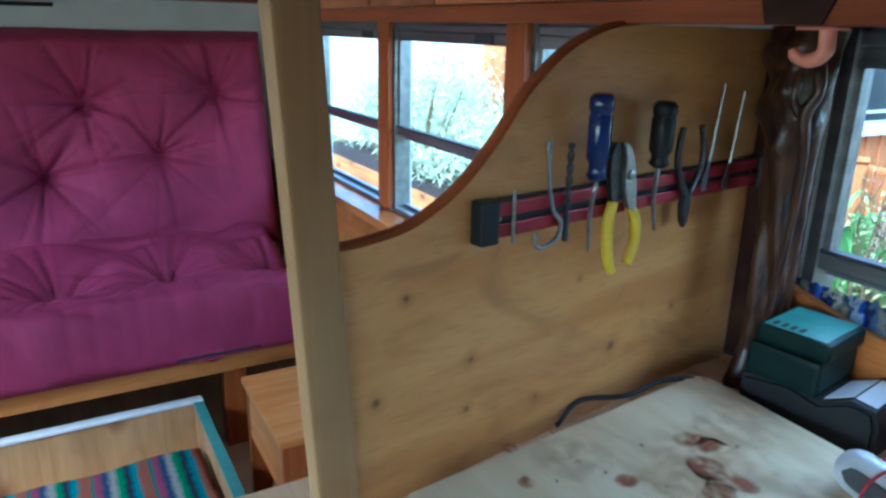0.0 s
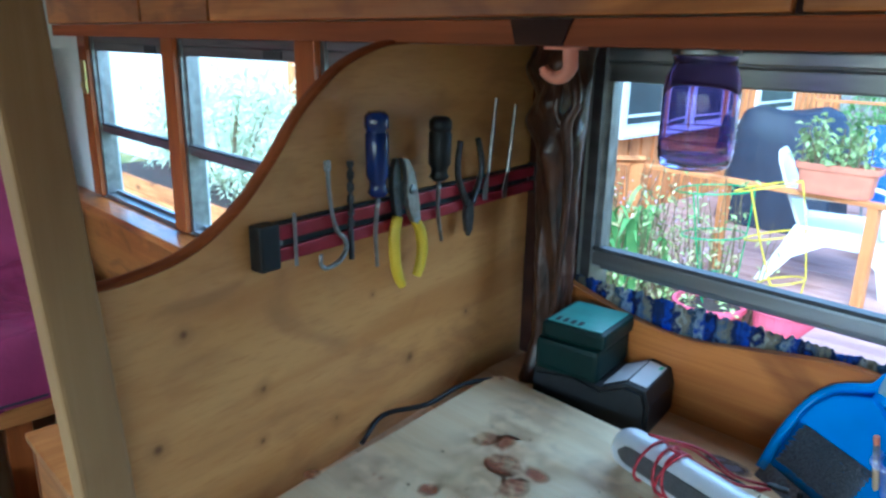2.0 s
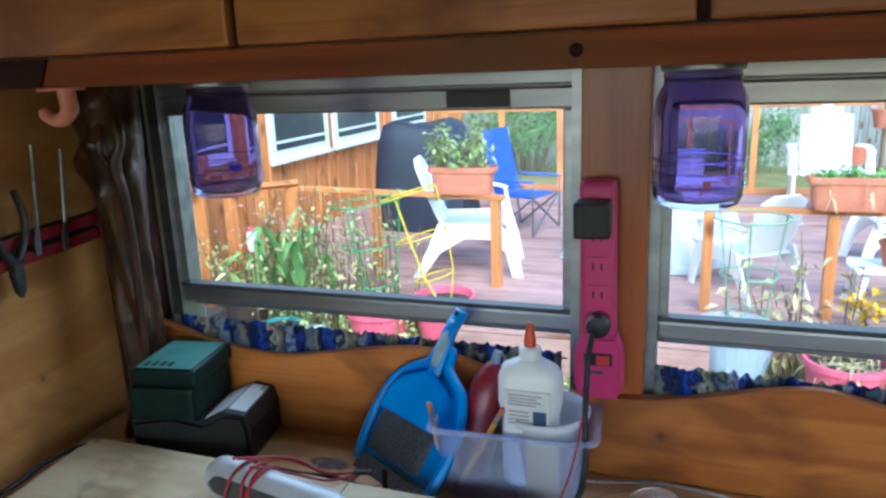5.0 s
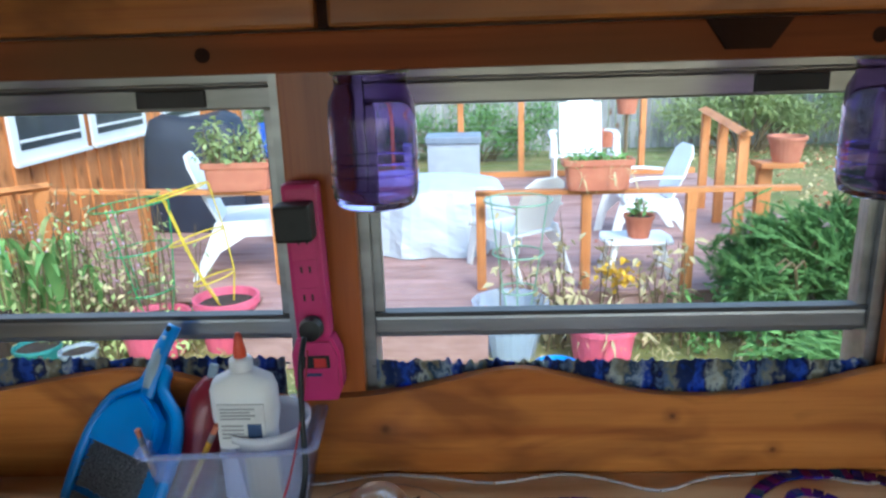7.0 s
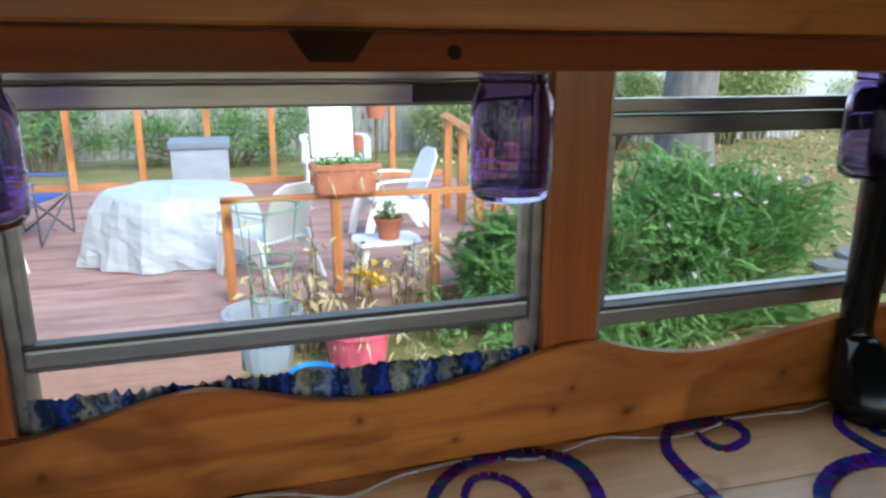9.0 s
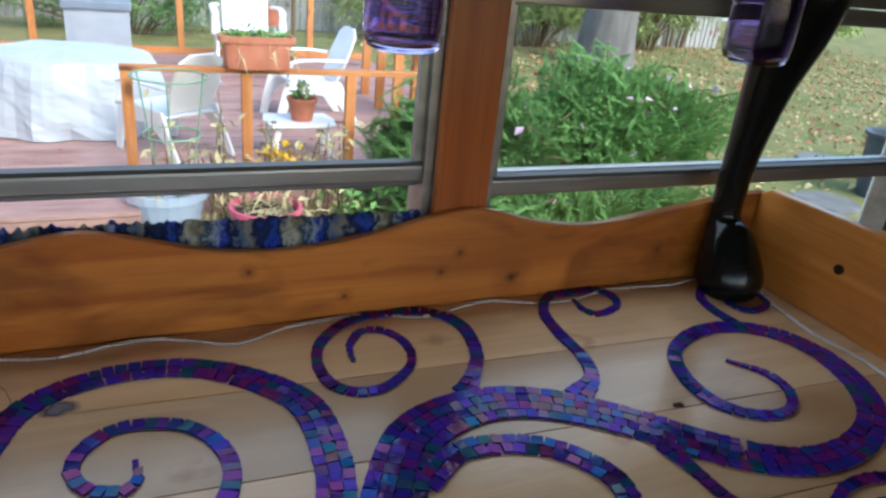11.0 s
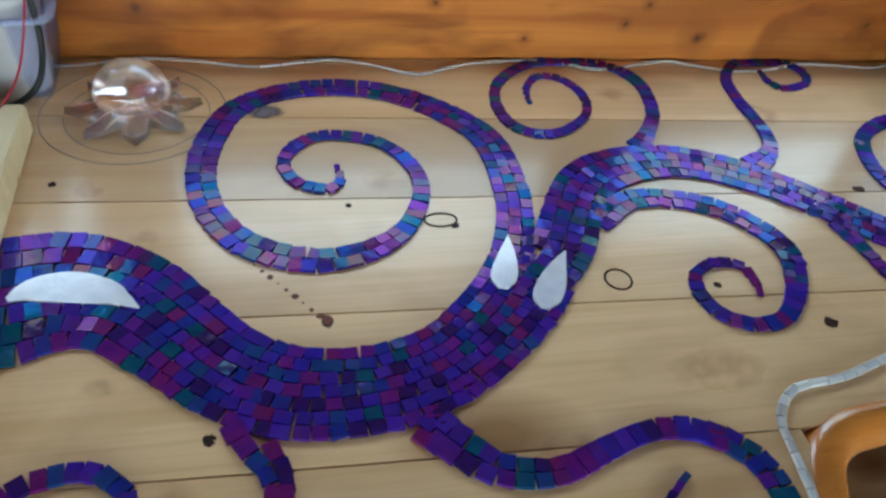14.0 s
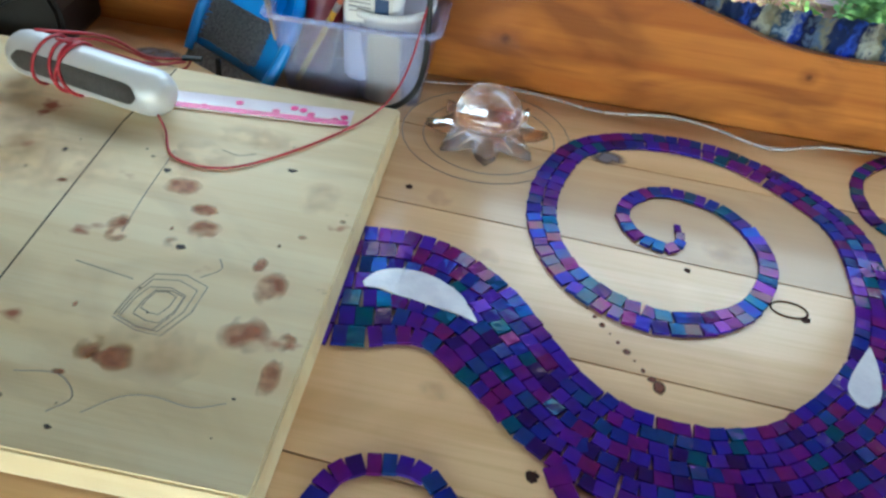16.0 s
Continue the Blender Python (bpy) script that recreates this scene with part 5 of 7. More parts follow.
for i in range(30):
    for j in range(17):
        x, y = -0.060 + 0.100 * (i + 0.5 * (j % 2)) / 29.5, 0.024 + 0.054 * j / 16
        h = 0.009 + rb.uniform(-1, 1) * 0.0016
        lx, ly = rb.uniform(-1, 1) * 0.0012, -0.0015 + rb.uniform(-1, 1) * 0.001
        k = len(bv)
        for dx, dy in ((-0.0017, -0.0015), (0.0017, -0.0015), (0, 0.0019)):
            bv.append(tuple(DM @ Vector((x + dx, y + dy, -0.006))))
        for dx, dy in ((-0.0012, -0.001), (0.0012, -0.001), (0, 0.0013)):
            bv.append(tuple(DM @ Vector((x + lx + dx, y + ly + dy, h - 0.004))))
        bf += [(k, k + 1, k + 4, k + 3), (k + 1, k + 2, k + 5, k + 4), (k + 2, k, k + 3, k + 5), (k + 3, k + 4, k + 5)]
tagged(part("bristles", (bv, [], bf), BRISTLE, br, "dark grey bristles"), kind="stuff")
part("handle", tube([tuple(DM @ Vector(p)) for p in ((0, 0.145, 0.002), (0, 0.175, 0.006), (0.0, 0.21, 0.008), (0.002, plen - 0.006, 0.005))], [0.011, 0.0125, 0.0125, 0.011], 12, 6, 0.62), BLUE_PLASTIC, dp, smooth=True)
part("grip", tube([tuple(DM @ Vector(p)) for p in ((0, 0.158, 0.0075), (0, 0.185, 0.010), (0.001, 0.225, 0.010))], [0.0075, 0.0105, 0.0075], 12, 6, 0.62), GREY_RUBBER, dp, "grey rubber grip", True)
part("hang_hole", moved(lathe([(0.004, 0), (0.004, 0.003), (0, 0.0032)], 10), DM @ Matrix.Translation((0.002, plen - 0.012, 0.011))), BLACK_PLASTIC, dp, "dark hanging hole")

# storage bin with glue, cup and pencils
BM = Matrix.Translation((0.652, 0.905, 0.9006)) @ Euler((0, 0, radians(4))).to_matrix().to_4x4() @ Matrix.Diagonal((0.97, 0.88, 1.14, 1))
bn = thing("plastic_bin", (0.652, 0.905, 0.9), "translucent milky plastic bin holding glue and pencils", "bin")


def loop_at(hx, hy, z, r, n=5):
    pts = []
    for cx, cy, a0 in ((hx - r, hy - r, 0), (-hx + r, hy - r, 90), (-hx + r, -hy + r, 180), (hx - r, -hy + r, 270)):
        for i in range(n):
            a = radians(a0 + 90 * i / (n - 1))
            pts.append((cx + r * math.cos(a), cy + r * math.sin(a), z))
    return pts


b = bmesh.new()
loops = [loop_at(*q) for q in ((0.085, 0.048, 0.0, 0.012), (0.092, 0.054, 0.03, 0.014), (0.1, 0.06, 0.088, 0.016), (0.106, 0.066, 0.090, 0.018), (0.106, 0.066, 0.084, 0.018), (0.1035, 0.0635, 0.084, 0.018), (0.1035, 0.0635, 0.0885, 0.018), (0.0985, 0.0585, 0.0875, 0.015), (0.0905, 0.0525, 0.03, 0.013), (0.0835, 0.0465, 0.0015, 0.011))]
vs = [[b.verts.new(p) for p in l] for l in loops]
for a, c in zip(vs, vs[1:]):
    for i in range(len(a)):
        b.faces.new((a[i], a[(i + 1) % len(a)], c[(i + 1) % len(a)], c[i]))
b.faces.new(vs[0][::-1])
b.faces.new(vs[-1])
part("tub", moved(b, BM), CLEAR_TUB, bn, smooth=True)
lip = loop_at(0.1075, 0.0675, 0.0865, 0.018)
part("rim", moved(tube(lip + lip[:1], 0.0026, 6, 1), BM), CLEAR_TUB, bn, "rounded milky rim", True)

cup = thing("plastic_cup", (0.685, 0.895, 0.903), "white translucent round plastic cup inside the bin", "cup")
part("wall", lathe([(0, 0.0), (0.042, 0.0), (0.049, 0.105), (0.053, 0.106), (0.053, 0.116), (0.051, 0.116), (0.0475, 0.105), (0.0405, 0.002), (0, 0.002)], 36, (0.692, 0.900, 0.9040)), milky("milky_white_plastic", (0.80, 0.81, 0.86), 0.30), cup, smooth=True)
glue = thing("glue_bottle", (0.675, 0.89, 0.93), "white glue bottle with an orange-red cap and printed label", "bottle")
sec = [(0.030, 0.016, 0.0), (0.034, 0.020, 0.006), (0.0345, 0.0205, 0.09), (0.0385, 0.022, 0.11), (0.0385, 0.022, 0.142), (0.034, 0.02, 0.154), (0.016, 0.014, 0.163), (0.0125, 0.0125, 0.166)]
GM = Matrix.Translation((0.676, 0.880, 0.926))
b = bmesh.new()
vs = [[b.verts.new((rx * math.copysign(abs(math.cos(a)) ** 0.7, math.cos(a)), ry * math.copysign(abs(math.sin(a)) ** 0.7, math.sin(a)), z)) for a in [2 * math.pi * i / 28 for i in range(28)]] for rx, ry, z in sec]
for a, c in zip(vs, vs[1:]):
    for i in range(28):
        b.faces.new((a[i], a[(i + 1) % 28], c[(i + 1) % 28], c[i]))
b.faces.new(vs[0][::-1])
b.faces.new(vs[-1])
part("body", moved(b, GM), WHITE_PLASTIC, glue, smooth=True)
part("collar", lathe([(0.0135, 0), (0.0135, 0.012), (0.010, 0.015), (0, 0.015)], 20, (0.676, 0.880, 1.092)), WHITE_PLASTIC, glue, "ribbed white cap base", True)
part("cap", lathe([(0.0075, 0), (0.0072, 0.008), (0.004, 0.026), (0.0025, 0.029), (0, 0.029)], 16, (0.676, 0.880, 1.107)), ORANGE_CAP, glue, "orange-red twist cap", True)
lab = part("label", box(0.650, 0.704, 0.8560, 0.8585, 1.003, 1.058), LABEL_WHITE, glue, "pale grey paper label")
part("emblem", box(0.684, 0.700, 0.8548, 0.8558, 1.016, 1.034, 0.0003), PRINT_BLUE, lab, "dark blue emblem")
for k in range(4):
    part("print_bar", box(0.654, 0.694 - 0.006 * (k % 2), 0.8548, 0.8558, 1.052 - 0.004 * k, 1.0535 - 0.004 * k), PRINT_GREY, lab, "grey line of print")
for k in range(4):
    part("print_bar", box(0.654, 0.679, 0.8548, 0.8558, 1.031 - 0.005 * k, 1.0325 - 0.005 * k), PRINT_GREY, lab, "grey line of print")
redb = thing("red_bottle", (0.60, 0.92, 0.91), "dark red plastic bottle leaning in the bin", "bottle")
part("body", tube([(0.592, 0.90, 0.915), (0.603, 0.915, 0.98), (0.612, 0.928, 1.03), (0.617, 0.935, 1.055)], [0.024, 0.025, 0.023, 0.009], 16, 5), mat("dark_red_plastic", (0.22, 0.015, 0.03), 0.35, 0, (0.17, 0.01, 0.02), 20), redb, smooth=True)
part("cap", tube([(0.617, 0.935, 1.054), (0.621, 0.94, 1.07)], 0.006, 12, 1), GREY_RUBBER, redb, "grey cap")


def pencil(a, c, paint, label):
    p = thing("pencil", a, label, "pencil", "pencils in the bin")
    a, c = Vector(a), Vector(c)
    part("shaft", tube([tuple(a), tuple(a.lerp(c, 0.82))], 0.0036, 6, 1), paint, p)
    part("ferrule", tube([tuple(a.lerp(c, 0.82)), tuple(a.lerp(c, 0.91))], 0.0037, 10, 1), STEEL, p, "metal ferrule")
    part("eraser", tube([tuple(a.lerp(c, 0.91)), tuple(c)], 0.0034, 10, 1), TERRACOTTA, p, "worn pink eraser")


pencil((0.585, 0.868, 0.912), (0.648, 0.858, 1.032), PENCIL_YELLOW, "yellow-orange pencil with an eraser")
pencil((0.563, 0.880, 0.912), (0.549, 0.868, 1.022), PENCIL_WOOD, "plain wooden pencil with a dark end")

# power strip on the first window post, with plugs and cords
ps = thing("power_strip", (0.75, 0.96, 1.02), "magenta power strip fixed upright on the window post", "power strip")
PM = Matrix.Translation((0.747, 0.9665, 1.157)) @ Euler((0, radians(-1.2), 0)).to_matrix().to_4x4()
part("body", moved(box(-0.021, 0.021, -0.030, 0.0, -0.055, 0.137, 0.006), PM), PINK_PLASTIC, ps)
part("base", moved(plate([(-0.022, -0.055), (-0.03, -0.075), (-0.03, -0.12), (-0.022, -0.138), (0.022, -0.138), (0.03, -0.12), (0.03, -0.075), (0.022, -0.055)], 0.03, Matrix(((1, 0, 0, 0), (0, 0, 1, -0.03), (0, 1, 0, 0), (0, 0, 0, 1))), 0.004), PM), PINK_PLASTIC, ps)
for z in (0.07, 0.035, 0.0):
    o = part("outlet", moved(box(-0.014, 0.014, -0.0318, -0.0303, z - 0.012, z + 0.012, 0.0006), PM), PINK_PLASTIC, ps, "magenta socket face")
    for x in (-0.005, 0.005):
        part("slot", moved(box(x - 0.0012, x + 0.0012, -0.0326, -0.0319, z - 0.004, z + 0.004), PM), BLACK_PLASTIC, o, "dark slot")
part("adapter", moved(box(-0.024, 0.018, -0.062, -0.031, 0.075, 0.118, 0.004), PM), BLACK_PLASTIC, ps, "black plug adapter")
part("plug", moved(lathe([(0.012, 0), (0.015, 0.012), (0.013, 0.022), (0, 0.024)], 16), PM @ Matrix.Translation((0.002, -0.031, -0.035)) @ Euler((radians(90), 0, 0)).to_matrix().to_4x4()), BLACK_PLASTIC, ps, "black plug")
part("switch", moved(box(-0.017, 0.017, -0.0325, -0.0303, -0.092, -0.076, 0.0008), PM), BLACK_PLASTIC, ps, "black switch frame")
part("rocker", moved(box(-0.002, 0.014, -0.0345, -0.0326, -0.090, -0.078, 0.0006), PM), mat("red_rocker", (0.60, 0.03, 0.03), 0.3), ps, "red lit rocker")
part("print_bar", moved(box(-0.014, 0.006, -0.0312, -0.0303, -0.103, -0.099), PM), PRINT_BLUE, ps, "dark line of print")
solid("black_power_cord", tube([(0.745, 0.905, 1.118), (0.743, 0.885, 1.09), (0.742, 0.875, 1.03), (0.745, 0.855, 0.97), (0.735, 0.832, 0.935), (0.69, 0.835, 0.907), (0.60, 0.835, 0.906), (0.54, 0.82, 0.906), (0.50, 0.835, 0.906), (0.49, 0.85, 0.93)], 0.0036, 8, 7), BLACK_PLASTIC, "black power cord hanging from the power strip", "cable", smooth=True)

# glass star
st = thing("glass_star", (0.835, 0.835, 0.9), "clear cut-glass star dish with a domed crystal", "glass ornament")
STAR = Matrix.Translation((0.828, 0.842, 0.9012))
b = bmesh.new()
c1 = b.verts.new((0, 0, 0.0))
c0 = b.verts.new((0, 0, 0.012))
loops = []
for i in range(32):
    a = 2 * math.pi * (i + 0.6) / 32
    r = (0.074, 0.060, 0.043, 0.060)[i % 4]
    loops.append((b.verts.new((r * math.cos(a), r * math.sin(a), 0.0)), b.verts.new((r * 0.97 * math.cos(a), r * 0.97 * math.sin(a), (0.009, 0.005, 0.012, 0.005)[i % 4])), b.verts.new((0.040 * math.cos(a), 0.040 * math.sin(a), (0.012, 0.008, 0.0115, 0.008)[i % 4]))))
for p, q in zip(loops, loops[1:] + loops[:1]):
    b.faces.new((p[0], q[0], q[1], p[1]))
    b.faces.new((p[1], q[1], q[2], p[2]))
    b.faces.new((p[2], q[2], c0))
    b.faces.new((q[0], p[0], c1))
part("star_base", moved(b, STAR), STAR_GLASS, st)
part("dome", lathe([(0.0, 0.0), (0.036, 0.0), (0.040, 0.004)] + [(0.0405 * math.cos(a), 0.010 + 0.036 * math.sin(a)) for a in np.linspace(0, math.pi / 2, 12)][:-1] + [(0, 0.046)], 36, m=STAR @ Matrix.Translation((0, 0, 0.0125))), DOME_GLASS, st, "milky domed crystal", True)

# ---- purple jars under the shelf ----
jar = thing("hanging_jar", (0.330, 0.81, 1.29), "violet glass preserving jar hung by its lid under the shelf", "jar", "jars under the shelf")
jp = [(0, 0.0), (0.030, 0.0), (0.0375, 0.004), (0.0405, 0.012), (0.0415, 0.03), (0.0415, 0.085), (0.040, 0.1), (0.034, 0.112), (0.0335, 0.118), (0.0345, 0.120), (0.0335, 0.124), (0.0335, 0.130), (0.0315, 0.130), (0.0315, 0.118), (0.0365, 0.1), (0.0392, 0.085), (0.0392, 0.03), (0.038, 0.014), (0.034, 0.008), (0, 0.006)]
part("glass", lathe(jp, 40, (0.330, 0.81, 1.2935)), PURPLE_GLASS, jar, smooth=True)
part("lid", lathe([(0, 0.0), (0.0362, 0.0), (0.0366, 0.002), (0.0366, 0.013), (0, 0.0135)], 36, (0.330, 0.81, 1.4175)), STEEL, jar, "steel lid screwed to the shelf", True)
for k in range(3):
    part("ridge", tube([(0.330 + 0.0418 * math.cos(a), 0.81 + 0.0418 * math.sin(a), 1.315 + 0.012 * k) for a in np.linspace(0, 2 * math.pi, 33)], 0.0007, 5, 1), PURPLE_GLASS, jar, "raised glass ring")
for x in (0.852, 1.327, 1.80):
    copy_thing(jar, Matrix.Translation((x, 0.81, 1.29)))

# ---- glossy black column in the far corner ----
LEGP = [(1.968, 0.90, 0.9005, 0.051), (1.968, 0.90, 0.925, 0.064), (1.966, 0.907, 0.955, 0.058), (1.966, 0.922, 0.988, 0.048), (1.966, 0.94, 1.02, 0.030), (1.964, 0.94, 1.08, 0.029), (1.968, 0.94, 1.15, 0.034), (1.975, 0.938, 1.22, 0.043), (1.985, 0.935, 1.29, 0.056), (1.995, 0.93, 1.36, 0.070), (2.0, 0.925, 1.431, 0.078)]
b = tube([p[:3] for p in LEGP], [p[3] * (0.86) for p in LEGP], 26, 6)
for v in b.verts:
    v.co.y = min(v.co.y, 0.955)
    f = (v.co.z - 0.9) / 0.53
    v.co += Vector((noise.noise((v.co.x * 30, v.co.y * 30, v.co.z * 10)), noise.noise((v.co.y * 30, v.co.x * 30, v.co.z * 10 + 5)), 0)) * 0.004 * f
    v.co.y = min(v.co.y, 0.9605)
    v.co.z = max(v.co.z, 0.9008)
solid("carved_column", b, GLOSS_BLACK, "glossy black carved column flaring up from a bulb foot", "column", smooth=True)

# ---- outdoors ----
GZ, DZ = -0.9, -0.55
g = bmesh.new()
n = 80
xs = [-90 * (1 - 2 * i / n) * abs(1 - 2 * i / n) for i in range(n + 1)]
ys = [1.6 + 90 * (j / n) ** 1.8 for j in range(n + 1)]
gv = [[g.verts.new((x, y, GZ + 0.05 * noise.noise((x * 0.6, y * 0.6, 0)) * min(1, abs(y - 1.6)) + 0.02 * noise.noise((x * 3, y * 3, 1)))) for y in [-60.0, -1.8] + ys] for x in xs]
for i in range(n):
    for j in range(n + 2):
        g.faces.new((gv[i][j], gv[i + 1][j], gv[i + 1][j + 1], gv[i][j + 1]))
solid("ground", g, GRASS, "dry autumn lawn with leaf litter", "ground", kind="structure", smooth=True)


def scatter(name, parent, material, count, place, size, seed, long=2.2, droop=0.3, kind="stuff", label=""):
    """Many small leaf blades; place(random) gives a point, or None."""
    r = random.Random(seed)
    v, f = [], []
    for _ in range(count):
        p = place(r)
        if p is None:
            continue
        a, t = r.uniform(0, 2 * math.pi), r.uniform(-0.9, 1.1)
        d = Vector((math.cos(a) * math.cos(t), math.sin(a) * math.cos(t), math.sin(t) - droop * 0.5)).normalized()
        s = d.cross(Vector((r.uniform(-1, 1), r.uniform(-1, 1), 1))).normalized()
        l = size * r.uniform(0.6, 1.4)
        w = l / long
        p = Vector(p)
        mid = p + d * l * 0.55 + Vector((0, 0, 0.06 * l))
        k = len(v)
        v += [tuple(p), tuple(mid + s * w * 0.5), tuple(p + d * l - Vector((0, 0, droop * l * 0.4))), tuple(mid - s * w * 0.5)]
        f.append((k, k + 1, k + 2, k + 3))
    ob = part(name, (v, [], f), material, parent, label)
    return tagged(ob, kind=kind)


# grass and fallen leaves near the bus
scatter("lawn_grass", None, DRY_LEAF, 11000, lambda r: (r.uniform(-6, 7), r.uniform(2.6, 5.9), GZ), 0.10, 3, 9, 0.1)
tagged(bpy.data.objects["lawn_grass"], "dry straw-coloured grass blades", "grass")
scatter("green_grass", None, LEAF_LIGHT, 14000, lambda r: (r.uniform(2.2, 22), r.uniform(3.0, 20), GZ), 0.10, 4, 8, 0.1)
tagged(bpy.data.objects["green_grass"], "tufts of green and yellowing grass", "grass")
scatter("fallen_leaves", None, TERRACOTTA, 3200, lambda r: (r.uniform(6, 24), r.uniform(7, 22), GZ + 0.03), 0.09, 5, 1.4, 0.6)
tagged(bpy.data.objects["fallen_leaves"], "scattered red-brown fallen leaves", "leaves")

# deck
deck = thing("deck", (0.2, 8.5, DZ), "red-brown stained plank deck", "deck", kind="structure")
me = bpy.data.meshes.new("deck_board")
b = box(-3.8, 4.6, -0.067, 0.067, -0.035, 0.0, 0.004)
b.to_mesh(me)
b.free()
me.materials.append(DECK_WOOD)
me2 = bpy.data.meshes.new("deck_board")
b = box(-0.85, 1.05, -0.067, 0.067, -0.035, 0.0, 0.004)
b.to_mesh(me2)
b.free()
me2.materials.append(DECK_WOOD)
for k in range(45):
    y = 5.18 + 0.141 * k
    ob = new("deck_board", me if y > 5.85 else me2)
    ob.parent = deck
    ob.matrix_parent_inverse = base_of(deck).inverted()
    ob.location = (0, y, DZ + random.uniform(-1, 1) * 0.002)
part("skirt", box(-3.8, 4.6, 5.86, 5.9, GZ, DZ - 0.04), DECK_WOOD, deck)
part("skirt", box(-0.85, 1.05, 5.12, 5.15, GZ, DZ - 0.04), DECK_WOOD, deck)


def railing(name, a, c, posts, z_top, label, z_bottom=DZ):
    t = thing(name, (a[0], a[1], z_bottom), label, "railing", "deck railings")
    d = Vector((c[0] - a[0], c[1] - a[1], 0))
    ang, L = math.atan2(d.y, d.x), d.length
    M = Matrix.Translation((a[0], a[1], 0)) @ Euler((0, 0, ang)).to_matrix().to_4x4()
    part("top_rail", moved(box(-0.045, L + 0.045, -0.045, 0.045, z_top - 0.04, z_top, 0.004), M), CEDAR_X, t)
    for s in posts:
        part("post", moved(box(s * L - 0.04, s * L + 0.04, -0.04, 0.04, z_bottom, z_top - 0.041, 0.003), M), CEDAR_Z, t)
    return t


railing("deck_railing", (1.02, 5.93), (3.55, 5.87), (0.0, 0.345, 0.68), 0.31, "orange-stained cedar deck railing with planters")
railing("deck_railing", (-3.45, 6.52), (-0.74, 6.18), (0.02, 0.52, 0.985), 0.31, "orange-stained cedar deck railing with planters")
far_rail = thing("far_railing", (-1, 11.45, DZ), "orange cedar railing posts with fine wire mesh", "railing")
for k in range(-4, 4):
    x = 0.8 + 0.95 * k
    part("post", box(x - 0.045, x + 0.045, 11.4, 11.49, DZ, 0.72, 0.004), CEDAR_Z, far_rail)
part("bottom_rail", box(-3.1, 4.5, 11.41, 11.48, DZ + 0.005, DZ + 0.09, 0.004), CEDAR_X, far_rail)
part("top_rail", box(-3.1, 4.5, 11.40, 11.49, 0.72, 0.76, 0.004), CEDAR_X, far_rail)
mesh_wires = bmesh.new()
for k in range(13):
    box(-3.05, 4.45, 11.443, 11.446, DZ + 0.1 + 0.1 * k * 0.9, DZ + 0.103 + 0.1 * k * 0.9, bm=mesh_wires)
tagged(part("wire_mesh", mesh_wires, ALU, far_rail, "thin galvanised wires"), kind="stuff")

# stair rail and end post
stair = thing("stair_railing", (4.0, 8.4, DZ), "orange cedar stair railing with wide balusters", "railing")
for k in range(3):
    f = k / 2
    x, y, z = 3.80 - 0.10 * f, 8.9 - 1.5 * f, 0.64 - 0.09 * f
    part("baluster", box(x - 0.05, x + 0.05, y - 0.03, y + 0.03, DZ, z - 0.02, 0.004), CEDAR_Z, stair)
part("hand_rail", tube([(3.81, 9.0, 0.655), (3.69, 7.32, 0.55)], 0.08, 4, 1, 0.5), CEDAR_Z, stair)
endp = thing("stair_post", (4.1, 7.5, DZ), "low orange cedar post with a cap rail", "railing")
part("post", box(3.90, 4.04, 7.45, 7.55, DZ, 0.20, 0.004), CEDAR_Z, endp)
part("cap", box(3.86, 4.28, 7.30, 7.60, 0.20, 0.25, 0.004), CEDAR_X, endp)


def pot(name, x, y, z, r0, r1, h, material, label, group="", empty=False):
    p = thing(name, (x, y, z), label, "pot", group)
    part("shell", lathe([(0, 0), (r0, 0), (r1 * 0.97, h * 0.86), (r1 * 1.05, h * 0.87), (r1 * 1.05, h), (r1 * 0.95, h), (r1 * 0.9, h * 0.85)] + ([(r0 * 0.94, 0.02), (0, 0.02)] if empty else [(0, h * 0.84)]), 24, (x, y, z)), material, p)
    if empty:
        return p
    part("soil", lathe([(r1 * 0.9, h * 0.86), (0, h * 0.9)], 18, (x, y, z)), SOIL, p, "dark potting soil")
    return p


def planter(x0, x1, y, z, label):
    p = thing("planter_box", ((x0 + x1) / 2, y, z), label, "planter", "planters on the railing")
    c, w = (x0 + x1) / 2, (x1 - x0) / 2
    b = bmesh.new()
    prof = [(0.80, 0), (0.84, 0.02), (0.89, 0.19), (0.97, 0.195), (1.0, 0.205), (1.0, 0.245), (0.97, 0.25), (0.93, 0.245), (0.90, 0.20)]
    vs = []
    for f, h in prof:
        row = []
        for i in range(36):
            a = 2 * math.pi * i / 36
            ex, ey = math.copysign(abs(math.cos(a)) ** 0.35, math.cos(a)), math.copysign(abs(math.sin(a)) ** 0.35, math.sin(a))
            rib = 1 - 0.015 * (i % 2) * (0.01 < h < 0.19)
            row.append(b.verts.new((c + w * f * ex * rib, y + (0.04 + 0.07 * f) * ey * rib, z + h)))
        vs.append(row)
    for p0, p1 in zip(vs, vs[1:]):
        for i in range(36):
            b.faces.new((p0[i], p0[(i + 1) % 36], p1[(i + 1) % 36], p1[i]))
    b.faces.new(vs[0][::-1])
    part("trough", b, TERRACOTTA, p, "ribbed terracotta plastic trough")
    part("soil", box(c - w * 0.9, c + w * 0.9, y - 0.085, y + 0.085, z + 0.2, z + 0.222), SOIL, p)
    return p


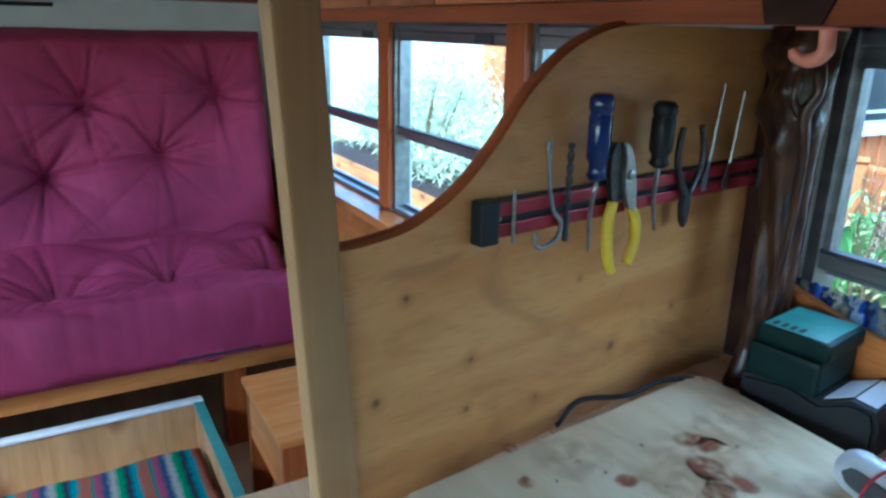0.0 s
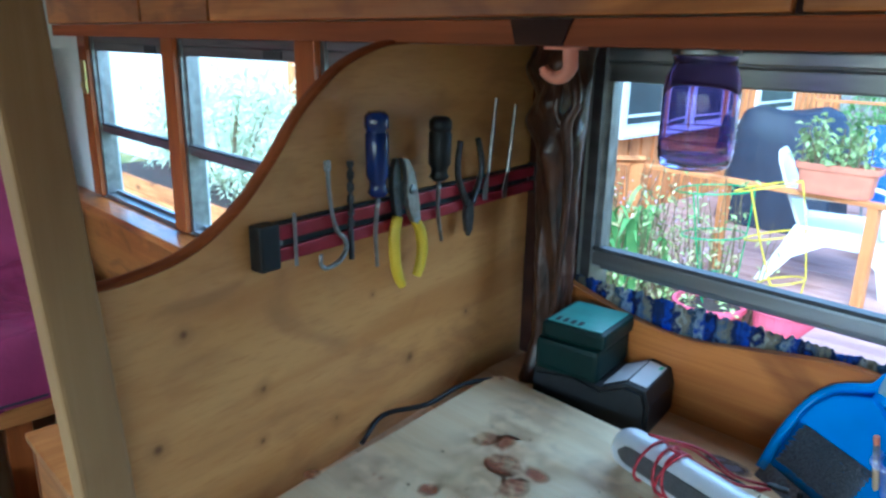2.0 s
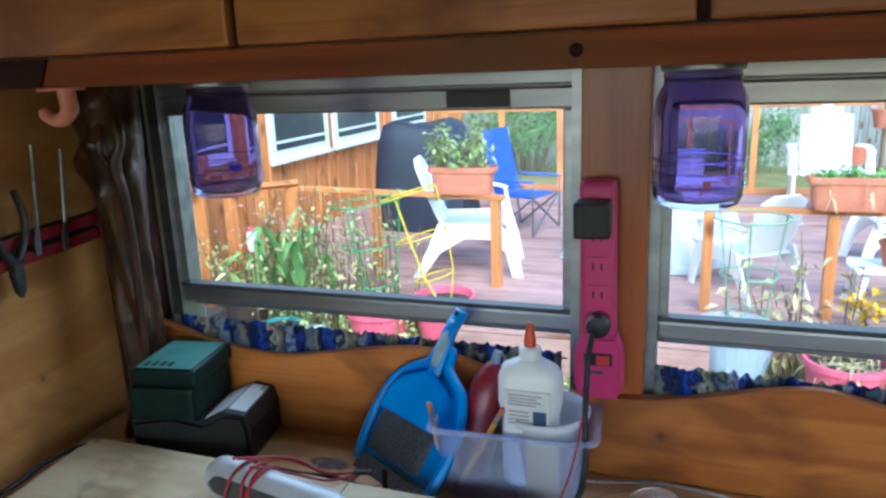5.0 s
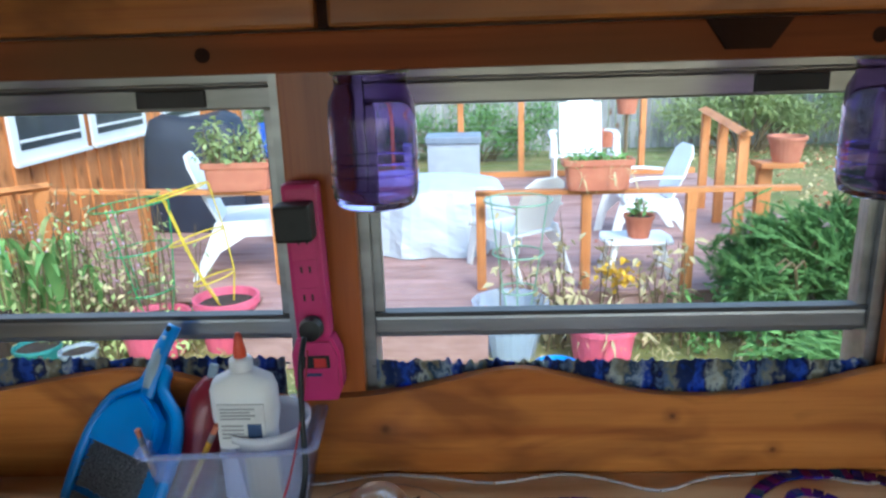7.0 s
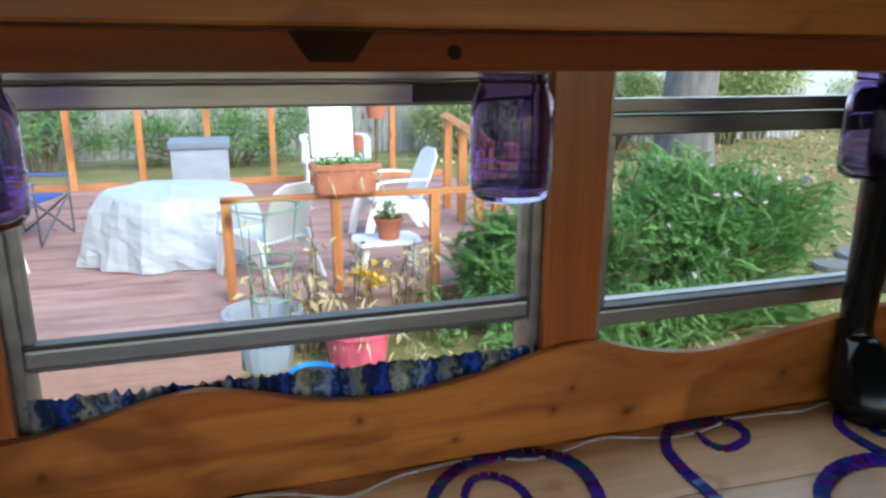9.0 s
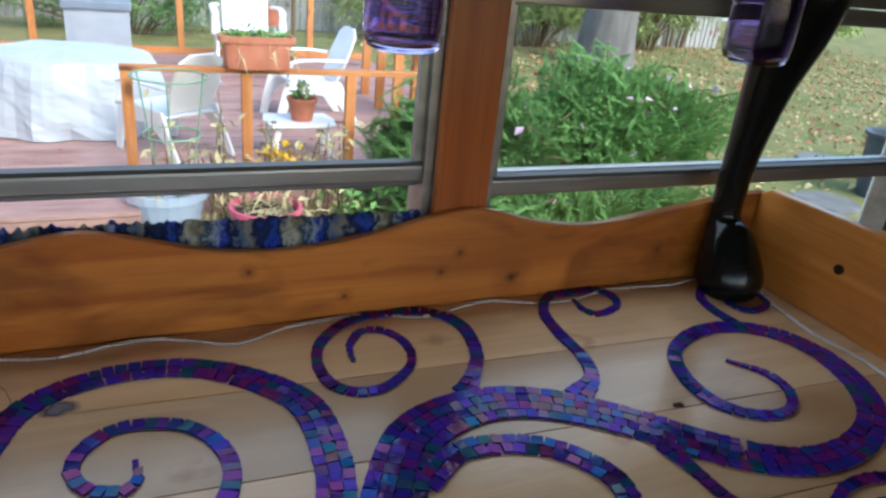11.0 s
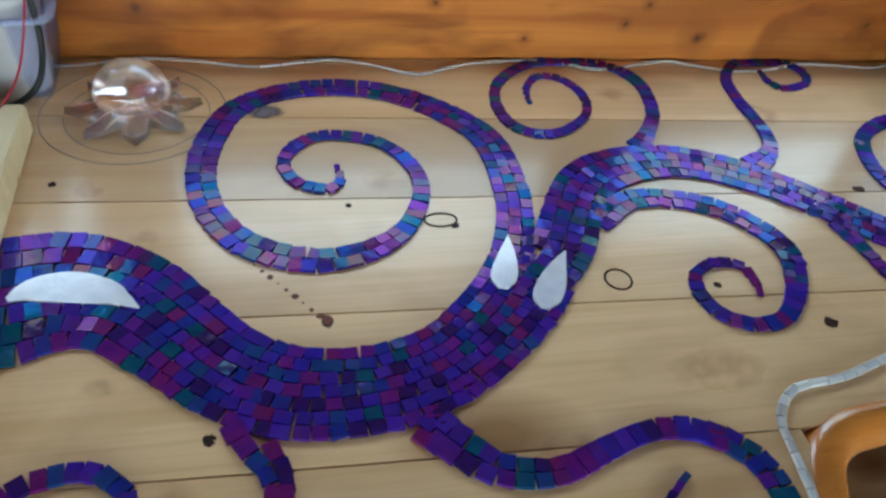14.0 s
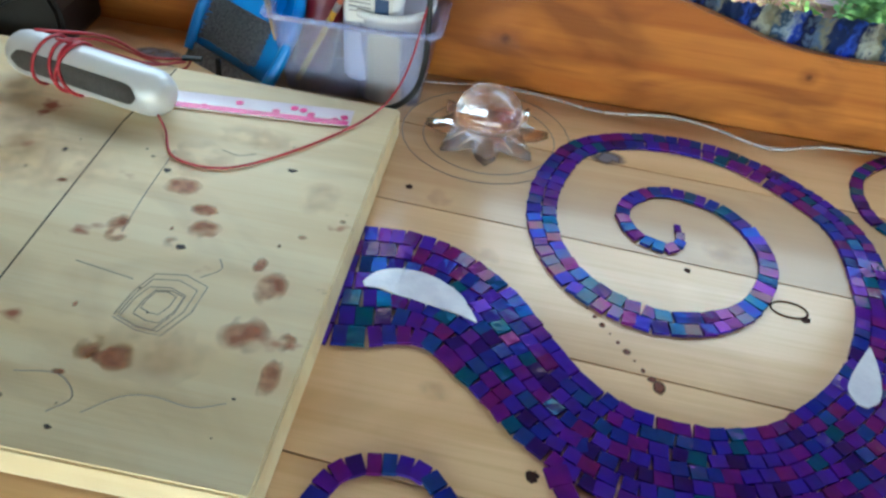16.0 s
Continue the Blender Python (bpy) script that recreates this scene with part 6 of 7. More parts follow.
planter(1.68, 2.27, 5.90, 0.312, "terracotta planter with trailing withered plants on the railing")
scatter("wilted_plants", None, LEAF, 260, lambda r: (r.uniform(1.72, 2.22), 5.90 + r.uniform(-0.09, 0.09), 0.53 + abs(r.gauss(0, 0.03))), 0.06, 21, 2.5)
tagged(bpy.data.objects["wilted_plants"], "low green and withered plants in the planter", "plant")
scatter("straw_stems", None, DRY_LEAF, 26, lambda r: (r.uniform(1.72, 2.22), 5.79, 0.4 + r.uniform(0, 0.15)), 0.13, 22, 9, 1.2)
tagged(bpy.data.objects["straw_stems"], "dry stems hanging over the planter", "plant")
planter(-1.42, -0.78, 6.24, 0.312, "terracotta planter with pale green herbs on the railing")


def herb(x0, x1, y0, y1, z0, h, count, seed, material, label, stems=14, size=0.07, name="herb_plant"):
    p = thing(name, ((x0 + x1) / 2, (y0 + y1) / 2, z0), label, "plant")
    r = random.Random(seed)
    tips = []
    for k in range(stems):
        x, y = r.uniform(x0, x1), r.uniform(y0, y1)
        hh = h * r.uniform(0.45, 1.0)
        tip = (x + r.gauss(0, 0.10 * h), y + r.gauss(0, 0.10 * h), z0 + hh)
        mid = ((x + tip[0]) / 2 + r.gauss(0, 0.03 * h), (y + tip[1]) / 2, z0 + hh * 0.55)
        part("stem", tube([(x, y, z0), mid, tip], [0.008, 0.006, 0.003], 5, 4), STEM, p)
        tips.append(((x, y, z0), mid, tip))

    def place(q):
        a, m, t = q.choice(tips)
        f = q.uniform(0.15, 1)
        c = [(1 - f) ** 2 * a[i] + 2 * f * (1 - f) * m[i] + f * f * t[i] for i in range(3)]
        return (c[0] + q.gauss(0, 0.025 + 0.04 * h * 0.5), c[1] + q.gauss(0, 0.03), c[2] + q.gauss(0, 0.02))

    scatter("leaves", p, material, count, place, size, seed + 1)
    return p


herb(-1.38, -0.82, 6.18, 6.3, 0.52, 0.42, 420, 31, LEAF_LIGHT, "bushy pale green herbs in a planter", 16, 0.07)
# vegetable patch along the left railing
herb(-3.3, -2.3, 5.3, 5.9, GZ, 1.0, 700, 33, LEAF_LIGHT, "tall flowering garden stalks with green leaves", 30, 0.06, "garden_stalks")
herb(-2.8, -1.4, 5.3, 5.9, GZ, 1.45, 620, 35, LEAF_LIGHT, "tall wilting tomato plants with sparse leaves", 26, 0.055, "tomato_plants")
sp = thing("strap_plant", (-2.72, 5.55, GZ), "broad strap-leaved green plant", "plant")
rs = random.Random(37)
for k in range(34):
    a, l, x, y = rs.uniform(0, 2 * math.pi), rs.uniform(0.55, 1.15), -2.72 + rs.gauss(0, 0.16), 5.55 + rs.gauss(0, 0.06)
    out, w = rs.uniform(0.12, 0.45), rs.uniform(0.03, 0.05)
    line = spline([(x, y, GZ), (x + 0.25 * out * math.cos(a), y + 0.2 * out * math.sin(a), GZ + 0.6 * l), (x + 0.7 * out * math.cos(a), y + 0.5 * out * math.sin(a), GZ + l), (x + 1.3 * out * math.cos(a), y + 0.9 * out * math.sin(a), GZ + 0.85 * l)], 5)
    lv = []
    for i, q in enumerate(line):
        h = w * math.sin(math.pi * min(0.97, 0.12 + 0.86 * i / (len(line) - 1)))
        lv += [(q[0] - h * math.sin(a + 0.6), q[1] + h * math.cos(a + 0.6), q[2]), (q[0], q[1], q[2] - 0.3 * h), (q[0] + h * math.sin(a + 0.6), q[1] - h * math.cos(a + 0.6), q[2])]
    part("leaf", (lv, [], [f for i in range(len(line) - 1) for f in ((3 * i, 3 * i + 1, 3 * i + 4, 3 * i + 3), (3 * i + 1, 3 * i + 2, 3 * i + 5, 3 * i + 4))]), LEAF if k % 4 else LEAF_LIGHT, sp)
herb(-3.3, -1.5, 5.3, 5.9, GZ, 1.35, 420, 34, DRY_LEAF, "tall dry straw-coloured garden stalks", 44, 0.07, "dry_stalks")
herb(-2.3, -1.2, 5.2, 5.6, GZ, 0.45, 260, 39, LEAF_LIGHT, "low leafy green vegetables", 16, 0.06, "leafy_vegetables")
herb(1.15, 1.75, 5.35, 5.7, GZ, 1.1, 110, 41, DRY_LEAF, "withered straw-coloured garden stalks", 16, 0.10, "withered_stalks")
herb(1.8, 2.9, 5.4, 5.8, GZ, 0.95, 130, 43, DRY_LEAF, "withered plants with hanging dry leaves", 18, 0.10, "withered_stalks")
herb(2.5, 3.4, 5.1, 5.7, GZ, 0.45, 360, 45, LEAF, "low green plants by the deck", 16, 0.09, "low_greens")
scatter("yellow_flowers", None, YELLOW_FLOWER, 70, lambda r: (2.12 + r.gauss(0, 0.09), 5.6 + r.gauss(0, 0.05), -0.32 + r.gauss(0, 0.05)), 0.07, 47, 1.3)
tagged(bpy.data.objects["yellow_flowers"], "small clump of yellow flowers", "flowers")
scatter("grain_flowers", None, PINK_FLOWER, 160, lambda r: (r.uniform(-3.3, -1.6), r.uniform(5.3, 5.9), GZ + r.uniform(0.6, 1.2)), 0.03, 48, 1.3)
tagged(bpy.data.objects["grain_flowers"], "faded pink seed heads in the garden", "flowers")


def cage(x, y, z, material, label, rings, lean=0.0):
    c = thing("tomato_cage", (x, y, z), label, "plant cage", "tomato cages")
    for r, h in rings:
        part("ring", tube([(x + lean * h + r * math.cos(a), y + r * math.sin(a), z + h - lean * r * math.cos(a)) for a in np.linspace(0, 2 * math.pi, 25)], 0.007, 6, 1), material, c)
    for k in range(3):
        a = 2.1 * k + 0.4
        part("leg", tube([(x + lean * h + r * math.cos(a), y + r * math.sin(a), z + h - lean * r * math.cos(a)) for r, h in rings] + [(x + 0.05 * math.cos(a), y + 0.05 * math.sin(a), z)], 0.006, 6, 1), material, c)


cage(-1.10, 5.6, -0.58, YELLOW_WIRE, "yellow wire tomato cage leaning in a tub", [(0.235, 1.0), (0.215, 0.63), (0.165, 0.28)], -0.29)
cage(-1.68, 5.6, GZ, GREEN_WIRE, "green wire tomato cage", [(0.30, 1.23), (0.25, 0.86), (0.19, 0.5)], -0.10)
cage(1.30, 5.48, GZ, PALE_WIRE, "thin green wire plant support", [(0.26, 1.22), (0.2, 0.8), (0.15, 0.5)])
pot("plastic_tub", -1.66, 5.45, GZ, 0.22, 0.28, 0.34, RED_PLASTIC, "faded red plastic tub", "tubs")
pot("plastic_tub", -1.10, 5.6, GZ, 0.2, 0.26, 0.44, RED_PLASTIC, "faded red plastic tub with a plant cage", "tubs")
pot("plastic_bucket", 1.23, 5.35, GZ, 0.2, 0.29, 0.45, BLUE_TUB, "pale blue bucket with dry stalks", "tubs", True)
pot("plastic_tub", 1.92, 5.2, GZ, 0.21, 0.26, 0.32, RED_PLASTIC, "faded red plastic tub with dry grass", "tubs")
pot("plastic_pot", -2.5, 5.2, GZ, 0.14, 0.18, 0.2, TEAL_TUB, "teal plastic flower pot", "tubs")
pot("plastic_pot", -2.12, 5.1, GZ, 0.11, 0.14, 0.2, BLUE_TUB, "small pale blue flower pot", "tubs")
pot("plastic_pot", -3.9, 5.7, GZ + 0.05, 0.14, 0.2, 0.26, LIME_TUB, "lime green plastic flower pot", "tubs")
pot("plastic_bucket", 1.52, 4.75, GZ, 0.12, 0.16, 0.18, BLUE_PLASTIC, "bright blue plastic bucket", "tubs")
scatter("tub_straw", None, DRY_LEAF, 160, lambda r: (1.92 + r.gauss(0, 0.12), 5.2 + r.gauss(0, 0.1), GZ + 0.30), 0.22, 49, 12, 0.2)
tagged(bpy.data.objects["tub_straw"], "dry grass growing in the red tub", "plant")

# table under a tarpaulin
b = bmesh.new()
n, rings = 56, []
for j in range(17):
    if j < 5:
        f, z, wob = 0.15 + 0.19 * j, 0.165 - 0.003 * j * j, 0.0
    else:
        g = (j - 5) / 11
        f, z, wob = 0.96 + 0.05 * min(1, g * 6) + 0.16 * g, 0.095 - 0.635 * g, 0.03 + 0.07 * g
    row = []
    for i in range(n):
        a = 2 * math.pi * i / n
        side = math.cos(((a + math.pi / 8) % (math.pi / 4)) - math.pi / 8)
        cx, cy = math.cos(a) * 0.93 / side, math.sin(a) * 0.93 / side
        pleats = 0.6 * math.sin(11 * a + 2.0 * math.sin(2 * a) + 0.02 * j) + 1.6 * noise.noise((cx * 2.5, cy * 2.5, z * 1.5)) + 1.2 * (0.35 - abs(noise.noise((cx * 5 + z, cy * 5, z * 4)))) + 0.15 * noise.noise((cx * 11, cy * 11, z * 12))
        q = f + wob * pleats
        dent = 0.03 * noise.noise((cx * 2 * f, cy * 2 * f, 5)) + 0.02 * (0.3 - abs(noise.noise((cx * 4 * f, cy * 4 * f, 8))))
        row.append(b.verts.new((0.53 + 0.76 * cx * q, 7.50 + 0.60 * cy * q, max(z + dent * (z > -0.45), DZ + 0.004))))
    rings.append(row)
for a, c in zip(rings, rings[1:]):
    for i in range(n):
        b.faces.new((a[i], a[(i + 1) % n], c[(i + 1) % n], c[i]))
b.faces.new(rings[0][::-1])
solid("covered_table", b, TARP, "table under a wrinkled white tarpaulin on the deck", "table")


def plastic_chair(x, y, rot, label, scale=1.0, slats=False):
    c = thing("plastic_chair", (0, 0, 0), label, "chair", "white plastic chairs")
    part("seat", plate([(-0.25, -0.24), (0.25, -0.24), (0.27, 0.0), (0.23, 0.24), (-0.23, 0.24), (-0.27, 0.0)], 0.025, Matrix.Translation((0, 0, 0.38)) @ Euler((radians(6), 0, 0)).to_matrix().to_4x4(), 0.008), CHAIR_WHITE, c)
    back = [(-0.21, 0), (0.21, 0), (0.25, 0.25), (0.22, 0.48), (0.12, 0.55), (-0.12, 0.55), (-0.22, 0.48), (-0.25, 0.25)]
    BMx = Matrix.Translation((0, -0.22, 0.40)) @ Euler((radians(112 if not slats else 118), 0, 0)).to_matrix().to_4x4()
    if slats:
        for k in range(5):
            x0 = -0.22 + 0.088 * k
            hgt = 0.66 - 0.025 * (k - 2) ** 2
            part("back_slat", plate([(x0, 0), (x0 + 0.08, 0), (x0 + 0.085, hgt), (x0 - 0.005, hgt)], 0.02, BMx, 0.006), CHAIR_WHITE, c)
    else:
        part("backrest", plate(back, 0.02, BMx, 0.006), CHAIR_WHITE, c)
    arch = [(0.31, 0), (0.39, 0), (0.35, 0.22), (0.29, 0.43), (-0.25, 0.43), (-0.33, 0.25), (-0.46, 0), (-0.39, 0), (-0.24, 0.20), (-0.05, 0.31), (0.15, 0.30), (0.26, 0.2)]
    for s in (-1, 1):
        part("side_panel", plate(arch, 0.025, Matrix(((0, 0, 1, s * 0.285 - 0.0125), (1, 0, 0, 0), (0, 1, 0, 0), (0, 0, 0, 1))), 0.006), CHAIR_WHITE, c)
        part("armrest", tube([(s * 0.27, -0.30, 0.62), (s * 0.31, -0.1, 0.635), (s * 0.31, 0.15, 0.63), (s * 0.30, 0.26, 0.60)], 0.035, 8, 5, 0.45), CHAIR_WHITE, c, smooth=True)
        part("arm_post", tube([(s * 0.30, 0.24, 0.61), (s * 0.30, 0.27, 0.41)], [0.03, 0.045], 8, 5, 0.5), CHAIR_WHITE, c, smooth=True)
    c.matrix_basis = Matrix.Translation((x, y, DZ + 0.002)) @ Euler((0, 0, radians(rot))).to_matrix().to_4x4() @ Matrix.Diagonal((scale, scale, scale, 1))
    return c


plastic_chair(-1.16, 6.75, -78, "white plastic garden chair by the railing", 1.26)
plastic_chair(1.35, 6.55, 35, "white plastic garden chair turned to the table", 1.0)
plastic_chair(2.48, 9.9, 176, "white slatted plastic deck chair with a tall back", 1.36, True)
plastic_chair(2.75, 7.6, 95, "white reclining plastic garden chair", 1.08)
stl = thing("plastic_side_table", (2.4, 6.3, DZ), "small white plastic side table with a flower pot", "table")
part("top", plate([(-0.28, -0.22), (0.28, -0.22), (0.32, 0), (0.28, 0.22), (-0.28, 0.22), (-0.32, 0)], 0.03, Matrix.Translation((2.40, 6.3, -0.235)), 0.008), CHAIR_WHITE, stl)
for sx in (-1, 1):
    for sy in (-1, 1):
        part("leg", tube([(2.40 + sx * 0.2, 6.3 + sy * 0.14, -0.24), (2.40 + sx * 0.27, 6.3 + sy * 0.19, DZ + 0.002)], 0.03, 8, 1), CHAIR_WHITE, stl)
pot("flower_pot", 2.42, 6.28, -0.204, 0.09, 0.13, 0.2, TERRACOTTA, "terracotta flower pot on the white side table")
herb(2.35, 2.49, 6.22, 6.34, -0.03, 0.18, 60, 51, LEAF, "small wilted plant in a terracotta pot", 8, 0.06)
pot("flower_pot", 4.14, 7.42, 0.252, 0.13, 0.18, 0.26, TERRACOTTA, "terracotta flower pot on the stair post")
pot("flower_pot", 3.15, 5.95, DZ + 0.002, 0.09, 0.12, 0.18, TERRACOTTA, "small terracotta flower pot on the deck")
stand = thing("plant_stand", (3.55, 12.2, DZ), "tall dark plant stand with clay pots", "plant stand")
part("pole", tube([(3.3, 11.0, DZ), (3.3, 11.0, 0.85)], 0.03, 8, 1), STEM, stand)
pot("flower_pot", 3.3, 11.0, 0.45, 0.13, 0.17, 0.25, TERRACOTTA, "terracotta pot on a plant stand")
pot("flower_pot", 2.98, 11.0, -0.03, 0.13, 0.17, 0.25, TERRACOTTA, "terracotta pot hung low on a plant stand")

bx = thing("deck_box", (0.68, 11.0, DZ), "grey resin storage box with a slate lid", "storage box")
part("body", box(0.30, 1.08, 10.7, 11.25, DZ + 0.002, 0.10, 0.01), GREY_BOX, bx)
part("lid", box(0.27, 1.11, 10.66, 11.28, 0.102, 0.21, 0.02), GREY_LID, bx, "slate grey lid")
part("front_panel", box(0.38, 1.0, 10.685, 10.699, DZ + 0.08, 0.02, 0.004), GREY_BOX, bx)

# covered grill and camp chair
b = bmesh.new()
rings = []
for f, z in ((0.55, 0.78), (0.78, 0.72), (0.9, 0.5), (0.96, 0.2), (1.0, -0.1), (1.05, -0.4), (1.08, DZ + 0.004)):
    rings.append([b.verts.new((-2.35 + 0.62 * f * math.copysign(abs(math.cos(a)) ** 0.5, math.cos(a)) + 0.03 * math.sin(9 * a), 8.6 + 0.42 * f * math.copysign(abs(math.sin(a)) ** 0.5, math.sin(a)), z + 0.05 * math.sin(2 * a))) for a in [2 * math.pi * i / 40 for i in range(40)]])
for a, c in zip(rings, rings[1:]):
    for i in range(40):
        b.faces.new((a[i], a[(i + 1) % 40], c[(i + 1) % 40], c[i]))
b.faces.new(rings[0][::-1])
solid("covered_grill", b, NAVY_COVER, "grill under a dark navy cover", "grill", smooth=True)
cc = thing("camp_chair", (-1.1, 8.6, DZ), "blue canvas folding camp chair on the deck", "chair")
CCM = Matrix.Translation((-1.02, 8.55, DZ + 0.003)) @ Euler((0, 0, radians(72))).to_matrix().to_4x4()
part("seat", moved(box(-0.27, 0.27, -0.25, 0.25, 0.44, 0.46, 0.008), CCM), BLUE_CLOTH, cc)
part("backrest", moved(box(-0.29, 0.29, 0, 0.02, 0, 0.80, 0.008), CCM @ Matrix.Translation((0, 0.25, 0.46)) @ Euler((radians(-14), 0, 0)).to_matrix().to_4x4()), BLUE_CLOTH, cc)
for s in (-1, 1):
    part("armrest", moved(box(s * 0.33 - 0.045, s * 0.33 + 0.045, -0.28, 0.28, 0.64, 0.66, 0.006), CCM), BLUE_CLOTH, cc)
    for p, q in (((s * 0.33, -0.28, 0.65), (s * 0.33, -0.28, 0.0)), ((s * 0.33, 0.28, 0.0), (s * 0.33, -0.26, 0.44)), ((s * 0.3, -0.28, 0.03), (-s * 0.3, -0.28, 0.44)), ((s * 0.30, 0.44, 1.22), (s * 0.33, 0.28, 0.0))):
        part("tube_leg", moved(tube([p, q], 0.013, 6, 1), CCM), ALU, cc)

# wooden house on the left, weathered fence at the back
house = thing("cedar_house", (-5.2, 9, GZ), "house clad in orange cedar boards with white windows", "house")
part("wall", box(-7.2, -3.83, 5.0, 15.0, GZ, 3.4), CEDAR_Z, house)
for k in range(29):
    y = 6.72 + 0.286 * k
    part("batten", box(-3.83, -3.805, y, y + 0.03, GZ, 3.4), CEDAR_Z, house)
part("roof", box(-7.5, -3.3, 4.7, 15.3, 3.4, 3.55), SIDING, house)
for y0, y1 in ((5.2, 6.62), (7.28, 8.72), (8.88, 10.4), (11.0, 12.5)):
    z0 = 0.56 if y0 < 6 else 0.42
    w = part("window", box(-3.80, -3.765, y0, y1, z0, 1.55), WHITE_PAINT, house, "white framed window")
    part("pane", box(-3.764, -3.76, y0 + 0.12, y1 - 0.12, z0 + 0.14, 1.45), HOUSE_GLASS, w)
    part("sill", box(-3.764, -3.72, y0 - 0.03, y1 + 0.03, z0 - 0.02, z0 + 0.02, 0.004), WHITE_PAINT, w)
    part("glazing_bar", box(-3.759, -3.745, y0 + 0.12, y1 - 0.12, z0 + 0.22, z0 + 0.25), WHITE_PAINT, w)
pf = thing("slatted_panel", (-3.5, 5.9, GZ), "orange cedar slatted panel by the house", "fence")
for k in range(5):
    x, y = -3.72 + 0.22 * k, 5.35 + 0.20 * k
    part("slat", box(x - 0.075, x + 0.075, y - 0.02, y + 0.02, GZ, 0.36, 0.003), CEDAR_Z, pf)
part("rail", tube([(-3.85, 5.22, 0.39), (-2.80, 6.20, 0.39)], 0.06, 4, 1, 0.6), CEDAR_X, pf)
blk = thing("block_planter", (-3.62, 5.45, 0.43), "stacked terracotta block planter on the slatted panel", "planter")
for k in range(3):
    part("block", box(-3.80, -3.44 + 0.01 * (k % 2), 5.34, 5.56, 0.43 + 0.105 * k, 0.53 + 0.105 * k, 0.006), TERRACOTTA, blk)
pot("flower_pot", -3.16, 5.80, 0.432, 0.07, 0.10, 0.17, BLUE_HANDLE, "dark blue glazed flower pot on the slatted panel")
pot("flower_pot", -3.05, 5.55, GZ, 0.22, 0.27, 0.42, SOIL, "wide dark brown flower pot by the slatted panel")
gp = thing("solar_stake", (-2.88, 5.45, GZ), "white garden stake with a red cap", "garden stake")
part("stake", tube([(-2.88, 5.45, GZ), (-2.88, 5.45, -0.12)], 0.012, 6, 1), STEM, gp)
part("head", lathe([(0, 0), (0.035, 0.0), (0.045, 0.02), (0.045, 0.17), (0.02, 0.19), (0, 0.19)], 14, (-2.88, 5.45, -0.12)), WHITE_PLASTIC, gp, "white plastic head")
part("cap", lathe([(0.03, 0), (0.03, 0.03), (0, 0.04)], 12, (-2.88, 5.45, 0.07)), RED_PLASTIC, gp, "red cap")
fence = thing("garden_fence", (2, 17, GZ), "weathered grey board garden fence", "fence")
fm = bpy.data.meshes.new("board")
b = box(-0.07, 0.07, -0.012, 0.012, 0, 1.75, 0.003)
b.to_mesh(fm)
b.free()
fm.materials.append(GREY_FENCE)
for k in range(150):
    ob = new("board", fm)
    ob.parent = fence
    ob.matrix_parent_inverse = base_of(fence).inverted()
    ob.location = (-8 + 0.168 * k, 17.0 + random.uniform(-1, 1) * 0.01, GZ + random.uniform(-1, 1) * 0.02)
for z in (-0.5, 0.4):
    part("rail", box(-8, 17.2, 17.02, 17.07, z, z + 0.09), GREY_FENCE, fence)
scatter("leaf_litter", None, DRY_LEAF, 6000, lambda r: (r.uniform(5.5, 22), r.uniform(5.5, 18), GZ + 0.03), 0.10, 6, 1.6, 0.6)
tagged(bpy.data.objects["leaf_litter"], "tan autumn leaves littering the lawn", "leaves")
scatter("deck_leaves", None, TERRACOTTA, 40, lambda r: (r.uniform(-2.0, 3.5), r.uniform(6.0, 10.5), DZ + 0.012), 0.06, 8, 1.4, 0.6)
tagged(bpy.data.objects["deck_leaves"], "a few curled brown leaves on the deck", "leaves")
solid("far_house", box(14, 34, 26, 34, GZ, 4.0), SIDING, "pale sided neighbouring house", "house")


def bush(name, c, r, count, seed, material, label, size, flowers=0):
    p = thing(name, (c[0], c[1], GZ), label, "shrub")
    q = random.Random(seed)
    lobes = []
    sb = None
    for k in range(26):
        a, e = q.uniform(0, 2 * math.pi), q.uniform(0.05, 1.0)
        l = (c[0] + r[0] * 0.75 * math.cos(a) * math.sqrt(1 - e * e * 0.6) * q.uniform(0.5, 1), c[1] + r[1] * 0.75 * math.sin(a) * q.uniform(0.5, 1), c[2] + r[2] * (e - 0.35) * q.uniform(0.7, 1.05))
        lobes.append((l, q.uniform(0.16, 0.34) * min(r[0], 1.6)))
        sb = tube([(c[0] + (l[0] - c[0]) * 0.3, c[1] + (l[1] - c[1]) * 0.3, GZ - 0.02), ((c[0] + l[0]) / 2, (c[1] + l[1]) / 2, (GZ + l[2]) / 2), l], [0.03, 0.02, 0.008], 5, 3, bm=sb)
    tagged(part("stems", sb, STEM, p, "thin brown stems"), kind="stuff")

    def place(s):
        l, rad = s.choice(lobes)
        d = Vector((s.gauss(0, 1), s.gauss(0, 1), s.gauss(0, 1))).normalized() * rad * s.uniform(0.3, 1.1)
        z = l[2] + d.z * 0.8
        return (l[0] + d.x * 1.25, l[1] + d.y, z) if z > GZ + 0.02 else None

    scatter("crown", p, material, count, place, size, seed + 1, 8.0, 0.15)
    if flowers:
        scatter("flowers", p, PINK_FLOWER, flowers, place, 0.09, seed + 2, 1.2, label="pale pink flowers")
    return p


